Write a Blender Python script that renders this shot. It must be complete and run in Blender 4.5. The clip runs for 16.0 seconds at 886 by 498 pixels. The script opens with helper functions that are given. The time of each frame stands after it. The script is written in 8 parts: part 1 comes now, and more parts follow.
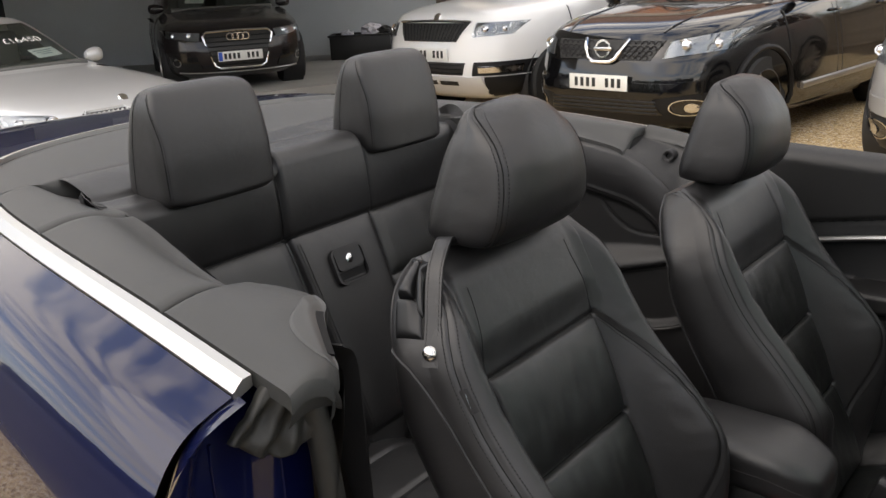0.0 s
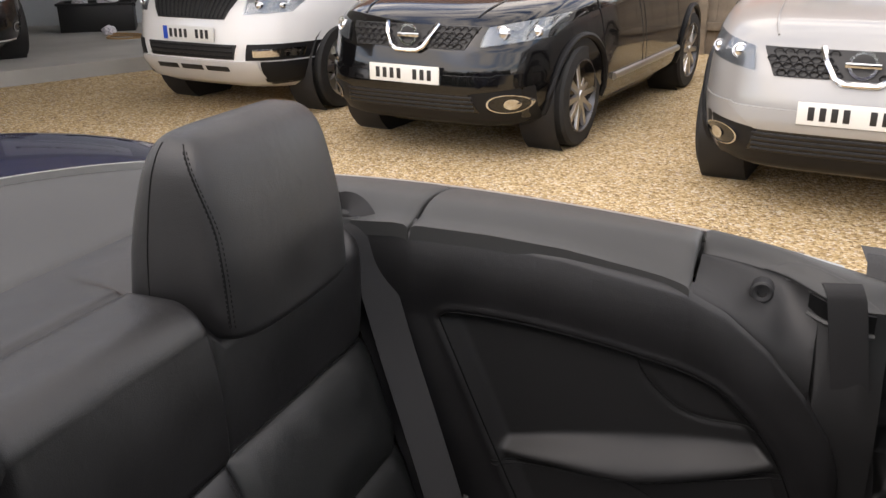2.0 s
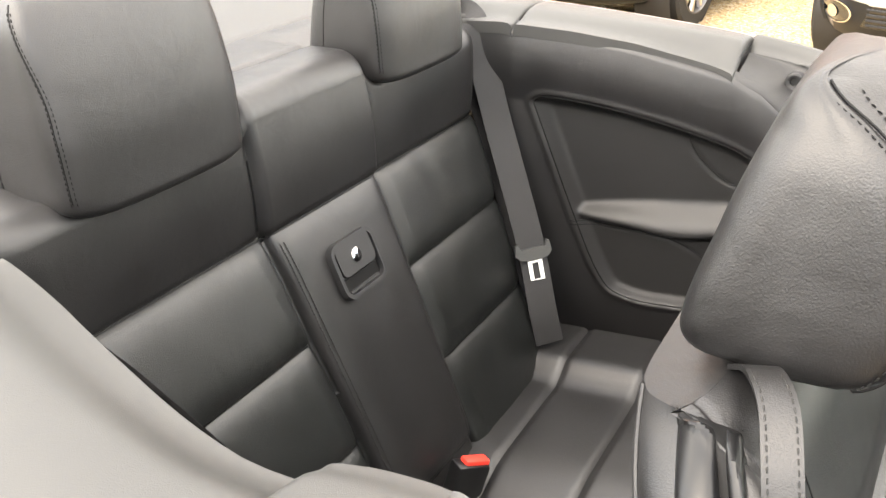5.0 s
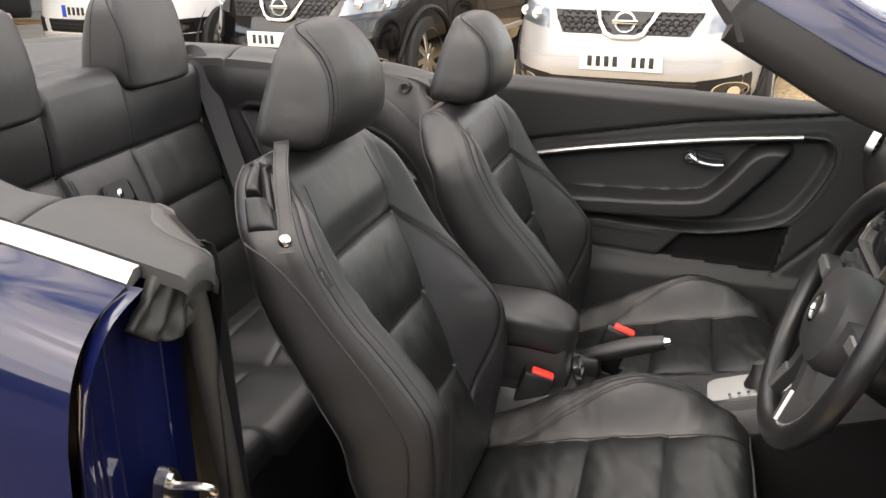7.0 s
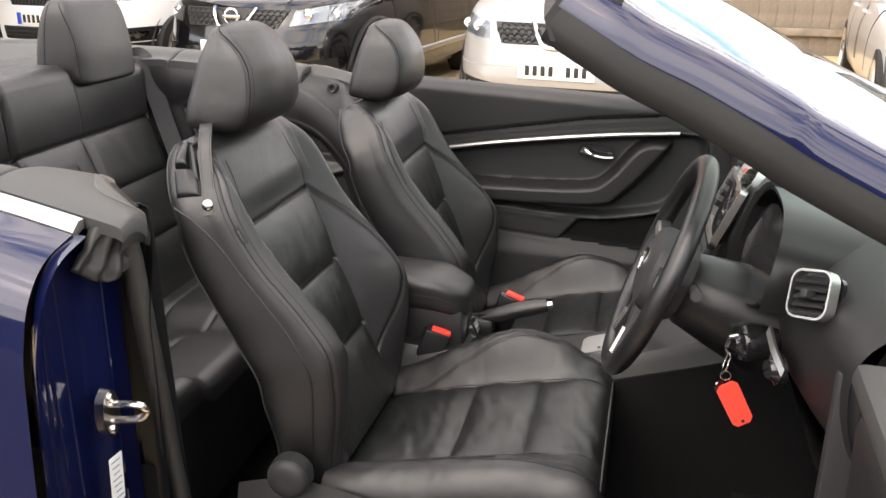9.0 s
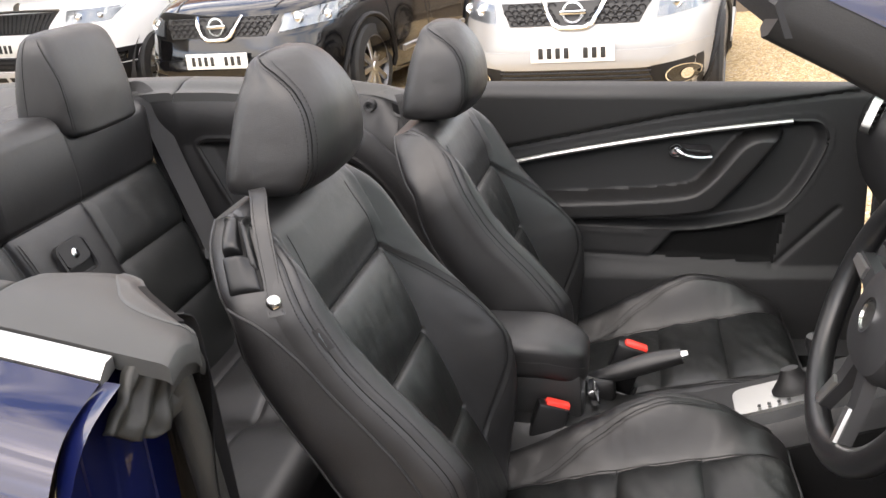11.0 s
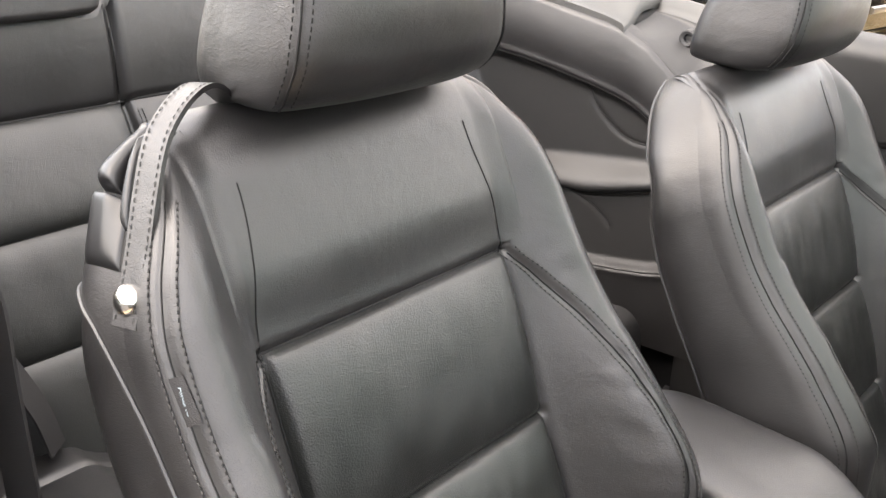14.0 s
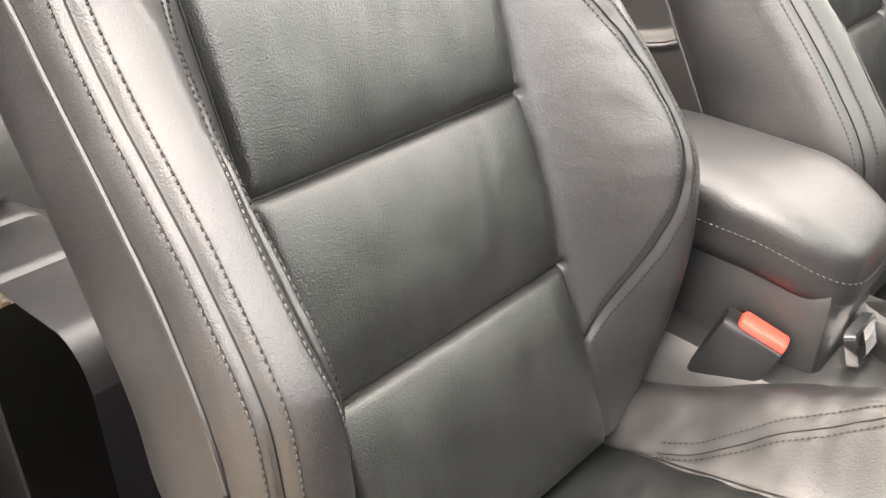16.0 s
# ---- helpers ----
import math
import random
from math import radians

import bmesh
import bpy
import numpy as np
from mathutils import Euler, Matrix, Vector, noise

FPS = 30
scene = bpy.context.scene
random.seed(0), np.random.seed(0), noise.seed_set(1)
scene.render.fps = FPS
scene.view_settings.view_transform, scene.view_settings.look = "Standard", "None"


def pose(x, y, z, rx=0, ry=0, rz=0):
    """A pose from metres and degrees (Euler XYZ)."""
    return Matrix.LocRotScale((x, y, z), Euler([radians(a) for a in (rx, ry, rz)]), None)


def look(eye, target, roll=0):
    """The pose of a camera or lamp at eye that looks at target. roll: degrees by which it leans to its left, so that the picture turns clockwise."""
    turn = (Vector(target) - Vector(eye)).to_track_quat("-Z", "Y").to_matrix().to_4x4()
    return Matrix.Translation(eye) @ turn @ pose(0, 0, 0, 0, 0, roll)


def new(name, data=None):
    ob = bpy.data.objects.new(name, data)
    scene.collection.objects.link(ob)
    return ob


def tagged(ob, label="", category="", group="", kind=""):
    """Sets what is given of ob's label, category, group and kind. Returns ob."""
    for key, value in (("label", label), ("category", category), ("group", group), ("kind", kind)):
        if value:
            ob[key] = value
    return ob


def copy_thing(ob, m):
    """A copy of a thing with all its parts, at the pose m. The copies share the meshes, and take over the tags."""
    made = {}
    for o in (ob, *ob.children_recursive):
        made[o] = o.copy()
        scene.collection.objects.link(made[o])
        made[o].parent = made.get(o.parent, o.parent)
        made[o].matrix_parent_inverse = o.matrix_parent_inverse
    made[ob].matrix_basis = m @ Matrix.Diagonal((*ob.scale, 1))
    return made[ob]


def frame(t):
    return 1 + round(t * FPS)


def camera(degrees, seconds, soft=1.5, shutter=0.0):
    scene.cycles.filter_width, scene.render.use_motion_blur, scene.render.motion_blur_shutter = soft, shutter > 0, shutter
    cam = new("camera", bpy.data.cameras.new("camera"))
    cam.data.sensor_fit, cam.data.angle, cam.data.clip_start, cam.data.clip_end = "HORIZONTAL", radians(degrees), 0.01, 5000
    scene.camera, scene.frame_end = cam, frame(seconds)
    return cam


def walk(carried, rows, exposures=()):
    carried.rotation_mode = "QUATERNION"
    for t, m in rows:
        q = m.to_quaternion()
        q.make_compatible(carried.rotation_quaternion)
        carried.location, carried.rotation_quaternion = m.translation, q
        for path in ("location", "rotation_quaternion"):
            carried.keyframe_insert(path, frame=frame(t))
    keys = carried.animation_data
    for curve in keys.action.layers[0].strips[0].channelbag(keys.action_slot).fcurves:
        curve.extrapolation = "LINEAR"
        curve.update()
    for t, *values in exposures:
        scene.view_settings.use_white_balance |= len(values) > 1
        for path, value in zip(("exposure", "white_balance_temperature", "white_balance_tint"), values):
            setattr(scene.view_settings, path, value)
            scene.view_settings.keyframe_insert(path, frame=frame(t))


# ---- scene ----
cam = camera(54.0, 16.0)
PATH = [
    (0, (1.273, -1.241, 1.406), (0.069, 0.234, 0.796), -3.2),
    (0.5, (0.969, -1.028, 1.425), (-0.173, 0.523, 0.891), -3.9),
    (1, (0.785, -0.869, 1.461), (-0.269, 0.763, 0.983), -2.7),
    (1.5, (0.565, -0.646, 1.455), (-0.270, 1.090, 0.913), -0.7),
    (2, (0.458, -0.506, 1.419), (-0.258, 1.228, 0.727), -0.5),
    (2.5, (0.477, -0.474, 1.392), (-0.337, 1.174, 0.602), -2.4),
    (3, (0.517, -0.533, 1.385), (-0.439, 1.025, 0.573), -3.7),
    (3.2, (0.526, -0.553, 1.381), (-0.481, 0.969, 0.565), -3.8),
    (5.5, (0.733, -0.998, 1.369), (-0.16, 0.548, 0.467), -0.9),
    (6, (0.858, -1.178, 1.367), (-0.02, 0.436, 0.577), -1.8),
    (6.5, (1.006, -1.4, 1.372), (0.299, 0.32, 0.638), -1.4),
    (7, (1.164, -1.53, 1.372), (0.644, 0.269, 0.67), -0.4),
    (7.5, (1.315, -1.671, 1.358), (0.835, 0.142, 0.664), 0.5),
    (8, (1.361, -1.744, 1.368), (0.897, 0.08, 0.693), 0.5),
    (8.2, (1.372, -1.769, 1.378), (0.913, 0.059, 0.709), 0.6),
    (10.5, (1.152, -1.631, 1.388), (0.788, 0.204, 0.681), -1.6),
    (11, (1.068, -1.407, 1.38), (0.642, 0.415, 0.675), -5.1),
    (11.5, (1.041, -1.162, 1.385), (0.437, 0.626, 0.721), -6.6),
    (12, (1.025, -0.974, 1.375), (0.226, 0.729, 0.695), -6.7),
    (12.5, (1.081, -0.845, 1.365), (-0.030, 0.680, 0.699), -5.9),
    (13, (1.119, -0.781, 1.333), (-0.109, 0.646, 0.658), -2.3),
    (13.5, (1.110, -0.744, 1.274), (-0.124, 0.649, 0.542), 0.8),
    (14, (1.111, -0.734, 1.214), (-0.104, 0.641, 0.416), 1.6),
    (14.5, (1.109, -0.725, 1.157), (-0.067, 0.624, 0.263), 2.5),
    (15, (1.119, -0.711, 1.122), (-0.014, 0.618, 0.147), 2.4),
    (15.5, (1.131, -0.699, 1.065), (0.013, 0.604, 0.040), 1.4),
    (16, (1.131, -0.695, 1.007), (-0.007, 0.583, -0.027), 0.8),
]
EXPOSURES = [(0, 0.26, 6550, 10), (1.0, 0.45, 6650, 12), (1.5, 0.35, 6650, 12), (2.0, 0.4, 6500, 13), (2.5, 1.0, 6400, 13), (3.0, 1.42, 6300, 12), (3.2, 1.5, 6350, 11), (5.3, 2.45, 6950, 8), (5.9, 1.9, 6800, 9), (6.6, 1.25, 6850, 10), (7.0, 1.15, 6750, 11), (7.5, 1.25, 6700, 11), (8.2, 1.5, 6750, 11), (10.3, 0.8, 6600, 12), (11, 1.25, 6500, 12), (12.0, 1.05, 6400, 9), (13.0, 1.2, 6450, 11), (13.7, 1.7, 6600, 12), (14.4, 3.25, 6950, 10), (15, 3.3, 7050, 10), (16, 3.45, 7050, 11)]
walk(cam, [(t, look(eye, target, roll)) for t, eye, target, roll in PATH], EXPOSURES)

SKY_TURN, SUN_UP = 205.0, 48.0
world = bpy.data.worlds.new("overcast_sky")
scene.world = world
world.use_nodes = True
wn, wl = world.node_tree.nodes, world.node_tree.links
sky = wn.new("ShaderNodeTexSky")
sky.sky_type, sky.sun_disc = "NISHITA", False
sky.sun_elevation, sky.sun_rotation = radians(SUN_UP), radians(SKY_TURN)
sky.air_density, sky.dust_density = 1.0, 2.0
coord = wn.new("ShaderNodeTexCoord")
stretch = wn.new("ShaderNodeMapping")
stretch.inputs["Scale"].default_value = (1.0, 1.0, 7.0)
clouds = wn.new("ShaderNodeTexNoise")
clouds.inputs["Scale"].default_value, clouds.inputs["Detail"].default_value = 2.8, 9.0
cover = wn.new("ShaderNodeValToRGB")
cover.color_ramp.elements[0].position, cover.color_ramp.elements[1].position = 0.40, 0.57
white = wn.new("ShaderNodeRGB")
white.outputs[0].default_value = (9.6, 8.8, 7.9, 1)
blend = wn.new("ShaderNodeMixRGB")
wl.new(coord.outputs["Generated"], stretch.inputs["Vector"])
wl.new(stretch.outputs[0], clouds.inputs["Vector"])
wl.new(clouds.outputs["Fac"], cover.inputs["Fac"])
wl.new(cover.outputs["Color"], blend.inputs["Fac"])
wl.new(sky.outputs[0], blend.inputs["Color1"])
wl.new(white.outputs[0], blend.inputs["Color2"])
wl.new(blend.outputs[0], wn["Background"].inputs["Color"])
wn["Background"].inputs["Strength"].default_value = 0.235
sun = new("sun", bpy.data.lights.new("sun", "SUN"))
sun.data.energy, sun.data.angle, sun.data.color = 0.55, radians(60), (1.0, 0.93, 0.84)
_a, _e = radians(SKY_TURN), radians(SUN_UP)
sun.matrix_world = look((0, 0, 0), (-math.sin(_a) * math.cos(_e), -math.cos(_a) * math.cos(_e), -math.sin(_e)))


# ---- materials ----
def material(name, color, rough=0.5, metal=0.0, coat=0.0, grain=0.0, grain_scale=400.0, vary=0.0, vary_scale=6.0, rough_vary=0.0,
             sheen=0.0, kind="noise", spec=0.5):
    m = bpy.data.materials.new(name)
    m.use_nodes = True
    n, l = m.node_tree.nodes, m.node_tree.links
    b = n["Principled BSDF"]
    b.inputs["Base Color"].default_value = (*color, 1)
    b.inputs["Roughness"].default_value = rough
    b.inputs["Metallic"].default_value = metal
    b.inputs["Coat Weight"].default_value = coat
    b.inputs["Coat Roughness"].default_value = 0.04
    b.inputs["Sheen Weight"].default_value = sheen
    b.inputs["Specular IOR Level"].default_value = spec
    tc = n.new("ShaderNodeTexCoord")
    if vary:
        t = n.new("ShaderNodeTexNoise")
        t.inputs["Scale"].default_value, t.inputs["Detail"].default_value = vary_scale, 6
        l.new(tc.outputs["Object"], t.inputs["Vector"])
        r = n.new("ShaderNodeMapRange")
        r.inputs["From Min"].default_value, r.inputs["From Max"].default_value = 0.3, 0.7
        r.inputs["To Min"].default_value, r.inputs["To Max"].default_value = 1 - vary, 1 + vary
        l.new(t.outputs["Fac"], r.inputs["Value"])
        x = n.new("ShaderNodeVectorMath")
        x.operation = "SCALE"
        x.inputs[0].default_value = color
        l.new(r.outputs[0], x.inputs["Scale"])
        l.new(x.outputs[0], b.inputs["Base Color"])
        if rough_vary:
            r2 = n.new("ShaderNodeMapRange")
            r2.inputs["From Min"].default_value, r2.inputs["From Max"].default_value = 0.3, 0.7
            r2.inputs["To Min"].default_value, r2.inputs["To Max"].default_value = rough - rough_vary, rough + rough_vary
            l.new(t.outputs["Fac"], r2.inputs["Value"])
            l.new(r2.outputs[0], b.inputs["Roughness"])
    if grain:
        if kind == "cells":
            g = n.new("ShaderNodeTexVoronoi")
            g.feature = "DISTANCE_TO_EDGE"
            out = g.outputs["Distance"]
        else:
            g = n.new("ShaderNodeTexNoise")
            g.inputs["Detail"].default_value = 4
            out = g.outputs["Fac"]
        g.inputs["Scale"].default_value = grain_scale
        l.new(tc.outputs["Object"], g.inputs["Vector"])
        u = n.new("ShaderNodeBump")
        u.inputs["Strength"].default_value, u.inputs["Distance"].default_value = grain, 0.002
        l.new(out, u.inputs["Height"])
        if kind == "leather":
            w = n.new("ShaderNodeTexNoise")
            w.inputs["Scale"].default_value, w.inputs["Detail"].default_value, w.inputs["Distortion"].default_value = 9, 3, 1.2
            l.new(tc.outputs["Object"], w.inputs["Vector"])
            u2 = n.new("ShaderNodeBump")
            u2.inputs["Strength"].default_value, u2.inputs["Distance"].default_value = 0.10, 0.012
            l.new(w.outputs["Fac"], u2.inputs["Height"])
            w3 = n.new("ShaderNodeTexNoise")
            w3.inputs["Scale"].default_value, w3.inputs["Detail"].default_value, w3.inputs["Distortion"].default_value = 48, 3, 0.8
            l.new(tc.outputs["Object"], w3.inputs["Vector"])
            u3 = n.new("ShaderNodeBump")
            u3.inputs["Strength"].default_value, u3.inputs["Distance"].default_value = 0.10, 0.004
            l.new(w3.outputs["Fac"], u3.inputs["Height"])
            l.new(u2.outputs[0], u3.inputs["Normal"])
            l.new(u3.outputs[0], u.inputs["Normal"])
        l.new(u.outputs[0], b.inputs["Normal"])
    return m


M = {}
M["leather"] = material("black_leather", (0.0082, 0.0079, 0.0083), 0.43, grain=0.20, grain_scale=800, vary=0.2, vary_scale=14, rough_vary=0.05, kind="leather", spec=0.62)
# Near-black for seams and for the shade painted into slots, holes and recesses.
M["deep_black"] = material("seam_and_recess_shade", (0.0035, 0.0035, 0.0037), 0.6, spec=0.2)
M["leather_pad"] = material("black_leather_perforated", (0.0062, 0.0068, 0.0066), 0.37, grain=0.34, grain_scale=700, vary=0.2, vary_scale=18, rough_vary=0.06, kind="leather", spec=0.58)
M["thread"] = material("grey_thread", (0.018, 0.0174, 0.017), 0.7)
M["dark_thread"] = material("dark_thread", (0.004, 0.004, 0.004), 0.8, spec=0.2)
M["soft"] = material("soft_black_plastic", (0.0095, 0.0093, 0.0095), 0.48, grain=0.25, grain_scale=900, vary=0.08, vary_scale=5, spec=0.5)
M["deck"] = material("dark_grey_moulded_trim", (0.035, 0.0352, 0.0340), 0.50, grain=0.2, grain_scale=1100, vary=0.06, vary_scale=4)
M["pale_plastic"] = material("pale_grey_plastic", (0.42, 0.42, 0.41), 0.5)
M["cap_grey"] = material("pale_grey_trim_cap", (0.050, 0.051, 0.050), 0.50, grain=0.1, grain_scale=900)
M["gloss"] = material("gloss_black_plastic", (0.010, 0.010, 0.011), 0.14, coat=0.4)
M["satin_black"] = material("satin_black_plastic", (0.007, 0.007, 0.0075), 0.34, spec=0.4)
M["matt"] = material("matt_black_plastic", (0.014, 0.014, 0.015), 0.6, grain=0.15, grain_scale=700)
M["wheel_leather"] = material("worn_wheel_leather", (0.011, 0.011, 0.0115), 0.30, grain=0.12, grain_scale=700, vary=0.2, vary_scale=20, spec=0.5)
M["seal"] = material("dusty_rubber_seal", (0.021, 0.0205, 0.018), 0.6, grain=0.2, grain_scale=300, vary=0.25, vary_scale=12)
M["rubber"] = material("black_rubber_seal", (0.012, 0.012, 0.012), 0.62, grain=0.1, grain_scale=500)
M["carpet"] = material("black_carpet", (0.0085, 0.0085, 0.0088), 0.95, grain=0.8, grain_scale=700, spec=0.1)
M["web"] = material("black_webbing", (0.0115, 0.0112, 0.0118), 0.62, grain=0.4, grain_scale=900, spec=0.4)
M["blue"] = material("dark_blue_metallic_paint", (0.0026, 0.0046, 0.033), 0.40, coat=1.0, spec=0.08, vary=0.05, vary_scale=3)
M["chrome"] = material("chrome", (0.75, 0.75, 0.76), 0.10, metal=1.0)
M["satin"] = material("satin_aluminium", (0.50, 0.50, 0.49), 0.38, metal=1.0, grain=0.03, grain_scale=300)
M["steel"] = material("bright_steel", (0.65, 0.63, 0.60), 0.22, metal=1.0)
M["red"] = material("red_plastic", (0.72, 0.045, 0.03), 0.42)
M["tag_red"] = material("coral_red_card", (0.85, 0.075, 0.05), 0.5)
M["white_paper"] = material("white_paper", (0.78, 0.79, 0.78), 0.8)
M["ink"] = material("grey_print", (0.25, 0.3, 0.33), 0.8)
M["white_ink"] = material("white_lettering", (0.85, 0.86, 0.84), 0.7)
M["plate"] = material("white_number_plate", (0.72, 0.72, 0.69), 0.35)
M["black_ink"] = material("black_print", (0.015, 0.015, 0.015), 0.5)
M["eu_blue"] = material("blue_plate_band", (0.02, 0.08, 0.5), 0.4)
M["paint_black"] = material("black_car_paint", (0.0035, 0.0035, 0.004), 0.10, coat=0.5, spec=0.4)
M["paint_silver"] = material("warm_silver_car_paint", (0.35, 0.345, 0.335), 0.30, metal=0.3, coat=0.6)
M["paint_white"] = material("white_car_paint", (0.78, 0.78, 0.77), 0.3, coat=0.8)
M["paint_cold"] = material("pale_silver_car_paint", (0.64, 0.645, 0.65), 0.33, metal=0.4, coat=0.8)
M["paint_grey"] = material("dark_grey_car_paint", (0.016, 0.0135, 0.0145), 0.25, coat=0.4, spec=0.3)
M["lamp"] = material("lamp_reflector", (0.24, 0.245, 0.25), 0.28, metal=0.75)
M["clad"] = material("black_bumper_plastic", (0.010, 0.010, 0.011), 0.5, grain=0.1, grain_scale=500, spec=0.25)
M["tyre"] = material("tyre_rubber", (0.014, 0.014, 0.014), 0.75, grain=0.3, grain_scale=120, vary=0.3, vary_scale=8)
M["alloy"] = material("alloy_wheel", (0.55, 0.55, 0.55), 0.28, metal=1.0)
M["alloy_dark"] = material("dark_alloy_wheel", (0.10, 0.10, 0.105), 0.3, metal=0.8)
M["cloth"] = material("grey_cloth_interior", (0.11, 0.11, 0.105), 0.9)
M["concrete"] = material("pale_concrete", (0.36, 0.355, 0.33), 0.85, grain=0.5, grain_scale=60, vary=0.15, vary_scale=1.2)
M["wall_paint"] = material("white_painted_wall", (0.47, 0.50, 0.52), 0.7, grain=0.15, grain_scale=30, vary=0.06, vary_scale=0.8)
M["banner"] = material("pale_banner_vinyl", (0.72, 0.74, 0.75), 0.5, vary=0.04, vary_scale=2)
M["wood"] = material("weathered_fence_wood", (0.20, 0.165, 0.125), 0.85, grain=0.6, grain_scale=40, vary=0.35, vary_scale=5)
M["brick"] = material("orange_red_brick", (0.40, 0.165, 0.085), 0.85, grain=0.5, grain_scale=90, vary=0.3, vary_scale=7)
M["mortar"] = material("pale_mortar", (0.42, 0.38, 0.32), 0.9, grain=0.4, grain_scale=120)
M["upvc"] = material("white_window_frame", (0.75, 0.75, 0.74), 0.4)
M["room"] = material("dark_room_behind_glass", (0.03, 0.035, 0.04), 0.2)
M["leaf"] = material("green_leaves", (0.07, 0.13, 0.03), 0.6, vary=0.4, vary_scale=9)
M["crate"] = material("black_plastic_crate", (0.010, 0.010, 0.010), 0.5)
M["bag"] = material("white_plastic_bag", (0.70, 0.68, 0.72), 0.45, grain=0.4, grain_scale=25)
M["yellow"] = material("yellow_sticker", (0.75, 0.70, 0.03), 0.6)


def glass(name, color, rough=0.0, gloss=0.85):
    m = bpy.data.materials.new(name)
    m.use_nodes = True
    n, l = m.node_tree.nodes, m.node_tree.links
    out = n["Material Output"]
    n.remove(n["Principled BSDF"])
    a, b, mix, lw = n.new("ShaderNodeBsdfTransparent"), n.new("ShaderNodeBsdfGlossy"), n.new("ShaderNodeMixShader"), n.new("ShaderNodeLayerWeight")
    pw, fr = n.new("ShaderNodeMath"), n.new("ShaderNodeMath")
    pw.operation, fr.operation = "POWER", "MULTIPLY_ADD"
    lw.inputs["Blend"].default_value, pw.inputs[1].default_value = 0.5, 3.6
    fr.inputs[1].default_value, fr.inputs[2].default_value = gloss, 0.05
    l.new(lw.outputs["Facing"], pw.inputs[0])
    l.new(pw.outputs[0], fr.inputs[0])
    a.inputs[0].default_value = (*color, 1)
    b.inputs["Roughness"].default_value = rough
    l.new(fr.outputs[0], mix.inputs[0])
    l.new(a.outputs[0], mix.inputs[1])
    l.new(b.outputs[0], mix.inputs[2])
    l.new(mix.outputs[0], out.inputs["Surface"])
    return m


M["glass"] = glass("tinted_window_glass", (0.62, 0.68, 0.65), 0.0, 1.0)
M["privacy"] = glass("dark_privacy_glass", (0.10, 0.11, 0.11))
M["lens"] = glass("clear_lamp_lens", (0.9, 0.92, 0.94), 0.0, 0.22)
M["screen"] = glass("clear_windscreen_glass", (0.82, 0.88, 0.86))


def gravel_material():
    m = bpy.data.materials.new("golden_pea_gravel")
    m.use_nodes = True
    n, l = m.node_tree.nodes, m.node_tree.links
    b = n["Principled BSDF"]
    b.inputs["Roughness"].default_value = 0.85
    tc = n.new("ShaderNodeTexCoord")
    v = n.new("ShaderNodeTexVoronoi")
    v.inputs["Scale"].default_value = 66
    ramp = n.new("ShaderNodeValToRGB")
    cols = [(0.0, (0.21, 0.135, 0.055)), (0.3, (0.42, 0.295, 0.135)), (0.6, (0.56, 0.415, 0.215)), (0.85, (0.65, 0.52, 0.32)), (1.0, (0.70, 0.63, 0.50))]
    while len(ramp.color_ramp.elements) < len(cols):
        ramp.color_ramp.elements.new(0.5)
    for e, (p, c) in zip(ramp.color_ramp.elements, cols):
        e.position, e.color = p, (*c, 1)
    sep = n.new("ShaderNodeSeparateColor")
    big = n.new("ShaderNodeTexNoise")
    big.inputs["Scale"].default_value, big.inputs["Detail"].default_value = 0.9, 5
    mul = n.new("ShaderNodeMixRGB")
    mul.blend_type = "MULTIPLY"
    mul.inputs[0].default_value = 0.28
    bump = n.new("ShaderNodeBump")
    bump.inputs["Strength"].default_value, bump.inputs["Distance"].default_value = 0.9, 0.012
    bump.invert = True
    l.new(tc.outputs["Object"], v.inputs["Vector"])
    l.new(tc.outputs["Object"], big.inputs["Vector"])
    l.new(v.outputs["Color"], sep.inputs[0])
    l.new(sep.outputs[0], ramp.inputs[0])
    l.new(ramp.outputs[0], mul.inputs[1])
    br = n.new("ShaderNodeValToRGB")
    br.color_ramp.elements[0].position, br.color_ramp.elements[0].color = 0.3, (0.55, 0.52, 0.48, 1)
    br.color_ramp.elements[1].position = 0.6
    l.new(big.outputs["Fac"], br.inputs[0])
    l.new(br.outputs[0], mul.inputs[2])
    l.new(mul.outputs[0], b.inputs["Base Color"])
    l.new(v.outputs["Distance"], bump.inputs["Height"])
    l.new(bump.outputs[0], b.inputs["Normal"])
    return m


M["tarmac"] = material("dark_asphalt", (0.045, 0.040, 0.040), 0.9, grain=0.7, grain_scale=90, vary=0.25, vary_scale=1.5)
M["gravel"] = gravel_material()
M["pebble"] = material("loose_pebble", (0.48, 0.35, 0.20), 0.85, vary=0.5, vary_scale=30)
_pn, _pl = M["pebble"].node_tree.nodes, M["pebble"].node_tree.links
_isl, _rmp = _pn.new("ShaderNodeNewGeometry"), _pn.new("ShaderNodeValToRGB")
_rmp.color_ramp.elements[0].color, _rmp.color_ramp.elements[1].color = (0.22, 0.14, 0.07, 1), (0.68, 0.58, 0.44, 1)
_pl.new(_isl.outputs["Random Per Island"], _rmp.inputs[0])
_pl.new(_rmp.outputs[0], _pn["Principled BSDF"].inputs["Base Color"])


# ---- mesh helpers ----
def thing(name, label, category, group="", at=(0, 0, 0), turn=0, kind=""):
    ob = new(name)
    ob.matrix_basis = pose(*at, 0, 0, turn)
    return tagged(ob, label, category, group, kind)


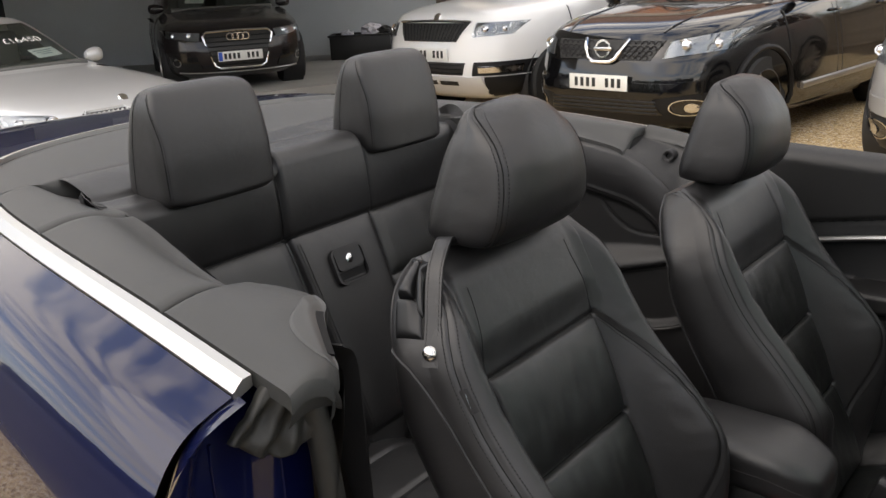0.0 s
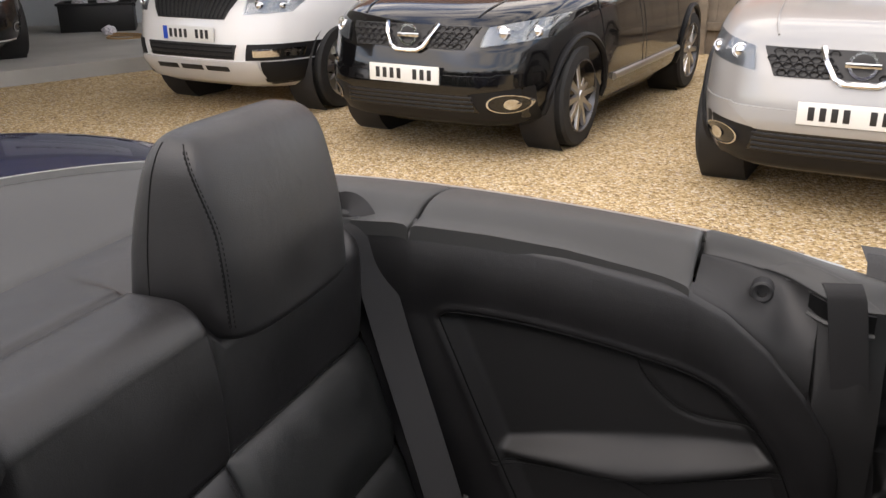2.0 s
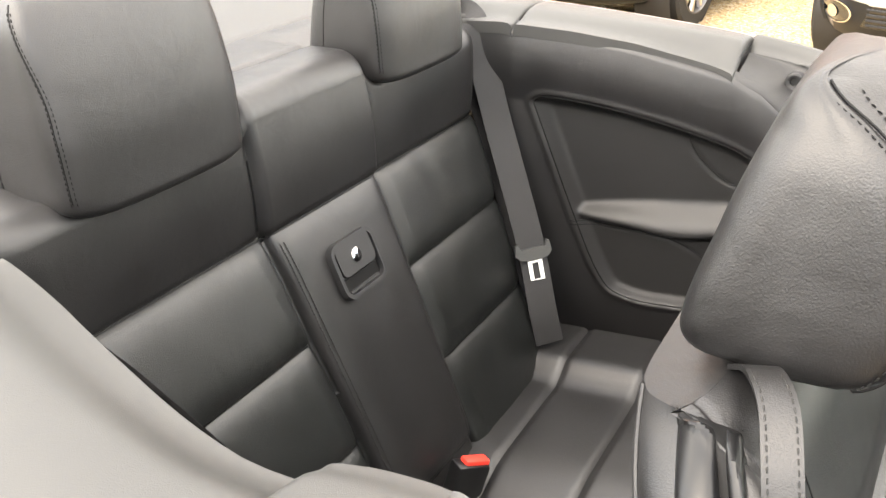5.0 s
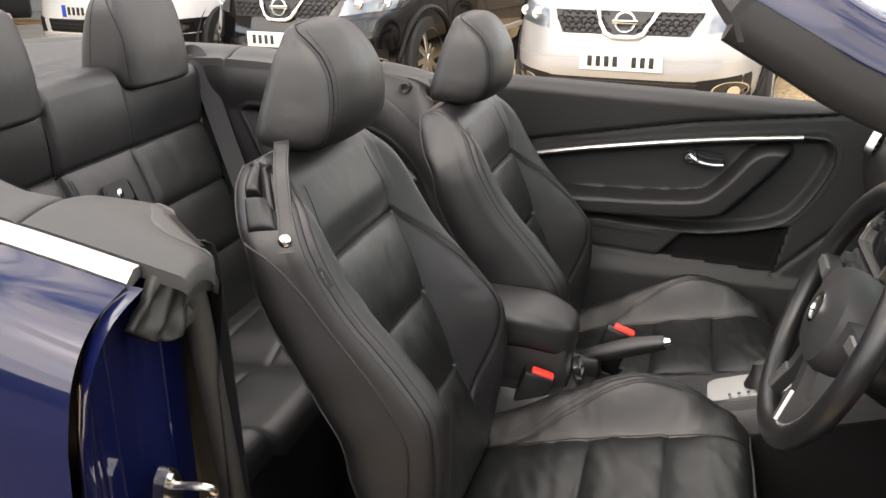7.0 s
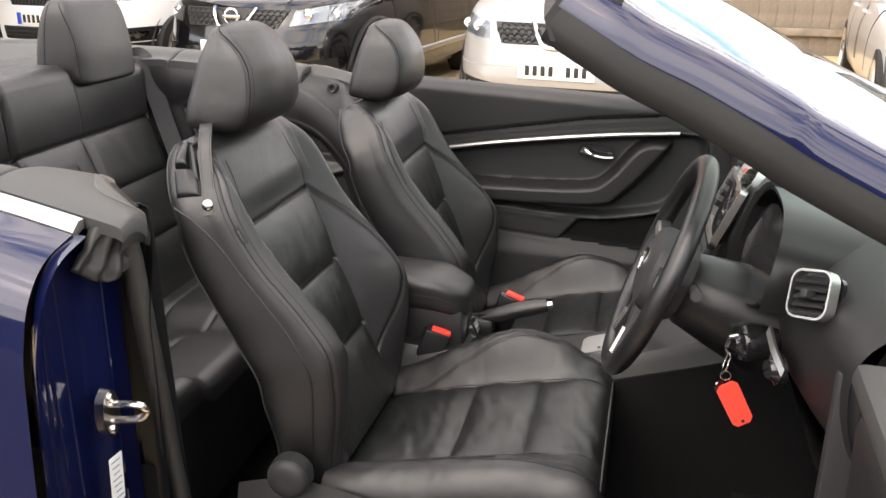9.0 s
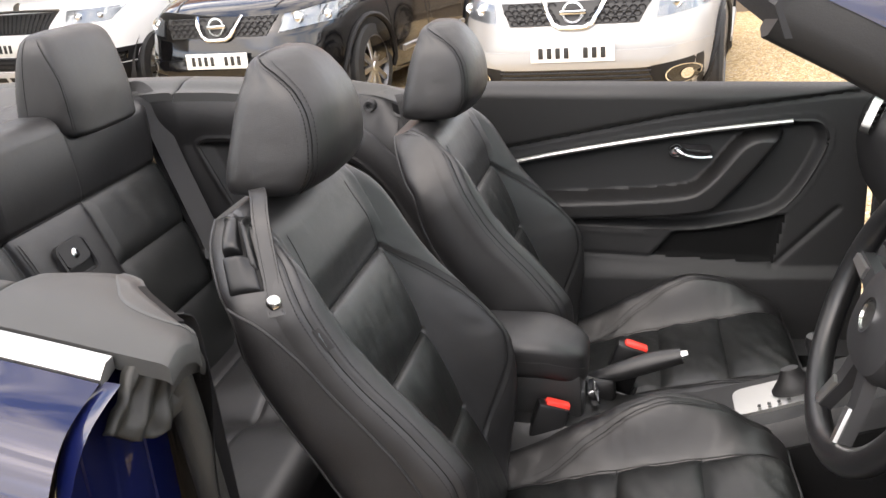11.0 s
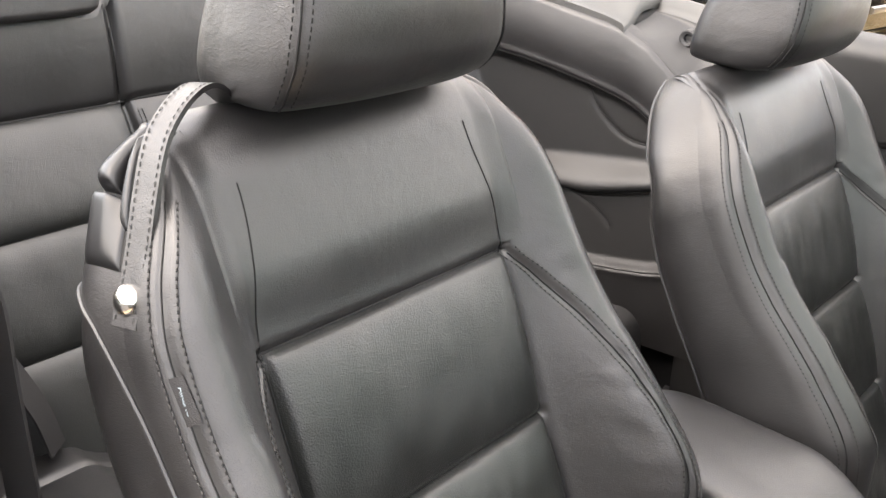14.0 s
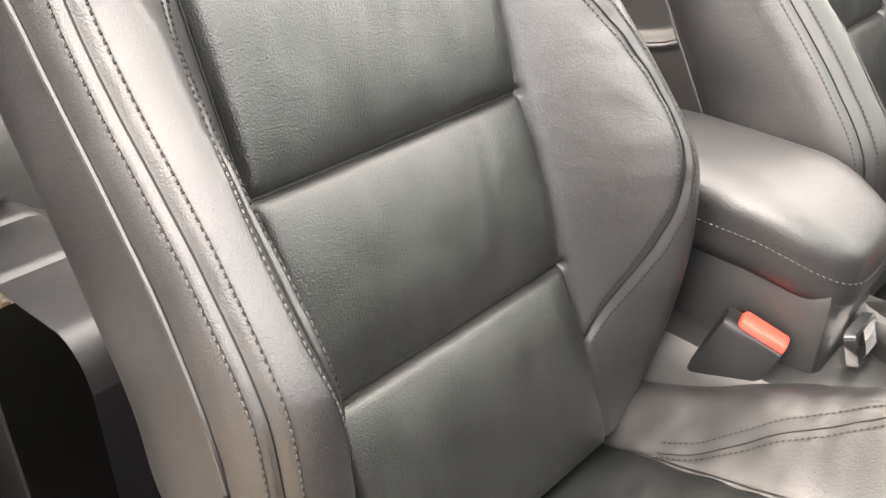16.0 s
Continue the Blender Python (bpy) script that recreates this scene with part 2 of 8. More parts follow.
def part(name, geo, mat, parent=None, label="", smooth=True, angle=40):
    """geo: a bmesh or (vertices, faces)."""
    me = bpy.data.meshes.new(name)
    if isinstance(geo, tuple):
        me.from_pydata([tuple(map(float, v)) for v in geo[0]], [], geo[1])
    else:
        geo.to_mesh(me)
        geo.free()
    me.materials.append(M[mat] if isinstance(mat, str) else mat)
    if smooth:
        me.shade_smooth()
        if angle < 180:
            me.set_sharp_from_angle(angle=radians(angle))
    ob = new(name, me)
    ob.parent = parent
    if label:
        ob["label"] = label
    if name in ("stitching", "honeycomb", "rim_seam"):
        ob["kind"] = "stuff"
    return ob


def single(name, geo, mat, label, category, group="", kind="", smooth=True, angle=40):
    return tagged(part(name, geo, mat, None, "", smooth, angle), label, category, group, kind)


def joined(*geos):
    v, f = [], []
    for a, b in geos:
        k = len(v)
        v += [tuple(p) for p in a]
        f += [tuple(i + k for i in q) for q in b]
    return v, f


def moved(geo, m):
    return [tuple(m @ Vector(p)) for p in geo[0]], geo[1]


def grid(fn, us, vs, flip=False):
    pts = [tuple(fn(u, v)) for v in vs for u in us]
    n = len(us)
    faces = []
    for j in range(len(vs) - 1):
        for i in range(n - 1):
            q = (j * n + i, j * n + i + 1, (j + 1) * n + i + 1, (j + 1) * n + i)
            faces.append(q[::-1] if flip else q)
    return pts, faces


def thick(geo, depth, axis):
    """Gives a sheet a back, depth along axis, and closes its rim."""
    v, f = geo
    a = Vector(axis).normalized() * depth
    n = len(v)
    v2 = [tuple(p) for p in v] + [tuple(Vector(p) + a) for p in v]
    f2 = list(f) + [tuple(i + n for i in q[::-1]) for q in f]
    count = {}
    for q in f:
        for i in range(len(q)):
            e = (q[i], q[(i + 1) % len(q)])
            count[e] = 1
    for (i, j) in list(count):
        if (j, i) not in count:
            f2.append((j, i, i + n, j + n))
    return v2, f2


def rings(sections, cap=True, closed=False):
    n = len(sections[0])
    v = [tuple(p) for s in sections for p in s]
    f = []
    last = len(sections) if closed else len(sections) - 1
    for j in range(last):
        k = (j + 1) % len(sections)
        for i in range(n):
            i2 = (i + 1) % n
            f.append((j * n + i, j * n + i2, k * n + i2, k * n + i))
    if cap and not closed:
        f.append(tuple(range(n))[::-1])
        f.append(tuple((len(sections) - 1) * n + i for i in range(n)))
    return v, f


def spline(pts, steps=8):
    pts = [Vector(p) for p in pts]
    ext = [2 * pts[0] - pts[1]] + pts + [2 * pts[-1] - pts[-2]]
    out = []
    for i in range(1, len(ext) - 2):
        a, b, c, d = ext[i - 1:i + 3]
        for k in range(steps):
            t = k / steps
            out.append(0.5 * (2 * b + (c - a) * t + (2 * a - 5 * b + 4 * c - d) * t * t + (3 * b - a - 3 * c + d) * t ** 3))
    out.append(pts[-1])
    return out


def tube(path, r, n=8, closed=False, flat=1.0, up=(0, 0, 1), radii=None):
    path = [Vector(p) for p in path]
    secs = []
    m = len(path)
    for i, p in enumerate(path):
        a = path[(i - 1) % m] if closed or i else p
        b = path[(i + 1) % m] if closed or i < m - 1 else p
        d = (b - a).normalized()
        s = d.cross(Vector(up))
        if s.length < 1e-4:
            s = d.cross(Vector((1, 0, 0)))
        s.normalize()
        w = s.cross(d)
        rr = radii[i] if radii else r
        secs.append([p + s * rr * math.cos(2 * math.pi * k / n) + w * rr * flat * math.sin(2 * math.pi * k / n) for k in range(n)])
    return rings(secs, True, closed)


def band(path, width, across, depth=0.0015):
    """A strap: a flat band along path, its width along the vectors across."""
    path = [Vector(p) for p in path]
    across = [Vector(a).normalized() for a in across] if isinstance(across[0], (tuple, list, Vector)) else [Vector(across).normalized()] * len(path)
    secs = []
    for i, p in enumerate(path):
        d = (path[min(i + 1, len(path) - 1)] - path[max(i - 1, 0)]).normalized()
        s = across[i]
        w = d.cross(s).normalized()
        h = width / 2
        secs.append([p - s * h - w * depth, p + s * h - w * depth, p + s * h + w * depth, p - s * h + w * depth])
    return rings(secs)


def box(size, at=(0, 0, 0), bevel=0.0, seg=2, m=None):
    bm = bmesh.new()
    bmesh.ops.create_cube(bm, size=1)
    for v in bm.verts:
        v.co = Vector((v.co.x * size[0], v.co.y * size[1], v.co.z * size[2]))
    if bevel:
        bmesh.ops.bevel(bm, geom=bm.edges[:], offset=bevel, segments=seg, profile=0.5, affect="EDGES")
    out = [tuple((m @ v.co if m else v.co) + Vector(at)) for v in bm.verts], None
    bm.verts.index_update()
    fs = [tuple(v.index for v in f.verts) for f in bm.faces]
    bm.free()
    return out[0], fs


def lathe(profile, n=32, m=None, cap=True):
    """profile of (radius, height) turned about z."""
    secs = [[(max(r, 1e-4) * math.cos(2 * math.pi * k / n), max(r, 1e-4) * math.sin(2 * math.pi * k / n), h) for k in range(n)] for r, h in profile]
    g = rings(secs, cap)
    return moved(g, m) if m else g


def prism(outline, z0, z1, m=None):
    n = len(outline)
    v = [(x, y, z0) for x, y in outline] + [(x, y, z1) for x, y in outline]
    f = [tuple(range(n))[::-1], tuple(range(n, 2 * n))] + [(i, (i + 1) % n, n + (i + 1) % n, n + i) for i in range(n)]
    return moved((v, f), m) if m else (v, f)


def smooth01(x, a, b):
    t = min(max((x - a) / (b - a), 0.0), 1.0)
    return t * t * (3 - 2 * t)


def stitches(path, normal_of, length=0.0044, gap=0.0024, r=0.0008):
    """Short raised threads along a path of points; normal_of(point) lifts them off the surface."""
    path = [Vector(p) for p in path]
    v, f = [], []
    at, need = 0.0, 0.0
    for a, b in zip(path, path[1:]):
        d = b - a
        seg = d.length
        if seg < 1e-6:
            continue
        d /= seg
        while need <= at + seg:
            p = a + d * (need - at)
            nn = Vector(normal_of(p)).normalized()
            s = d.cross(nn).normalized()
            k = len(v)
            h = length / 2
            for e, w in ((-h, 0.3), (-h * 0.5, 1.0), (h * 0.5, 1.0), (h, 0.3)):
                for q in (-1, 1):
                    v.append(tuple(p + d * e + s * r * q * 0.9 + nn * (r * w * 0.4)))
                v.append(tuple(p + d * e + nn * r * w * 1.5))
            for j in range(3):
                o = k + j * 3
                f += [(o, o + 3, o + 5, o + 2), (o + 1, o + 2, o + 5, o + 4)]
            need += length + gap
        at += seg
    return v, f


def stitch_rows(parent, rows, lift, mat="thread", label="", pitch=0.0052):
    """Rows of thread with a dark needle hole between each two stitches."""
    part("stitching", joined(*[stitches(r, lift, pitch * 0.62, pitch * 0.38, 0.0008) for r in rows]), mat, parent, label, smooth=False)
    holes = []
    for r in rows:
        r = [Vector(p) for p in r]
        d = (r[1] - r[0]).normalized() * (pitch / 2)
        holes.append(stitches([r[0] + d] + r[1:], lift, pitch * 0.38, pitch * 0.62, 0.0010))
    part("needlework", joined(*holes), "deep_black", parent, smooth=False)["kind"] = "stuff"


def text(name, words, size, mat, parent, m, label="", align="CENTER", depth=0.0):
    cu = bpy.data.curves.new(name, "FONT")
    cu.body, cu.size, cu.align_x, cu.align_y, cu.extrude = words, size, align, "CENTER", depth
    tmp = new(name, cu)
    me = bpy.data.meshes.new_from_object(tmp.evaluated_get(bpy.context.evaluated_depsgraph_get()))
    bpy.data.objects.remove(tmp)
    me.materials.clear()
    me.materials.append(M[mat])
    me.name = name
    me.transform(m)
    ob = new(name, me)
    ob.parent = parent
    if label:
        ob["label"] = label
    return ob


# ---- front seats ----
import functools
from mathutils.bvhtree import BVHTree

def lerp_table(x, xs, ys):
    return float(np.interp(x, xs, ys))


def curve_table(x, xs, ys):
    """Like lerp_table, but without kinks at the given places."""
    if x <= xs[0] or x >= xs[-1]:
        return float(np.interp(x, xs, ys))
    i = max(k for k in range(len(xs) - 1) if xs[k] <= x)
    h = xs[i + 1] - xs[i]
    t = (x - xs[i]) / h

    def slope(k):
        if k in (0, len(xs) - 1):
            return (ys[min(k + 1, len(xs) - 1)] - ys[max(k - 1, 0)]) / (xs[min(k + 1, len(xs) - 1)] - xs[max(k - 1, 0)])
        a, b = (ys[k] - ys[k - 1]) / (xs[k] - xs[k - 1]), (ys[k + 1] - ys[k]) / (xs[k + 1] - xs[k])
        return 0.0 if a * b <= 0 else 2 * a * b / (a + b)
    m0, m1 = slope(i) * h, slope(i + 1) * h
    return ys[i] * (2 * t ** 3 - 3 * t * t + 1) + m0 * (t ** 3 - 2 * t * t + t) + ys[i + 1] * (3 * t * t - 2 * t ** 3) + m1 * (t ** 3 - t * t)


BACK = Vector((0, 0, 0.650))
BU, BV, BW = Vector((0, 1, 0)), Vector((-0.436, 0, 0.90)), Vector((0.90, 0, 0.436))


@functools.lru_cache(None)
def half_back(v):
    return curve_table(v, (-0.2, -0.1, 0, 0.12, 0.25, 0.31, 0.345, 0.376, 0.40, 0.44, 0.465, 0.478), (0.214, 0.226, 0.231, 0.227, 0.224, 0.221, 0.213, 0.200, 0.187, 0.163, 0.130, 0.106))


@functools.lru_cache(None)
def bolster_seam(v):
    return curve_table(v, (-0.12, -0.08, -0.03, 0.02, 0.07, 0.12, 0.19, 0.25, 0.285, 0.42), (0.125, 0.150, 0.172, 0.184, 0.188, 0.185, 0.172, 0.150, 0.134, 0.15))


PAD = 0.131
SEAMS = (-0.2, -0.03, 0.122, 0.280)
VS = sorted(list(np.linspace(-0.2, 0.462, 226)) + [s + d for s in SEAMS[1:] for d in (-0.006, -0.0035, -0.0018, 0.0, 0.0018, 0.0035, 0.006)])


@functools.lru_cache(None)
def bolster_rise(v):
    return curve_table(v, (-0.2, -0.15, -0.09, -0.03, 0.033, 0.107, 0.155, 0.2, 0.25, 0.31, 0.40, 0.478), (-0.036, -0.003, 0.038, 0.070, 0.089, 0.076, 0.063, 0.050, 0.041, 0.038, 0.040, 0.038))


@functools.lru_cache(None)
def pad_lean(v):
    """How far the padded middle falls back below the shoulders."""
    return curve_table(v, (-0.2, -0.03, 0.122, 0.28, 0.36, 0.478), (-0.036, -0.028, -0.018, -0.005, 0.0, 0.0))


def back_front(u, v):
    t, e = abs(u), half_back(v)
    r = bolster_rise(v)
    w = r * smooth01(t, PAD - 0.004, 0.190) + (pad_lean(v) + 0.035 * u) * (1 - smooth01(t, PAD, 0.195))
    k = min(max((t - (e - 0.045)) / 0.045, 0), 1)
    w -= 0.06 * (1 - 0.6 * smooth01(v, 0.40, 0.455)) * (1 - math.sqrt(max(1 - k * k * 0.985, 0)))
    if t < PAD and v < SEAMS[3]:
        j = max(i for i in range(3) if v >= SEAMS[i] or i == 0)
        s = (v - SEAMS[j]) / (SEAMS[j + 1] - SEAMS[j])
        puff = max(1 - abs(2 * min(max(s, 0), 1) - 1) ** 2.6, 0) ** 0.75
        w += 0.0125 * puff * max(1 - (t / PAD) ** 8, 0) ** 0.5
        w += (0.0018 * noise.noise((u * 34 + 3 * v, v * 6, 1.7)) + 0.0011 * noise.noise((u * 60 - 8 * v, v * 18, 6.1))) * puff * max(1 - (t / PAD) ** 4, 0)
    elif v >= SEAMS[3]:
        w += 0.010 * max(1 - (t / 0.15) ** 4, 0) ** 0.5 * smooth01(v, 0.284, 0.34)
    w -= (0.0045 if v < SEAMS[3] else 0.0018) * math.exp(-((t - PAD) / 0.0040) ** 2) * (1 - smooth01(v, 0.30, 0.36))
    if t < PAD + 0.004:
        w -= 0.005 * sum(math.exp(-((v - s) / 0.0040) ** 2) for s in SEAMS[1:])
    if t > PAD + 0.02:
        w += (0.0022 * noise.noise((u * 30, v * 26 + 10 * u, 8.3)) + 0.0014 * noise.noise((u * 70 + v * 20, v * 50, 2.3))) * (1 - smooth01(v, 0.2, 0.4)) * smooth01(t, PAD + 0.02, PAD + 0.04) * (1 - smooth01(t, e - 0.045, e - 0.03))
    if v < 0.285 and t >= PAD - 0.006:
        d = t - bolster_seam(v)
        w -= 0.0040 * math.exp(-(d / 0.0032) ** 2)
    d = t - (e - 0.012)
    w -= 0.0030 * math.exp(-(d / 0.0026) ** 2)
    w -= 0.010 * smooth01(v, 0.40, 0.462) + 0.032 * (1 - math.sqrt(1 - min(max((v - 0.418) / 0.0445, 0), 1) ** 2 * 0.98))
    return w


def back_point(u, v, lift=0.0):
    return BACK + BU * u + BV * v + BW * (back_front(u, v) + lift)


@functools.lru_cache(None)
def half_rear(v):
    """Half the width along the shell's stitched rear edge, which falls off round the shoulder."""
    return curve_table(v, (-0.2, -0.1, 0, 0.12, 0.25, 0.31, 0.345, 0.372, 0.399, 0.413, 0.430, 0.446, 0.458, 0.464), (0.236, 0.248, 0.253, 0.249, 0.246, 0.242, 0.236, 0.224, 0.205, 0.194, 0.177, 0.149, 0.113, 0.090))


def back_rear(a, v):
    """The side and the rear shell: a runs from the front's edge (-1) round the back to the other edge (1)."""
    e = half_back(v)
    th = math.pi * (a + 1) / 2
    deep = curve_table(v, (-0.2, -0.107, 0.0, 0.07, 0.22, 0.30, 0.355, 0.40, 0.44, 0.478), (0.080, 0.102, 0.135, 0.130, 0.098, 0.086, 0.070, 0.058, 0.030, 0.006))
    w0 = back_front(e, v)
    deep += (w0 + 0.093 - deep) * smooth01(v, 0.33, 0.39)
    c, s = math.cos(th), math.sin(th)
    e += (half_rear(v) - e) * max(s, 0) ** 0.45
    return BACK + BU * (-e * (abs(c) ** 0.35) * (1 if c > 0 else -1)) + BV * v + BW * (w0 - deep * s ** 0.45 if s > 0 else w0)


HEAD = Vector((-0.196, 0.017, 1.145))
HEAD_Z = (1.050, 1.054, 1.062, 1.078, 1.098, 1.127, 1.157, 1.188, 1.212, 1.226, 1.2325, 1.237, 1.2395)
HEAD_SEAM = (0.600, 0.622, 0.643, 0.657, 0.665, 0.667, 0.664, 0.650, 0.622, 0.597, 0.590, 0.598, 0.614)
HEAD_REAR = (0.570, 0.545, 0.529, 0.530, 0.534, 0.542, 0.550, 0.560, 0.570, 0.577, 0.583, 0.593, 0.611)
HEAD_FACE = (0.604, 0.630, 0.660, 0.679, 0.688, 0.691, 0.688, 0.678, 0.663, 0.651, 0.643, 0.635, 0.627)
HEAD_HALF = (0.070, 0.094, 0.106, 0.109, 0.108, 0.104, 0.099, 0.092, 0.082, 0.068, 0.054, 0.035, 0.010)


@functools.lru_cache(None)
def head_level(z):
    return tuple(curve_table(z, HEAD_Z, c) for c in (HEAD_SEAM, HEAD_REAR, HEAD_FACE, HEAD_HALF))


def head_ring(z):
    """One level of the headrest: front panel, side, rear and the other side."""
    xs, xr, xc, hw = head_level(z)
    r = min(0.030, 0.45 * hw, 0.45 * max(xs - xr, 0.004))
    bend = 2.8 + 0.8 * smooth01(z, 1.19, 1.235)
    half = [(xs + (xc - xs) * (1 - (k / 11) ** bend), hw * (k / 11)) for k in range(11)]
    half += [(xs - 0.0016, hw - 0.0022)]
    for k in range(1, 9):
        q = k / 9
        half.append((xs + (xr + r - xs) * q, hw + 0.0045 * math.sin(math.pi * min(q * 1.1, 1)) * min(hw / 0.1, 1)))
    for k in range(7):
        a = math.pi / 2 * k / 6
        half.append((xr + r - r * math.sin(a), hw - r + r * math.cos(a)))
    half += [(xr - 0.002 * (1 - q), (hw - r) * q) for q in (0.75, 0.5, 0.25, 0.0)]
    full = half + [(x, -y) for x, y in half[-2:0:-1]]
    mid = 0.017 + 0.005 * smooth01(z, 1.18, 1.24)
    return [Vector((x - 0.796, y + mid, z)) for x, y in full]


def head_seam(side, z, off, lift=0.0):
    """A place beside the side seam: off > 0 on the front panel, off < 0 on the flank."""
    xs, xr, xc, hw = head_level(z)
    mid = 0.017 + 0.005 * smooth01(z, 1.18, 1.24)
    if off > 0:
        k = max(1 - off / hw, 0)
        return Vector((xs + (xc - xs) * (1 - k ** 2.8) - 0.796 + lift, side * (hw - off) + mid, z))
    return Vector((xs + off - 0.796, side * (hw + 0.0012 + lift) + mid, z))


def front_seat(name, at, label):
    root = thing(name, label, "car seat", "front seats", at)
    half_a = [0.6 * math.sin(math.pi / 2 * k / 34) for k in range(35)] + list(np.linspace(0.6, 1, 92))[1:]
    us_all = [-a for a in half_a[:0:-1]] + half_a

    def across(a, v):
        """Place across the backrest, with one column of the mesh along the pad's edge."""
        e = half_back(v)
        edge = min(PAD, 0.62 * e)
        return a / 0.6 * edge if abs(a) <= 0.6 else (edge + (abs(a) - 0.6) / 0.4 * (e - edge)) * (1 if a > 0 else -1)
    backrest = part("backrest", grid(back_rear, list(np.linspace(-1, 1, 61)), VS, True), "leather", root, "black leather shell with rounded shoulders")
    ev = half_back(0.462)
    part("shoulder_cap", grid(lambda a, q: back_point(a * ev, 0.462) * (1 - q) + back_rear(a, 0.462) * q, list(np.linspace(-1, 1, 31)), list(np.linspace(0, 1, 9)), True), "leather", root)
    for end in (-1, 1):
        rim = [back_rear(end * 0.50, v) + BW * -0.001 + BU * end * 0.0008 for v in np.linspace(-0.15, 0.4615, 70)]
        part("rear_piping", tube(rim, 0.0019, 6), "leather", root)
    zones = {}
    vs = VS

    def zone(u, v):
        t = abs(u)
        if t < PAD + 0.001:
            if v > SEAMS[3]:
                return "upper_panel"
            return ("pad_low", "pad_mid", "pad_high")[max(i for i in range(3) if v >= SEAMS[i])]
        return "bolster_r" if u < 0 else "bolster_l"

    nu = len(us_all)
    pts = [back_point(across(a, v), v) for v in vs for a in us_all]
    for j in range(len(vs) - 1):
        vm = (vs[j] + vs[j + 1]) / 2
        e = half_back(vm)
        for i in range(nu - 1):
            z = zone(across((us_all[i] + us_all[i + 1]) / 2, vm), vm)
            zones.setdefault(z, []).append((j * nu + i, j * nu + i + 1, (j + 1) * nu + i + 1, (j + 1) * nu + i))
    names = dict(upper_panel="upper_panel", pad_low="pad", pad_mid="pad", pad_high="pad", bolster_r="bolster", bolster_l="bolster")
    for z, faces in zones.items():
        used = sorted({i for q in faces for i in q})
        at_index = {k: i for i, k in enumerate(used)}
        part(names[z], ([pts[k] for k in used], [tuple(at_index[k] for k in q) for q in faces]), "leather_pad" if z.startswith("pad") else "leather", root, angle=180)
    lift = lambda p: BW
    rows = []
    for side in (-1, 1):
        for off in (-0.0178, -0.0062):
            rows.append([back_point(side * (half_back(v) + off), v, 0.0005) for v in np.linspace(-0.18, 0.40, 160)])
        for off in (-0.0055, 0.0055):
            rows.append([back_point(side * (bolster_seam(v) + off), v, 0.0005) for v in np.linspace(-0.11, 0.280, 120)])
    stitch_rows(root, rows, lift, "thread", "rows of grey stitching")
    seams = []
    for side in (-1, 1):
        seams.append(tube([back_point(side * bolster_seam(v), v, 0.0004) for v in np.linspace(-0.115, 0.280, 60)], 0.0008, 5))
        seams.append(tube([back_point(side * PAD, v, 0.0004) for v in np.linspace(-0.09, 0.280, 50)], 0.0009, 5))
        seams.append(tube([back_point(side * PAD * (1 - 0.12 * smooth01(v, 0.280, 0.40)), v, 0.0001) for v in np.linspace(0.280, 0.40, 24)], 0.0007, 5))
        seams.append(tube([back_point(side * (half_back(v) - 0.012), v, 0.0003) for v in np.linspace(-0.18, 0.40, 80)], 0.0007, 5))
    for v in SEAMS[1:]:
        seams.append(tube([back_point(u, v, 0.0006) for u in np.linspace(-PAD, PAD, 40)], 0.0010, 5))
    part("seam", joined(*seams), "deep_black", root)["kind"] = "stuff"
    # headrest
    levels = [1.050, 1.0515, 1.053, 1.056, 1.060, 1.065] + list(np.linspace(1.070, 1.222, 40)) + [1.2245, 1.2270, 1.2293, 1.2315, 1.2333, 1.2350, 1.2363, 1.2375, 1.2385, 1.2393]
    hr = part("headrest", rings([head_ring(z) for z in levels]), "leather", root, "padded black leather headrest with stitched side seams", angle=75)
    hst = [stitches([head_seam(side, z, off, 0.0006) for z in np.linspace(1.064, 1.226, 90)], (lambda q: (1, 0, 0.2)) if off > 0 else (lambda q, e=side: (0.2, e, 0)), 0.0036, 0.0020, 0.0007) for side in (-1, 1) for off in (-0.0055, 0.0060)]
    part("stitching", joined(*hst), "dark_thread", hr, smooth=False)
    part("seam", joined(*[tube([head_seam(side, z, 0.0004, -0.0002) for z in np.linspace(1.060, 1.230, 70)], 0.0009, 5) for side in (-1, 1)]), "deep_black", hr)["kind"] = "stuff"
    for s in (-0.055, 0.055):
        part("post", tube([BACK + BU * s + BV * 0.40 - BW * 0.05, HEAD + BU * s - Vector((0, 0, 0.07))], 0.006, 10), "satin_black", root)
    # cushion
    x0, x1, hw = 0.03, 0.525, 0.25

    def crest(y, x):
        """Height of the side bolster over the pads; the entry side is sat flat."""
        if y < 0:
            return curve_table(x, (0.03, 0.10, 0.20, 0.34, 0.45, 0.525), (0.042, 0.040, 0.030, 0.030, 0.012, 0.0))
        return curve_table(x, (0.03, 0.10, 0.20, 0.31, 0.40, 0.47, 0.525), (0.040, 0.050, 0.074, 0.098, 0.070, 0.020, 0.0))

    def wing_seam(x):
        return curve_table(x, (0.03, 0.11, 0.20, 0.30, 0.50), (0.142, 0.148, 0.172, 0.188, 0.200))

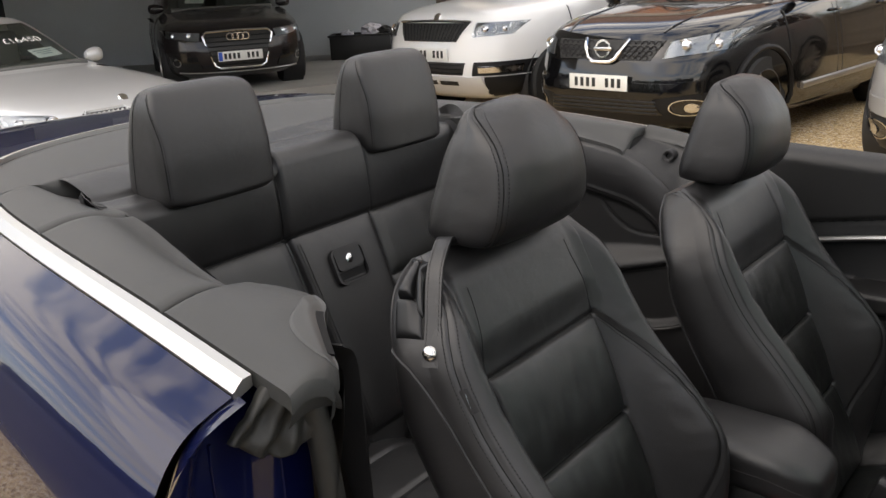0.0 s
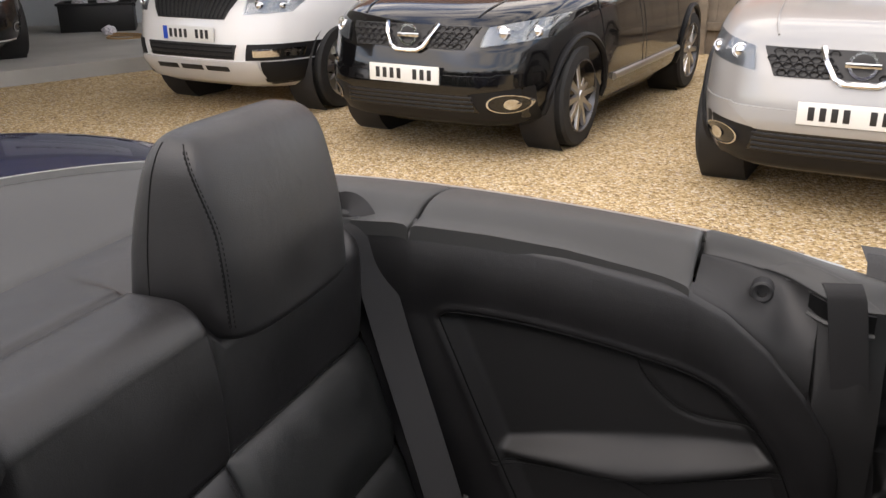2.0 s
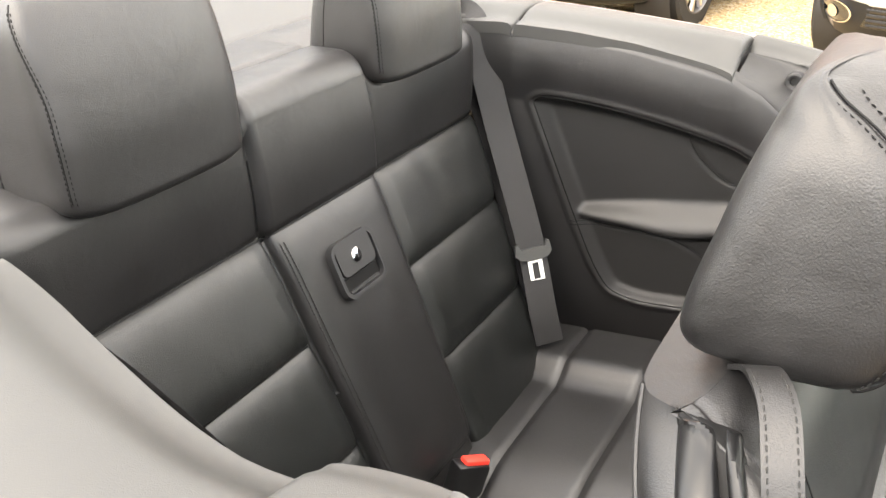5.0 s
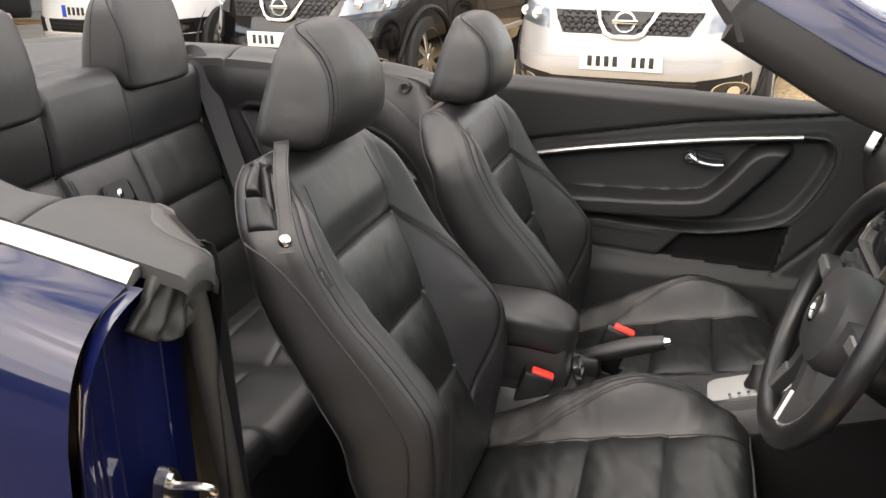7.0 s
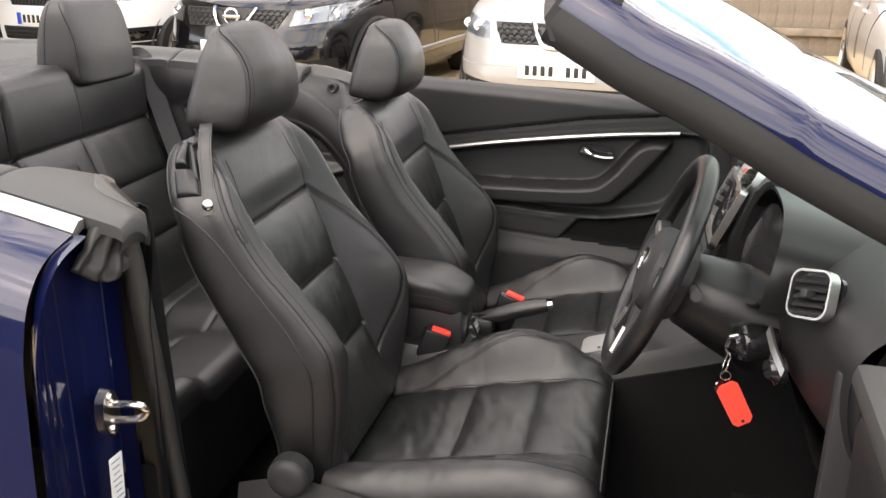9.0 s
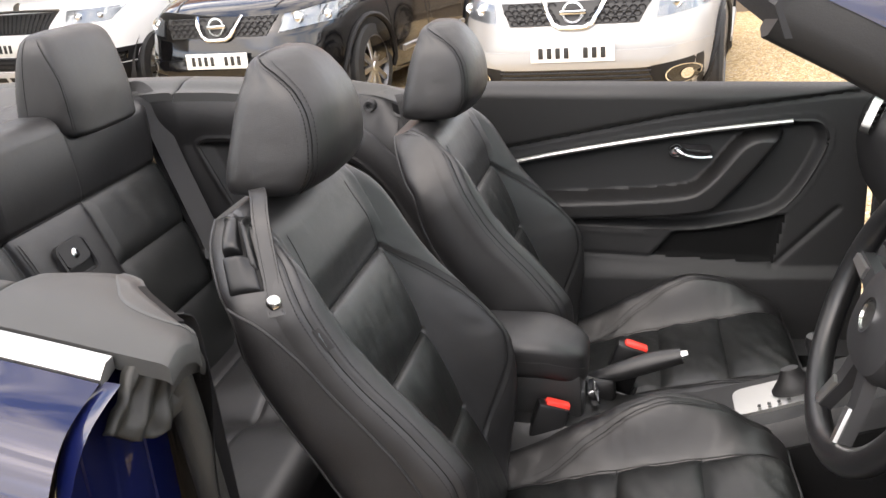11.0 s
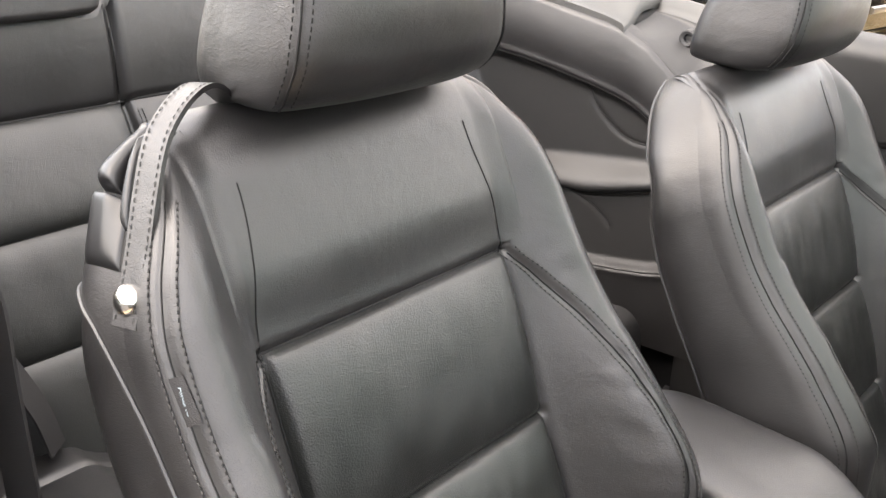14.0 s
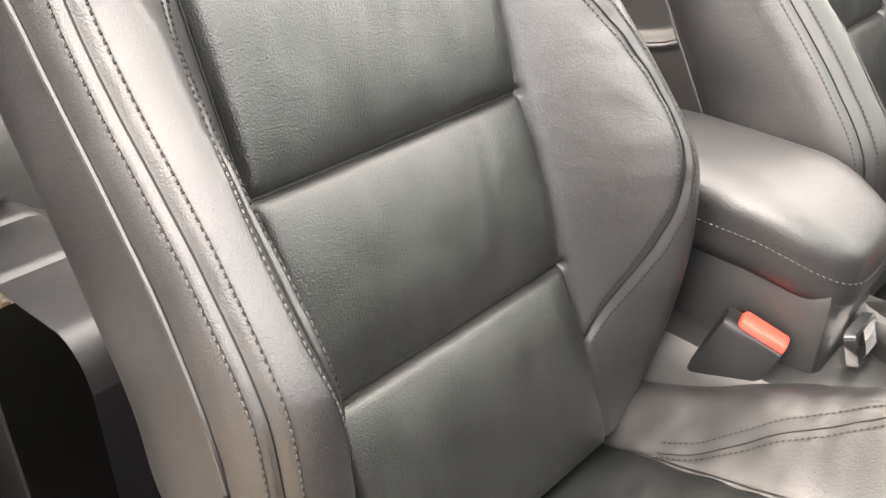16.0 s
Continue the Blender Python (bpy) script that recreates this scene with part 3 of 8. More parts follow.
    def cushion_top(x, y):
        t = abs(y)
        z = curve_table(x, (0.03, 0.05, 0.15, 0.25, 0.38, 0.46, 0.525), (0.430, 0.435, 0.463, 0.488, 0.516, 0.531, 0.536))
        z += crest(y, x) * smooth01(t, 0.132, 0.195)
        k = min(max((t - (hw - 0.05)) / 0.05, 0), 1)
        z -= 0.075 * (1 - math.sqrt(max(1 - k * k * 0.985, 0)))
        f = min(max((x - (x1 - 0.06)) / 0.06, 0), 1)
        z -= 0.045 * (1 - math.sqrt(max(1 - f * f * 0.985, 0)))
        if t < 0.14:
            for a, b in ((0.03, 0.243), (0.243, 0.380), (0.380, 0.54)):
                if a <= x < b:
                    s = (x - a) / (b - a)
                    z += 0.015 * max(1 - abs(2 * s - 1) ** 3.0, 0) ** 0.6 * max(1 - (t / 0.14) ** 6, 0) ** 0.5 - 0.004
            z += 0.0034 * noise.noise((x * 26, y * 9 + x * 5, 3.1)) + 0.0022 * noise.noise((x * 55 + y * 14, y * 20, 9.7))
        else:
            z -= 0.0034 * math.exp(-((t - wing_seam(x)) / 0.0035) ** 2)
            z += 0.0022 * noise.noise((x * 24, y * 30, 4.4)) + 0.0010 * noise.noise((x * 70, y * 60, 1.4))
        return z

    xs, ys = list(np.linspace(x0, x1, 130)), list(np.linspace(-hw, hw, 131))
    cz = {}
    pts = [(x, y, cushion_top(x, y)) for x in xs for y in ys]
    ny = len(ys)
    for i in range(len(xs) - 1):
        for j in range(ny - 1):
            xm, ym = (xs[i] + xs[i + 1]) / 2, (ys[j] + ys[j + 1]) / 2
            z = ("pad", 0 if xm < 0.243 else 1 if xm < 0.380 else 2) if abs(ym) < 0.14 else ("bolster", 0 if ym < 0 else 1)
            cz.setdefault(z, []).append((i * ny + j, (i + 1) * ny + j, (i + 1) * ny + j + 1, i * ny + j + 1))
    cushion = part("cushion", joined(grid(lambda s, q: ((x0, -hw) if s == 0 else (x1, -hw) if s == 1 else (x1, hw) if s == 2 else (x0, hw)) + (0.30 if q == 0 else 0.40,), [0, 1, 2, 3], [0, 1]),
                                    grid(lambda x, q: (x, -hw, 0.30 + q * (cushion_top(x, -hw) - 0.30)), xs, [0, 1]),
                                    grid(lambda x, q: (x, hw, 0.30 + q * (cushion_top(x, hw) - 0.30)), xs, [0, 1], True),
                                    grid(lambda y, q: (x1, y, 0.30 + q * (cushion_top(x1, y) - 0.30)), ys, [0, 1])), "leather", root)
    for (z, k), faces in cz.items():
        used = sorted({i for q in faces for i in q})
        at_index = {q: i for i, q in enumerate(used)}
        part(z, ([pts[q] for q in used], [tuple(at_index[i] for i in q) for q in faces]), "leather_pad" if z == "pad" else "leather", cushion, angle=180)
    rows = []
    for side in (-1, 1):
        for off in (-0.0055, 0.0055):
            rows.append([Vector((x, side * (wing_seam(x) + off), cushion_top(x, side * (wing_seam(x) + off)) + 0.0005)) for x in np.linspace(0.10, 0.50, 110)])
    stitch_rows(cushion, rows, lambda p: (0, 0, 1))
    cs = [tube([(x, side * wing_seam(x), cushion_top(x, side * wing_seam(x)) + 0.0003) for x in np.linspace(0.10, 0.50, 50)], 0.0008, 5) for side in (-1, 1)]
    cs += [tube([(x, side * 0.14, cushion_top(x, side * 0.1405) + 0.0002) for x in np.linspace(0.05, 0.50, 50)], 0.0009, 5) for side in (-1, 1)]
    cs += [tube([(x, y, cushion_top(x, y) + 0.0004) for y in np.linspace(-0.14, 0.14, 40)], 0.0010, 5) for x in (0.243, 0.380)]
    part("seam", joined(*cs), "deep_black", cushion)["kind"] = "stuff"
    part("piping", joined(*[tube([(x1 - 0.004, y, cushion_top(x1 - 0.006, y) - 0.004) for y in np.linspace(-0.2, 0.2, 30)], 0.003, 6)]), "leather", cushion)
    # base: plinth with runners
    part("plinth", box((0.40, 0.40, 0.12), (0.25, 0, 0.27), 0.015), "matt", root, "black plastic seat plinth")
    for s in (-0.17, 0.17):
        part("runner", box((0.52, 0.035, 0.07), (0.26, s, 0.205), 0.006), "matt", root)
    return root


driver = front_seat("front_seat", (0.796, -0.287, 0.0), "black leather driver's seat with ribbed pads and stitched side bolsters")
passenger = copy_thing(driver, pose(0.880, 0.348, -0.046))
passenger["label"] = "black leather passenger seat with ribbed pads beside the far door"


# parts that only the driver's seat shows
side_panel = part("side_valance", grid(lambda x, q: (x, -0.255 - 0.02 * math.sin(math.pi * q), 0.28 + q * lerp_table(x, (-0.12, -0.02, 0.05, 0.2, 0.5), (0.17, 0.20, 0.19, 0.165, 0.15))), list(np.linspace(-0.12, 0.5, 40)), list(np.linspace(0, 1, 10))), "soft", driver, "grey plastic seat side panel")
knob_turn = Matrix.Translation((-0.010, -0.286, 0.495)) @ pose(0, 0, 0, 90, 0, 0)
knob = part("recline_knob", lathe([(0.0, 0.010), (0.012, 0.012), (0.026, 0.010), (0.034, 0.006), (0.037, 0.0), (0.038, -0.03), (0.0, -0.03)], 48, knob_turn), "matt", driver, "round ribbed recline knob")
part("grip_ring", joined(*[moved(box((0.003, 0.0024, 0.024)), knob_turn @ pose(0, 0, 0, 0, 0, 7.5 * k) @ pose(0.0375, 0, -0.015)) for k in range(48)]), "matt", knob)
lever = part("height_lever", box((0.20, 0.018, 0.03), (0.22, -0.283, 0.40), 0.008), "matt", driver, "black seat height lever")


def side_at(x, z, y=-0.232):
    """A place on the outer flank of the driver's backrest, by its place in the car."""
    return Vector((x - 0.796, y, z))


# fold handle let into the shoulder
HC = [side_at(0.550, 1.035, -0.126), side_at(0.587, 1.045, -0.137), side_at(0.622, 0.970, -0.201), side_at(0.577, 0.970, -0.209)]
HN = Vector((-0.05, -0.62, 0.78)).normalized()
shell_tree = []
for ob in driver.children:
    if ob.name.split(".")[0] in ("backrest", "shoulder_cap", "bolster"):
        shell_tree.append(BVHTree.FromPolygons([v.co for v in ob.data.vertices], [tuple(f.vertices) for f in ob.data.polygons]))


def shoulder_pt(s, t, lift=0.0):
    """A place on the shoulder's leather, lifted off it."""
    p = (HC[0] * (1 - s) + HC[1] * s) * (1 - t) + (HC[3] * (1 - s) + HC[2] * s) * t
    found = [h[3] for h in (tree.ray_cast(p + HN * 0.10, -HN, 0.16) for tree in shell_tree) if h[0] is not None]
    return p + HN * ((0.10 - min(found) if found else 0.0) + lift)


def shoulder_block(s0, s1, t0, t1, lift, power=6.0, n=20):
    """A moulded piece on the shoulder: lift(a, b) is its height, and its rim falls to the leather."""
    def pt(a, b):
        x, y = 2 * a - 1, 2 * b - 1
        k = max(1 - abs(x) ** power, 0) * max(1 - abs(y) ** power, 0)
        return shoulder_pt(s0 + (s1 - s0) * a, t0 + (t1 - t0) * b, (lift(a, b) + 0.003) * k ** 0.4 - 0.003)
    steps = [0.5 - 0.5 * math.cos(math.pi * k / n) for k in range(n + 1)]
    return grid(pt, steps, steps)


# The recess is a raised near-black plate; the cavity's shade is in its colour.
recess = part("handle_recess", shoulder_block(0.0, 1.10, -0.03, 1.05, lambda a, b: 0.0014, 14.0), "deep_black", driver, "black moulded handle recess, its shade put into the colour")
handle = part("entry_handle", shoulder_block(0.03, 0.68, 0.02, 0.585, lambda a, b: 0.005 + 0.013 * b ** 1.3 - 0.004 * (2 * a - 1) ** 2, 9.0, 26), "satin_black", recess, "glossy black fold handle on the seat shoulder")
part("handle_foot", shoulder_block(0.0, 0.98, 0.605, 1.03, lambda a, b: 0.014 - 0.010 * b - 0.009 * smooth01(a, 0.55, 0.95) * (1 - b), 9.0, 24), "satin_black", recess)
part("handle_rail", shoulder_block(0.80, 1.06, 0.0, 0.80, lambda a, b: 0.0075, 4.0, 14), "satin_black", recess)
strap_path = spline([side_at(0.578, 1.056, -0.085), side_at(0.592, 1.074, -0.112), side_at(0.606, 1.072, -0.140), side_at(0.616, 1.052, -0.166), side_at(0.625, 1.018, -0.184), side_at(0.633, 0.985, -0.198), side_at(0.639, 0.952, -0.213), side_at(0.641, 0.943, -0.217)], 8)
ACROSS = Vector((0.96, 0.22, 0.10)).normalized()
strap = part("belt_strap", band(strap_path, 0.022, [ACROSS] * len(strap_path), 0.0018), "leather", driver, "stitched leather belt guide strap with a steel stud")
srows = []
for off in (-0.0080, 0.0080):
    srows.append(stitches([p + ACROSS * off + Vector((0.1, -0.6, 0.78)) * 0.0022 for p in strap_path], lambda p: (0.1, -0.6, 0.78), 0.0036, 0.0022, 0.0006))
part("stitching", joined(*srows), "thread", strap, smooth=False)
part("stud", lathe([(0.0, 0.006), (0.005, 0.0055), (0.009, 0.003), (0.0105, 0.0), (0.0105, -0.003)], 24, Matrix.Translation(side_at(0.6375, 0.960, -0.2125)) @ pose(0, 0, 0, 65, 0, 12)), "steel", strap, "domed steel stud")
def flank_at(v, w):
    """A place on the outer flank of the driver's backrest at that height and depth."""
    w0 = back_front(half_back(v), v)
    deep = (w0 - BW.dot(back_rear(0.0, v) - BACK)) / BW.length_squared
    q = min(max((w0 - w) / max(deep, 0.01), 0.0), 0.98) ** (1 / 0.45)
    return back_rear(2 * math.asin(q) / math.pi - 1, v)


side_seam = [flank_at(v, w) + Vector((0, -0.0006, 0)) for v, w in ((0.366, -0.084), (0.365, -0.070), (0.352, -0.055), (0.336, -0.042), (0.306, -0.028), (0.261, -0.015), (0.215, -0.006), (0.149, 0.010), (0.08, 0.024), (0.0, 0.022), (-0.10, -0.03), (-0.16, -0.06))]
part("side_piping", tube(spline(side_seam, 6), 0.0022, 8), "leather", driver)
airbag = part("airbag_tag", thick(grid(lambda q, t: back_point(-(half_back(0.278) - 0.0150 + 0.006 * q), 0.262 + 0.032 * t, 0.0016), [0, 1], list(np.linspace(0, 1, 6))), 0.0006, BW), "web", driver, "small woven tag with grey lettering")
_tm = Matrix.Translation(back_point(-(half_back(0.278) - 0.0120), 0.278, 0.0034))
_ax = Matrix((tuple(-BV), tuple(BU), tuple(BW))).transposed().to_4x4()
text("lettering", "AIRBAG", 0.0056, "ink", airbag, _tm @ _ax)


# ---- rear seat ----
def rear_plane(z):
    return -0.050 - 0.42 * (z - 0.90) if z < 0.90 else -0.050 - 0.10 * (z - 0.90)


def rear_edge(z):
    return lerp_table(z, (0.45, 0.65, 0.78, 0.90, 1.03, 1.06), (0.40, 0.415, 0.44, 0.458, 0.474, 0.47))


def arm_half(z):
    return lerp_table(z, (0.45, 0.65, 0.78, 0.905), (0.105, 0.112, 0.117, 0.122))


rear = thing("rear_seat", "black leather rear bench with two headrests and a folding armrest", "car seat")


def rear_relief(y, z):
    t = abs(y)
    w = 0.0
    if z > 0.898:
        d = t - 0.128
        w += 0.014 * (1 - smooth01(t, 0.115, 0.13)) - 0.005 * math.exp(-(d / 0.004) ** 2)
        w += 0.006 * math.sin(math.pi * min(max((z - 0.898) / 0.16, 0), 1))
        w -= 0.006 * math.exp(-((z - 0.898) / 0.005) ** 2)
        w += 0.05 * (z - 0.898) * smooth01(t, 0.110, 0.145)
    else:
        a = arm_half(z)
        if t < a:
            w += 0.016 * max(1 - (t / a) ** 8, 0) ** 0.5 * smooth01(z, 0.46, 0.5) * max(1 - ((z - 0.70) / 0.206) ** 10, 0) ** 0.5
        else:
            lo, hi = ((0.757, 0.898), (0.612, 0.757), (0.4, 0.612))[0 if z >= 0.757 else 1 if z >= 0.612 else 2]
            s = (z - lo) / (hi - lo)
            inner = min((t - a) / 0.03, 1)
            w += 0.012 * max(1 - abs(2 * s - 1) ** 4, 0) ** 0.6 * inner ** 0.5 - 0.004
            w += 0.0014 * noise.noise((y * 22 + z * 5, z * 7, 5.2))
        d = t - a
        w -= 0.007 * math.exp(-(d / 0.004) ** 2)
    e = rear_edge(z)
    k = min(max((t - (e - 0.05)) / 0.05, 0), 1)
    w -= 0.02 * k * k
    return w


def rear_point(y, z, lift=0.0):
    return Vector((rear_plane(z), y, z)) + Vector((0.92, 0, 0.39)) * (rear_relief(y, z) + lift)


rear_pts, rear_zone = [], {}


def rear_top(y):
    """Where the front of the backrest begins to roll over."""
    return 1.012 + 0.028 * (1 - smooth01(abs(y), 0.115, 0.145))


ys, zs = list(np.linspace(-1, 1, 321)), list(np.linspace(0, 1, 210))
for q in zs:
    for a in ys:
        y = a * 0.45
        z = 0.44 + (rear_top(y) - 0.44) * q
        rear_pts.append(rear_point(a * rear_edge(z), z))
ny = len(ys)
for j in range(len(zs) - 1):
    for i in range(ny - 1):
        ym, zm = rear_pts[j * ny + i].y, (rear_pts[j * ny + i].z + rear_pts[(j + 1) * ny + i].z) / 2
        if zm > 0.898:
            zn = ("centre_panel", 0) if abs(ym) < 0.128 else ("shoulder_panel", 1 if ym > 0 else -1)
        elif abs(ym) < arm_half(zm):
            zn = ("armrest", 0)
        else:
            zn = ("pad", (1 if ym > 0 else -1) * (1 if zm > 0.757 else 2 if zm > 0.612 else 3))
        rear_zone.setdefault(zn, []).append((j * ny + i, j * ny + i + 1, (j + 1) * ny + i + 1, (j + 1) * ny + i))
rear_armrest = None
for (zn, k), faces in rear_zone.items():
    used = sorted({i for q in faces for i in q})
    at_index = {q: i for i, q in enumerate(used)}
    ob = part(zn, ([rear_pts[q] for q in used], [tuple(at_index[i] for i in q) for q in faces]), "leather_pad" if zn == "pad" else "leather", rear, angle=180)
    if zn == "armrest":
        rear_armrest = ob
        ob["label"] = "folded leather armrest with a keyed hatch"
rows = []
for side in (-1, 1):
    for off in (-0.010, -0.016):
        rows.append([rear_point(side * (arm_half(z) + off), z, 0.0008) for z in np.linspace(0.5, 0.885, 80)])
stitch_rows(rear_armrest, rows, lambda p: (0.9, 0, 0.4))
rs = []
for side in (-1, 1):
    rs.append(tube([rear_point(side * arm_half(z), z, 0.0014) for z in np.linspace(0.46, 0.90, 60)], 0.0014, 5))
    rs.append(tube([rear_point(side * 0.128, z, 0.0012) for z in np.linspace(0.91, 1.0, 20)], 0.0013, 5))
    for z in (0.612, 0.757):
        rs.append(tube([rear_point(side * y, z, 0.0014) for y in np.linspace(arm_half(z), rear_edge(z) - 0.005, 30)], 0.0013, 5))
rs.append(tube([rear_point(y, 0.898, 0.0014) for y in np.linspace(-0.45, 0.45, 90)], 0.0014, 5))
part("seam", joined(*rs), "deep_black", rear)["kind"] = "stuff"


def roll_pt(y, q):
    e = min(abs(y) / 0.45, 1.0)
    zt = rear_top(y)
    p = rear_point(y, zt)
    r = 0.030 + 0.010 * (1 - smooth01(abs(y), 0.115, 0.145))
    if q <= 1:
        th = q * math.pi / 2
        return Vector((p.x - r * (1 - math.cos(th)), y, zt + r * math.sin(th)))
    x0 = p.x - r
    k = q - 1
    return Vector((x0 + (-0.262 - x0) * k, y, zt + r + (1.078 - zt - r) * smooth01(k, 0.1, 0.9) - 0.008 * math.exp(-((k - 0.35) / 0.03) ** 2)))


part("top_roll", grid(roll_pt, list(np.linspace(-0.465, 0.465, 150)), list(np.linspace(0, 1, 12)) + list(np.linspace(1.04, 2, 26))), "leather", rear, "leather roll along the top of the backrest", angle=180)
# side wings of the bench
for side in (-1, 1):
    part("wing", grid(lambda q, z: (rear_plane(z) + rear_relief(side * rear_edge(z), z) * 0.9 + 0.010 * math.sin(math.pi * q) - 0.012 * q, side * (rear_edge(z) - 0.001 + 0.06 * q), z), list(np.linspace(0, 1, 10)), list(np.linspace(0.42, 1.012, 30)), side < 0), "leather", rear)
# hatch in the armrest
hatch_m = Matrix.Translation(rear_point(-0.004, 0.817, 0.002)) @ Matrix((tuple((0, 1, 0)), tuple((-0.39, 0, 0.92)), tuple((0.92, 0, 0.39)))).transposed().to_4x4()


def round_rect(w, h, r, n=6, top=1.0):
    out = []
    for cx, cy, a0 in ((w / 2 - r, h / 2 - r, 0), (-w / 2 + r, h / 2 - r, 90), (-w / 2 + r, -h / 2 + r, 180), (w / 2 - r, -h / 2 + r, 270)):
        for k in range(n + 1):
            a = radians(a0 + 90 * k / n)
            out.append((cx + r * math.cos(a), cy + r * math.sin(a)))
    return out


def frame_ring(w, h, r, width, z0, z1, m):
    a, b = round_rect(w, h, r), round_rect(w - 2 * width, h - 2 * width, max(r - width, 0.001))
    secs = [[(x, y, z0) for x, y in a], [(x, y, z1) for x, y in a], [(x, y, z1) for x, y in b], [(x, y, z0) for x, y in b]]
    return moved(rings(secs, False, True), m)


hatch = part("hatch", prism(round_rect(0.076, 0.046, 0.010), 0.0, 0.007, hatch_m @ pose(0, 0.010, 0)), "matt", rear_armrest, "small black lockable hatch", angle=30)
part("hatch_frame", frame_ring(0.096, 0.080, 0.018, 0.006, -0.004, 0.008, hatch_m @ pose(0, -0.004, 0)), "matt", hatch)
part("finger_slot", prism(round_rect(0.078, 0.020, 0.006), -0.003, 0.0008, hatch_m @ pose(0, -0.026, 0)), "deep_black", hatch)
part("slot_lip", prism(round_rect(0.066, 0.004, 0.0018), 0.0, 0.004, hatch_m @ pose(0, -0.0345, 0)), "matt", hatch)
part("lock", lathe([(0, 0.003), (0.006, 0.0028), (0.010, 0.001), (0.010, -0.002)], 20, hatch_m @ pose(0, 0.008, 0.0075)), "chrome", hatch, "chrome key lock")
part("keyhole", prism(round_rect(0.0022, 0.009, 0.001), 0, 0.0008, hatch_m @ pose(0, 0.008, 0.0100, 0, 0, -20)), "black_ink", hatch)


def rear_head(side):
    table_z = (1.026, 1.034, 1.05, 1.10, 1.15, 1.19, 1.212, 1.226, 1.234, 1.238)
    front = (-0.034, -0.028, -0.029, -0.032, -0.040, -0.050, -0.058, -0.068, -0.080, -0.090)
    back = (-0.168, -0.178, -0.178, -0.172, -0.160, -0.146, -0.136, -0.127, -0.116, -0.104)
    wide = (0.112, 0.122, 0.125, 0.125, 0.123, 0.120, 0.115, 0.106, 0.092, 0.06)

    def pt(a, z):
        """a runs round one level, 0 at the front."""
        c, s = math.cos(a), math.sin(a)
        xf, xb, w = (curve_table(z, table_z, k) for k in (front, back, wide))
        y = w * abs(s) ** 0.34 * (1 if s >= 0 else -1)
        x = (xf + xb) / 2 + (xf - xb) / 2 * abs(c) ** (0.30 if c > 0 else 0.36) * (1 if c >= 0 else -1)
        x += 0.006 * (1 - (y / w) ** 2) * (1 if c > 0 else 0)
        return Vector((x, y + side * 0.263, z))

    ring = [2 * math.pi * k / 120 for k in range(120)]
    levels = list(np.linspace(1.026, 1.04, 5)) + list(np.linspace(1.05, 1.205, 26)) + [1.212, 1.218, 1.223, 1.227, 1.230, 1.233, 1.2355, 1.237, 1.238]
    ob = part("headrest", rings([[pt(a, z) for a in ring] for z in levels]), "leather", rear, "blocky black leather headrest", angle=75)
    middle = Vector((-0.10, side * 0.263, 1.12))

    def edge(z):
        return 1.02 + 0.52 * smooth01(z, 1.13, 1.240)

    def flank_seam(z):
        return 1.66
    st, sm = [], []
    for e in (-1, 1):
        for off in (-0.10, 0.035):
            st.append(stitches([pt(e * (edge(z) + off * (1 - 0.5 * smooth01(z, 1.13, 1.24))), z) for z in np.linspace(1.045, 1.222, 70)], lambda q: q - middle, 0.0034, 0.0021, 0.0006))
        for a in (edge, flank_seam):
            sm.append(tube([pt(e * a(z), z) for z in np.linspace(1.045, 1.226, 50)], 0.0008, 5))
    part("stitching", joined(*st), "dark_thread", ob, smooth=False)
    part("seam", joined(*sm), "deep_black", ob)["kind"] = "stuff"


rear_head(1)
rear_head(-1)
# cushion of the bench


def bench_top(x, y):
    t = abs(y)
    z = 0.475 + 0.10 * (x - 0.1)
    z += 0.03 * smooth01(t, 0.30, 0.36) - 0.03 * math.exp(-(y / 0.06) ** 2)
    for s in (0.18, 0.32):
        z -= 0.006 * math.exp(-((x - s) / 0.006) ** 2)
    z -= 0.004 * math.exp(-((t - 0.33) / 0.004) ** 2)
    k = min(max((x - 0.46) / 0.05, 0), 1)
    return z - 0.06 * (1 - math.sqrt(max(1 - k * k * 0.98, 0)))


bench = part("cushion", joined(grid(lambda x, y: (x, y, bench_top(x, y)), list(np.linspace(0.05, 0.51, 90)), list(np.linspace(-0.46, 0.46, 110)), False),
                       grid(lambda y, q: (0.51, y, 0.25 + q * (bench_top(0.51, y) - 0.25)), list(np.linspace(-0.46, 0.46, 110)), [0, 1])), "leather", rear, "black leather bench cushion")


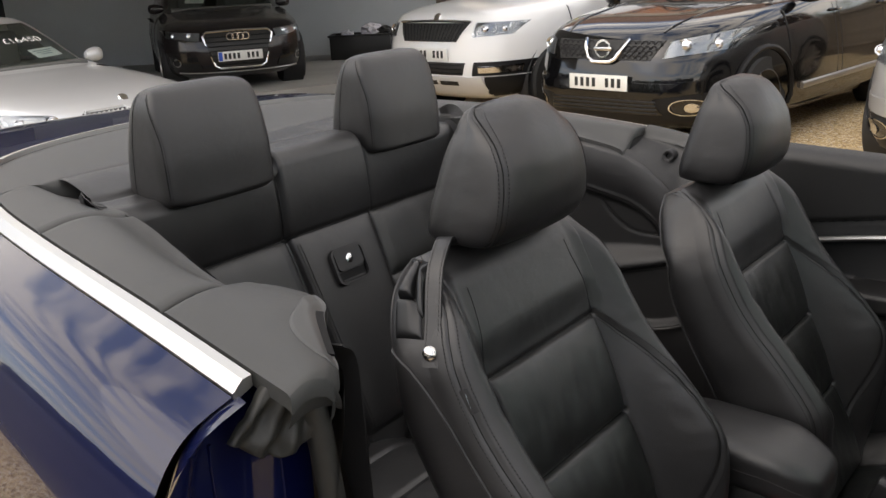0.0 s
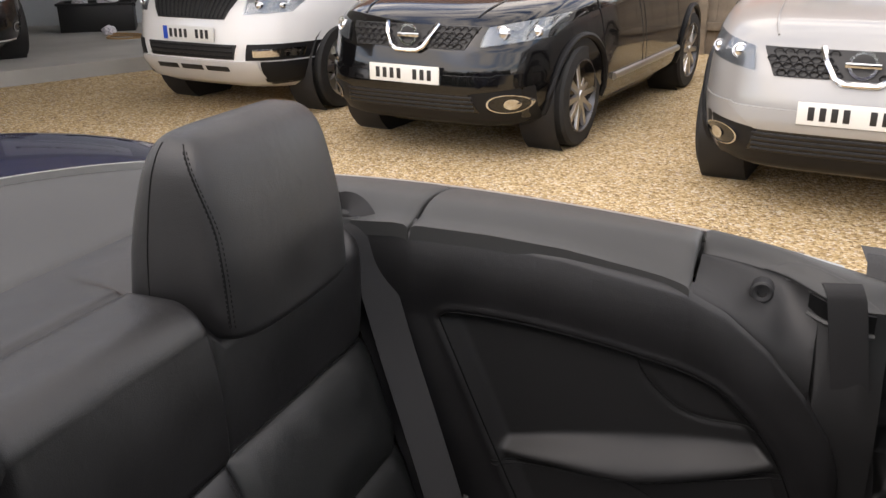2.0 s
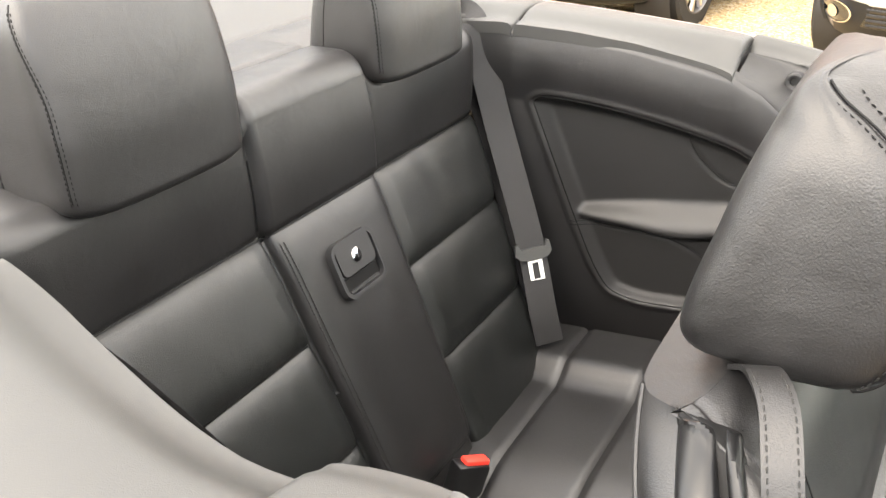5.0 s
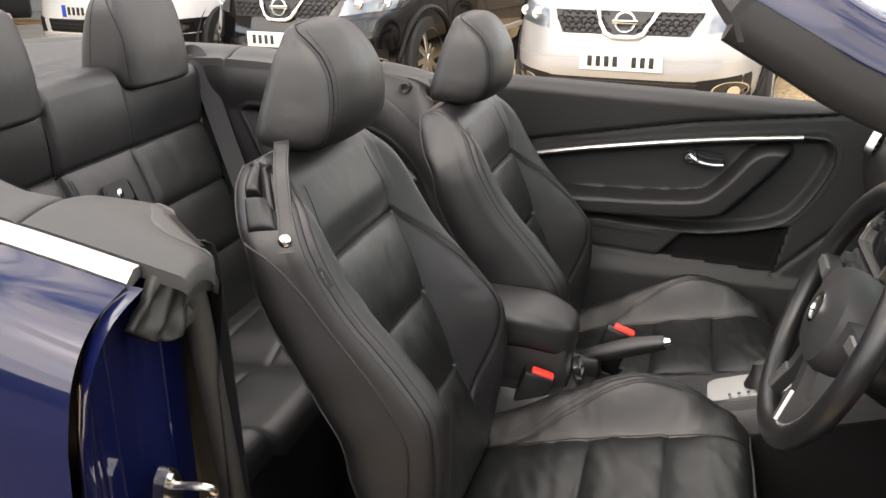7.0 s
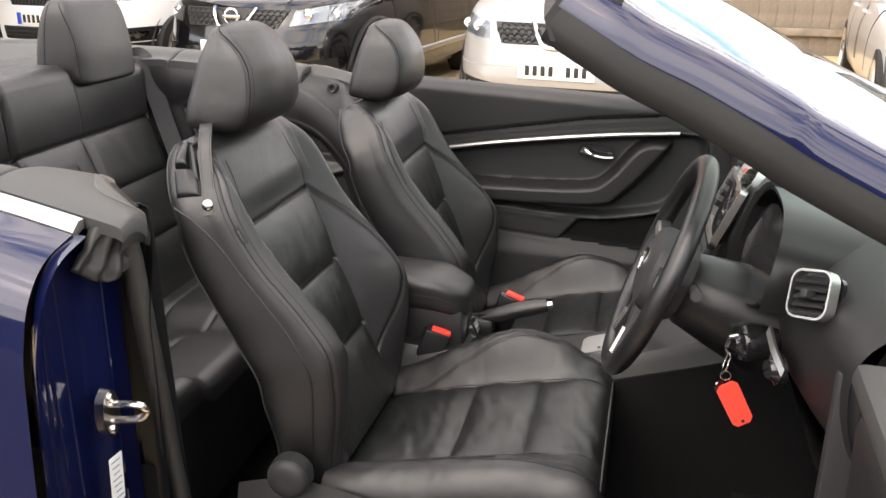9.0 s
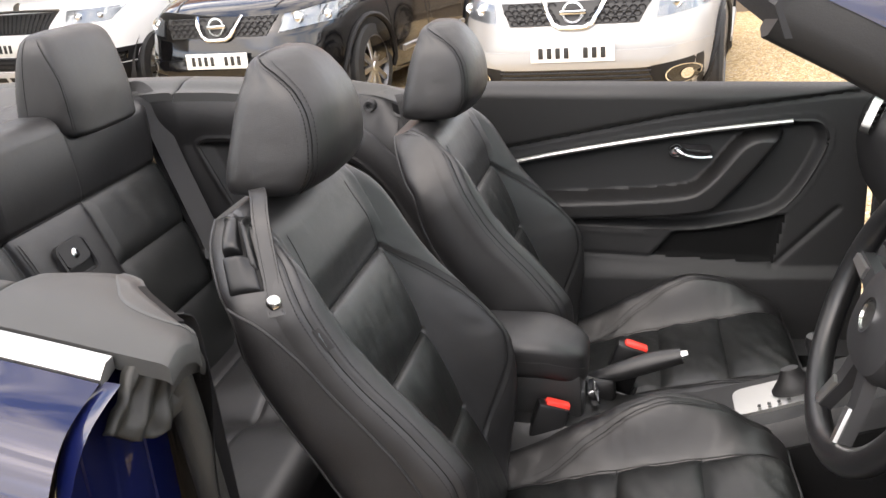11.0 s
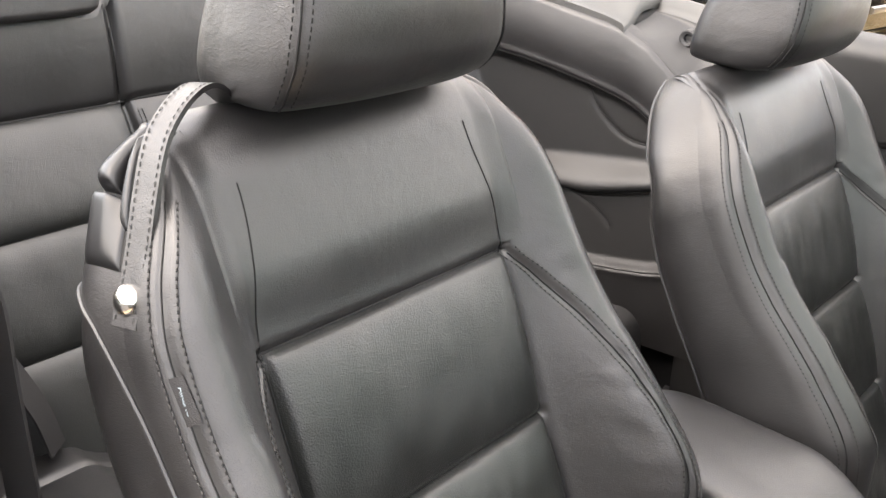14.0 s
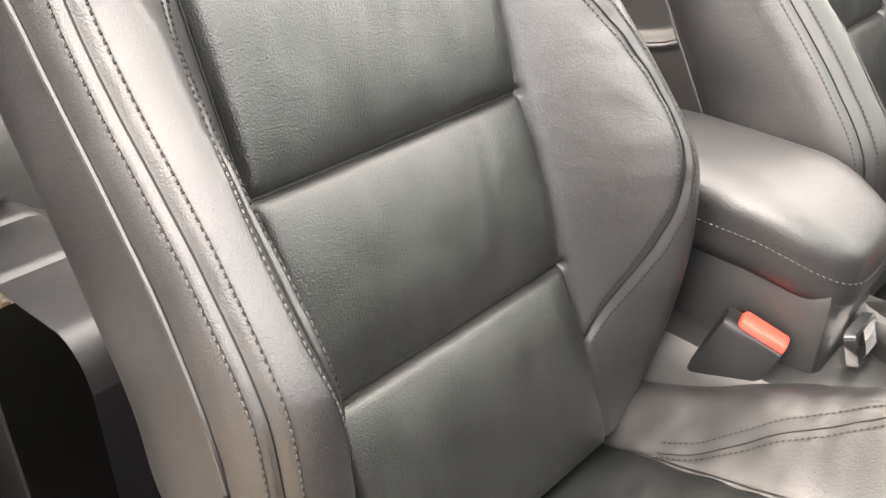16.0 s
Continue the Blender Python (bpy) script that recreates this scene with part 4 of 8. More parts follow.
# ---- seat belts ----
def rear_belt(side):
    root = thing("seat_belt", "black rear seat belt webbing with a pale buckle tongue", "seat belt", "rear seat belts")
    p = spline([(-0.125, side * 0.500, 1.045), (-0.10, side * 0.502, 1.056), (-0.070, side * 0.484, 1.040), (-0.046, side * 0.474, 0.97), (-0.012, side * 0.462, 0.875), (0.030, side * 0.440, 0.785), (0.080, side * 0.410, 0.68), (0.120, side * 0.378, 0.58), (0.14, side * 0.37, 0.52)], 8)
    face = Vector((0.62, -side * 0.74, 0.25)).normalized()
    cross = [(p[min(k + 1, len(p) - 1)] - p[max(k - 1, 0)]).cross(face).normalized() for k in range(len(p))]
    part("webbing", band(p, 0.050, cross, 0.0012), "web", root)
    d = Vector((-0.36, side * 0.24, 0.90))
    d = (d - face * d.dot(face)).normalized()
    x = d.cross(face).normalized()
    m = Matrix.Translation(Vector((0.082, side * 0.408, 0.676)) + face * 0.008) @ Matrix((tuple(x), tuple(d), tuple(face))).transposed().to_4x4()
    grip = [(-0.031, 0.014), (-0.026, 0.017), (-0.022, 0.006), (0.022, 0.006), (0.026, 0.017), (0.031, 0.014), (0.033, -0.004), (0.026, -0.012), (0.012, -0.016), (-0.012, -0.016), (-0.026, -0.012), (-0.033, -0.004)]
    t = part("tongue", prism(grip, 0.0, 0.007, m), "cap_grey", root, "grey belt tongue grip", smooth=False)
    part("blade", frame_ring(0.026, 0.044, 0.003, 0.007, 0.0015, 0.0045, m @ pose(0, -0.036, 0)), "white_ink", t, "pale belt tongue blade")
    return root


rear_belt(1)
rear_belt(-1)


# ---- the blue convertible ----
car = thing("convertible_car", "dark blue open-top car with its driver's door open on gravel", "car")

BELT = [(0.60, -0.698, 0.975), (0.36, -0.686, 1.020), (0.03, -0.650, 1.055), (-0.20, -0.605, 1.068), (-0.40, -0.535, 1.076), (-0.52, -0.42, 1.080), (-0.59, -0.25, 1.083), (-0.625, 0.0, 1.085)]
belt_right = spline(BELT, 8)
belt_u = belt_right + [Vector((p.x, -p.y, p.z)) for p in belt_right[-2::-1]]


def outward(i):
    a, b = belt_u[max(i - 1, 0)], belt_u[min(i + 1, len(belt_u) - 1)]
    d = (b - a).normalized()
    return Vector((d.y, -d.x, 0)).normalized() * (1 if Vector((d.y, -d.x, 0)).dot(belt_u[i] - Vector((0.6, 0, belt_u[i].z))) > 0 else -1)


def proud(p):
    """The strip stands a little above the deck behind the seats."""
    return 0.012 * smooth01(-p.x, 0.28, 0.42)


OUT = [outward(i) for i in range(len(belt_u))]
part("chrome_strip", rings([[p + Vector((0, 0, -0.012)), p + Vector((0, 0, 0.002 + proud(p))), p + o * 0.013 + Vector((0, 0, 0.001 + proud(p))), p + o * 0.027 + Vector((0, 0, -0.011)), p + o * 0.027 + Vector((0, 0, -0.022))] for p, o in list(zip(belt_u, OUT))[2:-2]]), "satin", car, "broad satin aluminium waistline strip", angle=25)


def shell(i, q):
    p, o = belt_u[i], OUT[i]
    g = smooth01(-o.x, 0.15, 0.97)
    reach = 0.155 + 0.72 * g
    d = lerp_table(q, (0, 1, 2, 3, 4, 5, 6), [a * (1 - g) + b * g for a, b in zip((0, 0.40, 0.66, 0.79, 0.88, 0.97, 0.82), (0, 0.3, 0.7, 0.93, 1.0, 1.0, 0.95))])
    z = lerp_table(q, (0, 1, 2, 3, 4, 5, 6), [a * (1 - g) + b * g for a, b in zip((0, -0.02, -0.06, -0.11, -0.19, -0.45, -0.70), (-0.003, -0.008, -0.03, -0.065, -0.14, -0.45, -0.75))])
    base = p + o * 0.029
    return Vector((base.x, base.y, p.z - 0.014)) + o * (reach * d) + Vector((0, 0, z))


# a smooth curve through the profile
def shell_smooth(i, q):
    k = min(int(q), 5)
    t = q - k
    a, b, c, d = (shell(i, max(k - 1, 0)), shell(i, k), shell(i, k + 1), shell(i, min(k + 2, 6)))
    return 0.5 * (2 * b + (c - a) * t + (2 * a - 5 * b + 4 * c - d) * t * t + (3 * b - a - 3 * c + d) * t ** 3)


quarter = part("rear_body", grid(shell_smooth, list(range(2, len(belt_u) - 2)), list(np.linspace(0, 6, 40)), True), "blue", car, "glossy dark blue rear quarters and boot lid", angle=180)


# ---- inner waist trims, both sides ----
ARCH_X, ARCH_Z = (-0.08, -0.02, 0.10, 0.20, 0.30, 0.357, 0.405, 0.46, 0.51, 0.55, 0.575), (1.050, 1.052, 1.042, 1.028, 1.005, 0.990, 0.966, 0.920, 0.862, 0.80, 0.72)


def belt_at(x):
    """Outer edge of the waist trim on one side, as (half-width, height)."""
    xs = [p.x for p in belt_right][::-1]
    return lerp_table(x, xs, [-p.y for p in belt_right][::-1]), lerp_table(x, xs, [p.z for p in belt_right][::-1])


def inner_edge(x):
    return lerp_table(x, (-0.26, -0.12, 0.0, 0.33, 0.42, 0.50, 0.56, 0.605), (0.47, 0.475, 0.488, 0.556, 0.545, 0.535, 0.575, 0.628))


def near_edge(x):
    return curve_table(x, (-0.26, -0.12, 0.0, 0.30, 0.357, 0.40, 0.445, 0.471, 0.491, 0.535, 0.564, 0.589, 0.605), (0.47, 0.475, 0.488, 0.545, 0.532, 0.513, 0.503, 0.510, 0.532, 0.568, 0.590, 0.607, 0.635))


def far_edge(x):
    return curve_table(x, (0.36, 0.42, 0.47, 0.50, 0.53, 0.57, 0.605), (0.645, 0.648, 0.642, 0.622, 0.604, 0.604, 0.632))


def waist(side, x, q, drop=0.05):
    yo, zo = belt_at(x)
    yo -= 0.004
    yi = inner_edge(x) if side > 0 else near_edge(x)
    if side < 0 and x > 0.36:
        drop = 0.012
    if side > 0 and x > 0.36:
        yi, drop = far_edge(x), 0.020
    if x < 0.36:
        drop = max(zo + 0.004 - lerp_table(x, ARCH_X, ARCH_Z), 0.004)
    return Vector((x, side * (yo + (yi - yo) * q), zo + 0.004 + 0.008 * math.sin(math.pi * min(q * 1.25, 1)) - drop * smooth01(q, 0.55 if x < 0.36 or side > 0 else 0.80, 1.0)))


def waist_piece(name, side, x0, x1, n, mat, label, drop=0.05):
    xs, qs = list(np.linspace(x0, x1, n)), list(np.linspace(0, 1, 22))

    def pt(x, q):
        p = waist(side, x, q, drop)
        e = min(abs(x - x0), abs(x1 - x), 0.008)
        return p - Vector((0, 0, 0.0045 * (1 - e / 0.008) ** 2))

    xs = sorted(set(xs + [x0 + 0.002, x0 + 0.005, x1 - 0.002, x1 - 0.005]))
    return part(name, thick(grid(pt, xs, qs, side < 0), -0.02, (0, 0, 1)), mat, car, label, angle=60)


for side in (-1, 1):
    waist_piece("rear_waist_trim", side, -0.255, -0.004, 14, "deck", "dark grey moulded trim beside the rear seat")
    waist_piece("middle_waist_trim", side, 0.0005, 0.3585, 22, "deck", "dark grey moulded trim panel")
    front_trim = waist_piece("front_waist_trim", side, 0.3630, 0.603, 26, "deck", "dark grey trim cap with a belt guide")
    xs = list(np.linspace(-0.25, 0.60, 40))
    part("trim_backing", grid(lambda x, q: waist(side, x, q) - Vector((0, 0, 0.018 + 0.01 * q)), xs, list(np.linspace(0, 1, 6)), side < 0), "rubber", car)
    # belt guide: a paler cap let into the trim's inner shoulder
    edge = near_edge if side < 0 else far_edge

    def cap_pt(a, b):
        x = 0.440 + 0.150 * a
        q0 = 1 - 0.40 * max(math.sin(math.pi * a), 0) ** 0.7
        q = q0 + (1.0 - q0) * b
        rim = min(a, 1 - a, b * 0.6, 0.04) / 0.04
        return waist(side, x, q) + Vector((0, 0, 0.0005 + 0.0022 * math.sqrt(max(rim, 0))))
    guide = part("belt_guide", grid(cap_pt, list(np.linspace(0, 1, 41)), list(np.linspace(0, 1, 16)), side < 0), "cap_grey" if side < 0 else "deck", front_trim, "pale grey seat belt guide cap", angle=180)
    slot_line = [waist(side, x, 0.945) + Vector((0, 0, 0.0036)) for x in np.linspace(0.486, 0.566, 16)]
    if side > 0:
        slot_line = [Vector((x, far_edge(x) - 0.003, waist(1, x, 1.0).z - 0.012)) for x in np.linspace(0.502, 0.580, 16)]
        part("slot_rim", tube([v + Vector((0, -0.001, -0.016)) for v in slot_line], 0.004, 6), "deck", guide)
    part("guide_slot", band(slot_line, 0.024, [(0, -0.1, 1)] * 16, 0.0015) if side > 0 else band(slot_line, 0.011, [(0.55, -side * 0.83, -0.35)] * 16, 0.0012), "deep_black", guide, "dark belt slot")
    for lo, hi, nn in ((0.366, 0.60, 40),)[:1 if side < 0 else 0]:
        part("trim_skirt", grid(lambda x, q: waist(side, x, 1.0) + Vector((0, side * (0.012 * q), -0.002 - 0.046 * q)), list(np.linspace(lo, hi, nn)), list(np.linspace(0, 1, 6)), side > 0), "deck", front_trim)
    part("trim_nose", grid(lambda q, h: waist(side, 0.602 - 0.010 * h, q) + Vector((0.004 * math.sin(math.pi * h), 0, -0.003 - 0.045 * h)), list(np.linspace(0, 1, 14)), list(np.linspace(0, 1, 6)), side < 0), "deck", front_trim)
    gx, gy, gz = 0.530, side * (edge(0.530) - 0.002), waist(side, 0.530, 1.0).z - 0.020
    bp = spline([(gx - 0.002, gy + side * 0.002, gz + 0.012), (gx + 0.004, gy - side * 0.014, gz - 0.01), (gx + 0.010, gy - side * 0.012, gz - 0.10), (gx + 0.02, gy - side * 0.008, gz - 0.35), (gx + 0.04, gy - side * 0.004, gz - 0.72)], 8)
    if side > 0:
        bp = spline([(0.535, 0.606, 1.000), (0.540, 0.598, 0.992), (0.546, 0.594, 0.97), (0.560, 0.590, 0.88), (0.585, 0.588, 0.74), (0.605, 0.59, 0.5), (0.615, 0.60, 0.3)], 8)
    fb = thing("seat_belt", "black front seat belt webbing hanging at the door pillar", "seat belt", "front seat belts")
    part("webbing", band(bp, 0.046, [(1, 0.15, 0.05)] * len(bp), 0.0012), "web", fb)
    # rear belt outlet
    ox = -0.115
    outlet = part("belt_outlet", rings([[Vector((ox + 0.045 * math.cos(a) * k, side * (0.492 + 0.020 * math.sin(a) * k), 1.049 + h)) for a in [2 * math.pi * j / 24 for j in range(24)]] for k, h in ((0.98, -0.012), (0.94, 0.000), (0.85, 0.004), (0.74, 0.001), (0.70, -0.012))], True), "deck", car, "moulded belt outlet")
    part("outlet_slot", box((0.052, 0.020, 0.010), (ox + 0.004, side * 0.492, 1.0475), 0.004), "deep_black", outlet)

# rear deck between the strip and the seat
deck_rows = [i for i, p in enumerate(belt_u) if p.x < -0.25]


def deck_pt(i, q):
    p = belt_u[i]
    front = Vector((-0.245 + 0.012 * math.cos(p.y * 3), lerp_table(p.y, (-0.6, -0.4, 0.4, 0.6), (-0.50, -0.36, 0.36, 0.50)), 1.072))
    v = p + (front - p) * q
    return v + Vector((0, 0, 0.004 + 0.006 * math.sin(math.pi * q) - 0.02 * smooth01(q, 0.9, 1.0)))


part("rear_deck", thick(grid(deck_pt, deck_rows, list(np.linspace(0.0, 1, 24))), -0.02, (0, 0, 1)), "deck", car, "grey moulded deck behind the rear headrests", angle=60)
part("deck_well", box((0.12, 0.98, 0.02), (-0.23, 0, 1.005), 0.004), "rubber", car)


# ---- panels with relief ----
def poly_sdf(x, z, poly):
    """Distance to a closed outline, negative inside."""
    best, inside = 1e9, False
    n = len(poly)
    for i in range(n):
        x1, z1 = poly[i]
        x2, z2 = poly[(i + 1) % n]
        dx, dz = x2 - x1, z2 - z1
        t = min(max(((x - x1) * dx + (z - z1) * dz) / (dx * dx + dz * dz + 1e-12), 0), 1)
        best = min(best, (x - x1 - t * dx) ** 2 + (z - z1 - t * dz) ** 2)
        if (z1 > z) != (z2 > z) and x < (x2 - x1) * (z - z1) / (z2 - z1) + x1:
            inside = not inside
    return -math.sqrt(best) if inside else math.sqrt(best)


def line_dist(x, z, line):
    return math.sqrt(min((lambda t, a, b: (x - a[0] - t * (b[0] - a[0])) ** 2 + (z - a[1] - t * (b[1] - a[1])) ** 2)(
        min(max(((x - a[0]) * (b[0] - a[0]) + (z - a[1]) * (b[1] - a[1])) / ((b[0] - a[0]) ** 2 + (b[1] - a[1]) ** 2 + 1e-12), 0), 1), a, b) for a, b in zip(line, line[1:])))


def smooth_line(pts, steps=5, closed=False):
    p3 = [(x, 0, z) for x, z in pts]
    if closed:
        p3 = p3 + [p3[0]]
    return [(v.x, v.z) for v in spline(p3, steps)]


def split_parts(pts, zones, parent, mats, labels=None, angle=180):
    made = {}
    for z, faces in zones.items():
        used = sorted({i for q in faces for i in q})
        at_index = {q: i for i, q in enumerate(used)}
        made[z] = part(z, ([pts[q] for q in used], [tuple(at_index[i] for i in q) for q in faces]), mats[z], parent, (labels or {}).get(z, ""), angle=angle)
    return made


# rear side panel, by the far rear seat
RECESS = smooth_line([(0.010, 0.890), (0.04, 0.903), (0.156, 0.902), (0.293, 0.885), (0.40, 0.858), (0.465, 0.797), (0.506, 0.725), (0.526, 0.640), (0.48, 0.585), (0.30, 0.545), (0.205, 0.54), (0.159, 0.573), (0.102, 0.684)], 4, True)
LEDGE_X = (0.09, 0.207, 0.30, 0.42, 0.51)
LEDGE_LOW = (0.700, 0.697, 0.690, 0.712, 0.738)
POCKET = smooth_line([(0.20, 0.690), (0.25, 0.688), (0.306, 0.672), (0.345, 0.648), (0.363, 0.628)], 4)
CUP = smooth_line([(0.293, 0.885), (0.305, 0.850), (0.340, 0.815), (0.384, 0.795), (0.465, 0.797)], 5)


def flank(x):
    """How far out the rear side panel stands."""
    return lerp_table(x, (-0.08, 0.0, 0.13, 0.27, 0.36, 0.56), (0.486, 0.494, 0.520, 0.540, 0.556, 0.575))


def drawn_in(pts):
    """Outlines taken at 0.55 m from the car's axis, brought to the panel's own surface."""
    out = []
    for x, z in pts:
        k = (flank(x) + 0.46) / (0.55 + 0.46)
        out.append((0.48 + (x - 0.48) * k, 1.385 - (1.385 - z) * k))
    return out


RECESS, CUP = drawn_in(RECESS), drawn_in(CUP)


def side_relief(x, z):
    d = poly_sdf(x, z, RECESS)
    w = -0.022 * (1 - smooth01(d, -0.020, 0.004)) + 0.003 * math.exp(-((d - 0.006) / 0.005) ** 2)
    if d < 0:
        top = curve_table(x, LEDGE_X, (0.708, 0.732, 0.745, 0.752, 0.748))
        low = curve_table(x, LEDGE_X, LEDGE_LOW)
        lens = max(math.sin(math.pi * min(max((x - 0.085) / 0.44, 0), 1)), 0) ** 0.55
        w += 0.036 * lens * (1 - smooth01(z, low + 0.010, top + 0.012)) * smooth01(z, low - 0.010, low + 0.006) * smooth01(-d, 0.0, 0.02)
        w += 0.010 * (1 - smooth01(z, low - 0.010, low)) * smooth01(-d, 0.0, 0.015)
        w -= 0.0025 * math.exp(-((z - low + 0.008) / 0.0025) ** 2) * lens
        w -= 0.0025 * math.exp(-(line_dist(x, z, POCKET) / 0.003) ** 2)
        w -= 0.003 * math.exp(-(line_dist(x, z, CUP) / 0.003) ** 2)
    else:
        za = lerp_table(x, ARCH_X, ARCH_Z)
        w += 0.010 * math.sin(math.pi * min(max((za - z) / 0.13, 0), 1))
        w -= 0.02 * (1 - smooth01(za - z, 0.0, 0.014))
    return w


def side_panel_for(side, full):
    xs = list(np.linspace(-0.08, 0.565, 140 if full else 40))
    qs = list(np.linspace(0, 1, 135 if full else 20))
    pts, zones = [], {}
    n = len(xs)
    for q in qs:
        for x in xs:
            za = lerp_table(x, ARCH_X, ARCH_Z)
            z = 0.42 + (za - 0.42) * q
            w = side_relief(x, z) if full else 0
            pts.append(Vector((x, side * (flank(x) - w), z)))
    for j in range(len(qs) - 1):
        for i in range(n - 1):
            p = (pts[j * n + i] + pts[(j + 1) * n + i + 1]) / 2
            zone = "side_insert" if full and poly_sdf(p.x, p.z, RECESS) < 0 else "side_panel"
            f = (j * n + i, j * n + i + 1, (j + 1) * n + i + 1, (j + 1) * n + i)
            zones.setdefault(zone, []).append(f if side > 0 else f[::-1])
    return split_parts(pts, zones, car, dict(side_panel="leather", side_insert="soft"), dict(side_panel="padded black rear side panel", side_insert="moulded black pocket and arm ledge"))


far_side = side_panel_for(1, True)
side_panel_for(-1, False)
def on_side(x, z, lift=0.0006):
    return Vector((x, flank(x) - side_relief(x, z) - lift, z))


# Near-black lines paint the recess's shaded crease and the grooves beneath the ledge.
part("crease_line", joined(*[tube([on_side(x, z) for x, z in line], 0.0013, 5) for line in (RECESS, CUP, POCKET[4:])] + [tube([on_side(x, curve_table(x, LEDGE_X, LEDGE_LOW) - k) for x in np.linspace(0.11, 0.50, 50)], 0.0010, 5) for k in (0.004, 0.011)]), "deep_black", far_side["side_insert"])["kind"] = "stuff"
part("stitching", stitches([Vector((x, flank(x) + 0.0005, curve_table(x, LEDGE_X, LEDGE_LOW) - 0.003)) for x in np.linspace(0.13, 0.47, 60)], lambda p: (0, -1, 0.2), r=0.0006), "thread", far_side["side_insert"], smooth=False)

# door pillar trims
for side in (-1, 1):
    def pillar(x, q):
        za = lerp_table(x, ARCH_X, ARCH_Z) - 0.01 if x < 0.52 else 0.30
        if side > 0:
            zt = waist(1, x, 1.0).z + 0.001
            z = zt + (za - zt) * q
            k = min((zt - z) / max(min(zt - za, 0.17), 0.02), 1)
            return Vector((x, far_edge(x) + (flank(x) + 0.004 - far_edge(x)) * smooth01(k, 0, 1), z))
        zt = belt_at(min(x, 0.6))[1] - 0.035
        z = zt + (za - zt) * q
        return Vector((x, side * (inner_edge(x) + 0.012 + 0.03 * smooth01(q, 0, 0.25) - 0.02 * smooth01(x, 0.50, 0.60)), z))
    pl = part("pillar_trim", grid(pillar, list(np.linspace(0.362, 0.60, 40)), list(np.linspace(0, 1, 30)), side > 0), "soft", car, "dark grey door pillar trim")
    if side > 0:
        hm = Matrix.Translation((0.444, 0.612, 0.972)) @ pose(0, 0, 0, 90, 0, 0)
        part("coat_hook", lathe([(0.0, -0.005), (0.006, -0.005), (0.007, 0.001), (0.012, 0.0025), (0.0145, 0.001), (0.0145, -0.02)], 24, hm), "matt", pl, "round black trim socket")
    part("lower_side", grid(lambda x, z: (x, side * 0.60, z), [-0.1, 0.6], [0.2, 0.5], side < 0), "carpet", car)

# ---- far door, seen from inside ----
DOOR_TOP = ((0.565, 1.58), (1.012, 0.962))
CREASE = ((0.565, 0.758, 1.174, 1.55, 1.6), (0.805, 0.841, 0.909, 0.945, 0.948))
WELL = smooth_line([(0.60, 0.775), (0.784, 0.808), (1.098, 0.853), (1.424, 0.886), (1.492, 0.876), (1.502, 0.812), (1.422, 0.677), (1.296, 0.636), (1.164, 0.623), (0.903, 0.640), (0.62, 0.66)], 4, True)
ARM = smooth_line([(0.62, 0.715), (0.884, 0.716), (1.16, 0.724), (1.235, 0.752), (1.315, 0.845), (1.38, 0.862), (1.405, 0.838), (1.30, 0.71), (1.215, 0.660), (0.90, 0.652), (0.62, 0.66)], 4, True)
NET = [(1.11, 0.556), (1.165, 0.618), (1.296, 0.630), (1.425, 0.660), (1.40, 0.534)]
SPEAKER = [(1.40, 0.53), (1.54, 0.672)]


def door_relief(x, z):
    w = 0.0
    c = lerp_table(x, *CREASE)
    w += 0.014 * smooth01(z, c - 0.004, c + 0.012) - 0.006 * math.exp(-((z - c) / 0.004) ** 2)
    top = lerp_table(x, *DOOR_TOP)
    w -= 0.05 * (1 - math.sqrt(max(1 - min(max((z - top + 0.035) / 0.035, 0), 1) ** 2 * 0.98, 0)))
    d = poly_sdf(x, z, WELL)
    w -= 0.030 * (1 - smooth01(d, -0.022, 0.0))
    if d < 0.01:
        a = poly_sdf(x, z, ARM)
        w += 0.062 * (1 - smooth01(a, -0.016, 0.006))
    else:
        w += 0.003 * math.exp(-((d - 0.008) / 0.005) ** 2)
    if z < 0.60:
        w -= 0.004 * math.exp(-(line_dist(x, z, [(0.6, 0.60), (0.943, 0.567), (1.404, 0.530)]) / 0.004) ** 2)
        w += 0.02 * (1 - smooth01(z, 0.50, lerp_table(x, (0.6, 1.4), (0.59, 0.53))))
    w -= 0.018 * (1 - smooth01(poly_sdf(x, z, NET), -0.008, 0.002))
    w -= 0.006 * math.exp(-(line_dist(x, z, SPEAKER) / 0.006) ** 2)
    return w


door = part("far_door", box((1.02, 0.03, 0.56), (1.08, 0.80, 0.63), 0.01), "blue", car, "passenger door with a black trim panel")
xs, qs = list(np.linspace(0.566, 1.60, 200)), list(np.linspace(0, 1, 140))
pts, zones = [], {}
for q in qs:
    for x in xs:
        z = 0.30 + (lerp_table(x, *DOOR_TOP) - 0.30) * q
        pts.append(Vector((x, 0.672 - 0.012 * smooth01(z, 0.8, 0.3) - door_relief(x, z), z)))
n = len(xs)
for j in range(len(qs) - 1):
    for i in range(n - 1):
        x, z = xs[i] + 0.002, (pts[j * n + i].z + pts[(j + 1) * n + i].z) / 2
        if poly_sdf(x, z, NET) < 0:
            zone = "door_net"
        elif poly_sdf(x, z, ARM) < 0.004:
            zone = "door_armrest"
        elif poly_sdf(x, z, WELL) < 0:
            zone = "door_insert"
        elif z > lerp_table(x, *CREASE):
            zone = "upper_door_trim"
        else:
            zone = "lower_door_trim"
        zones.setdefault(zone, []).append((j * n + i, j * n + i + 1, (j + 1) * n + i + 1, (j + 1) * n + i))
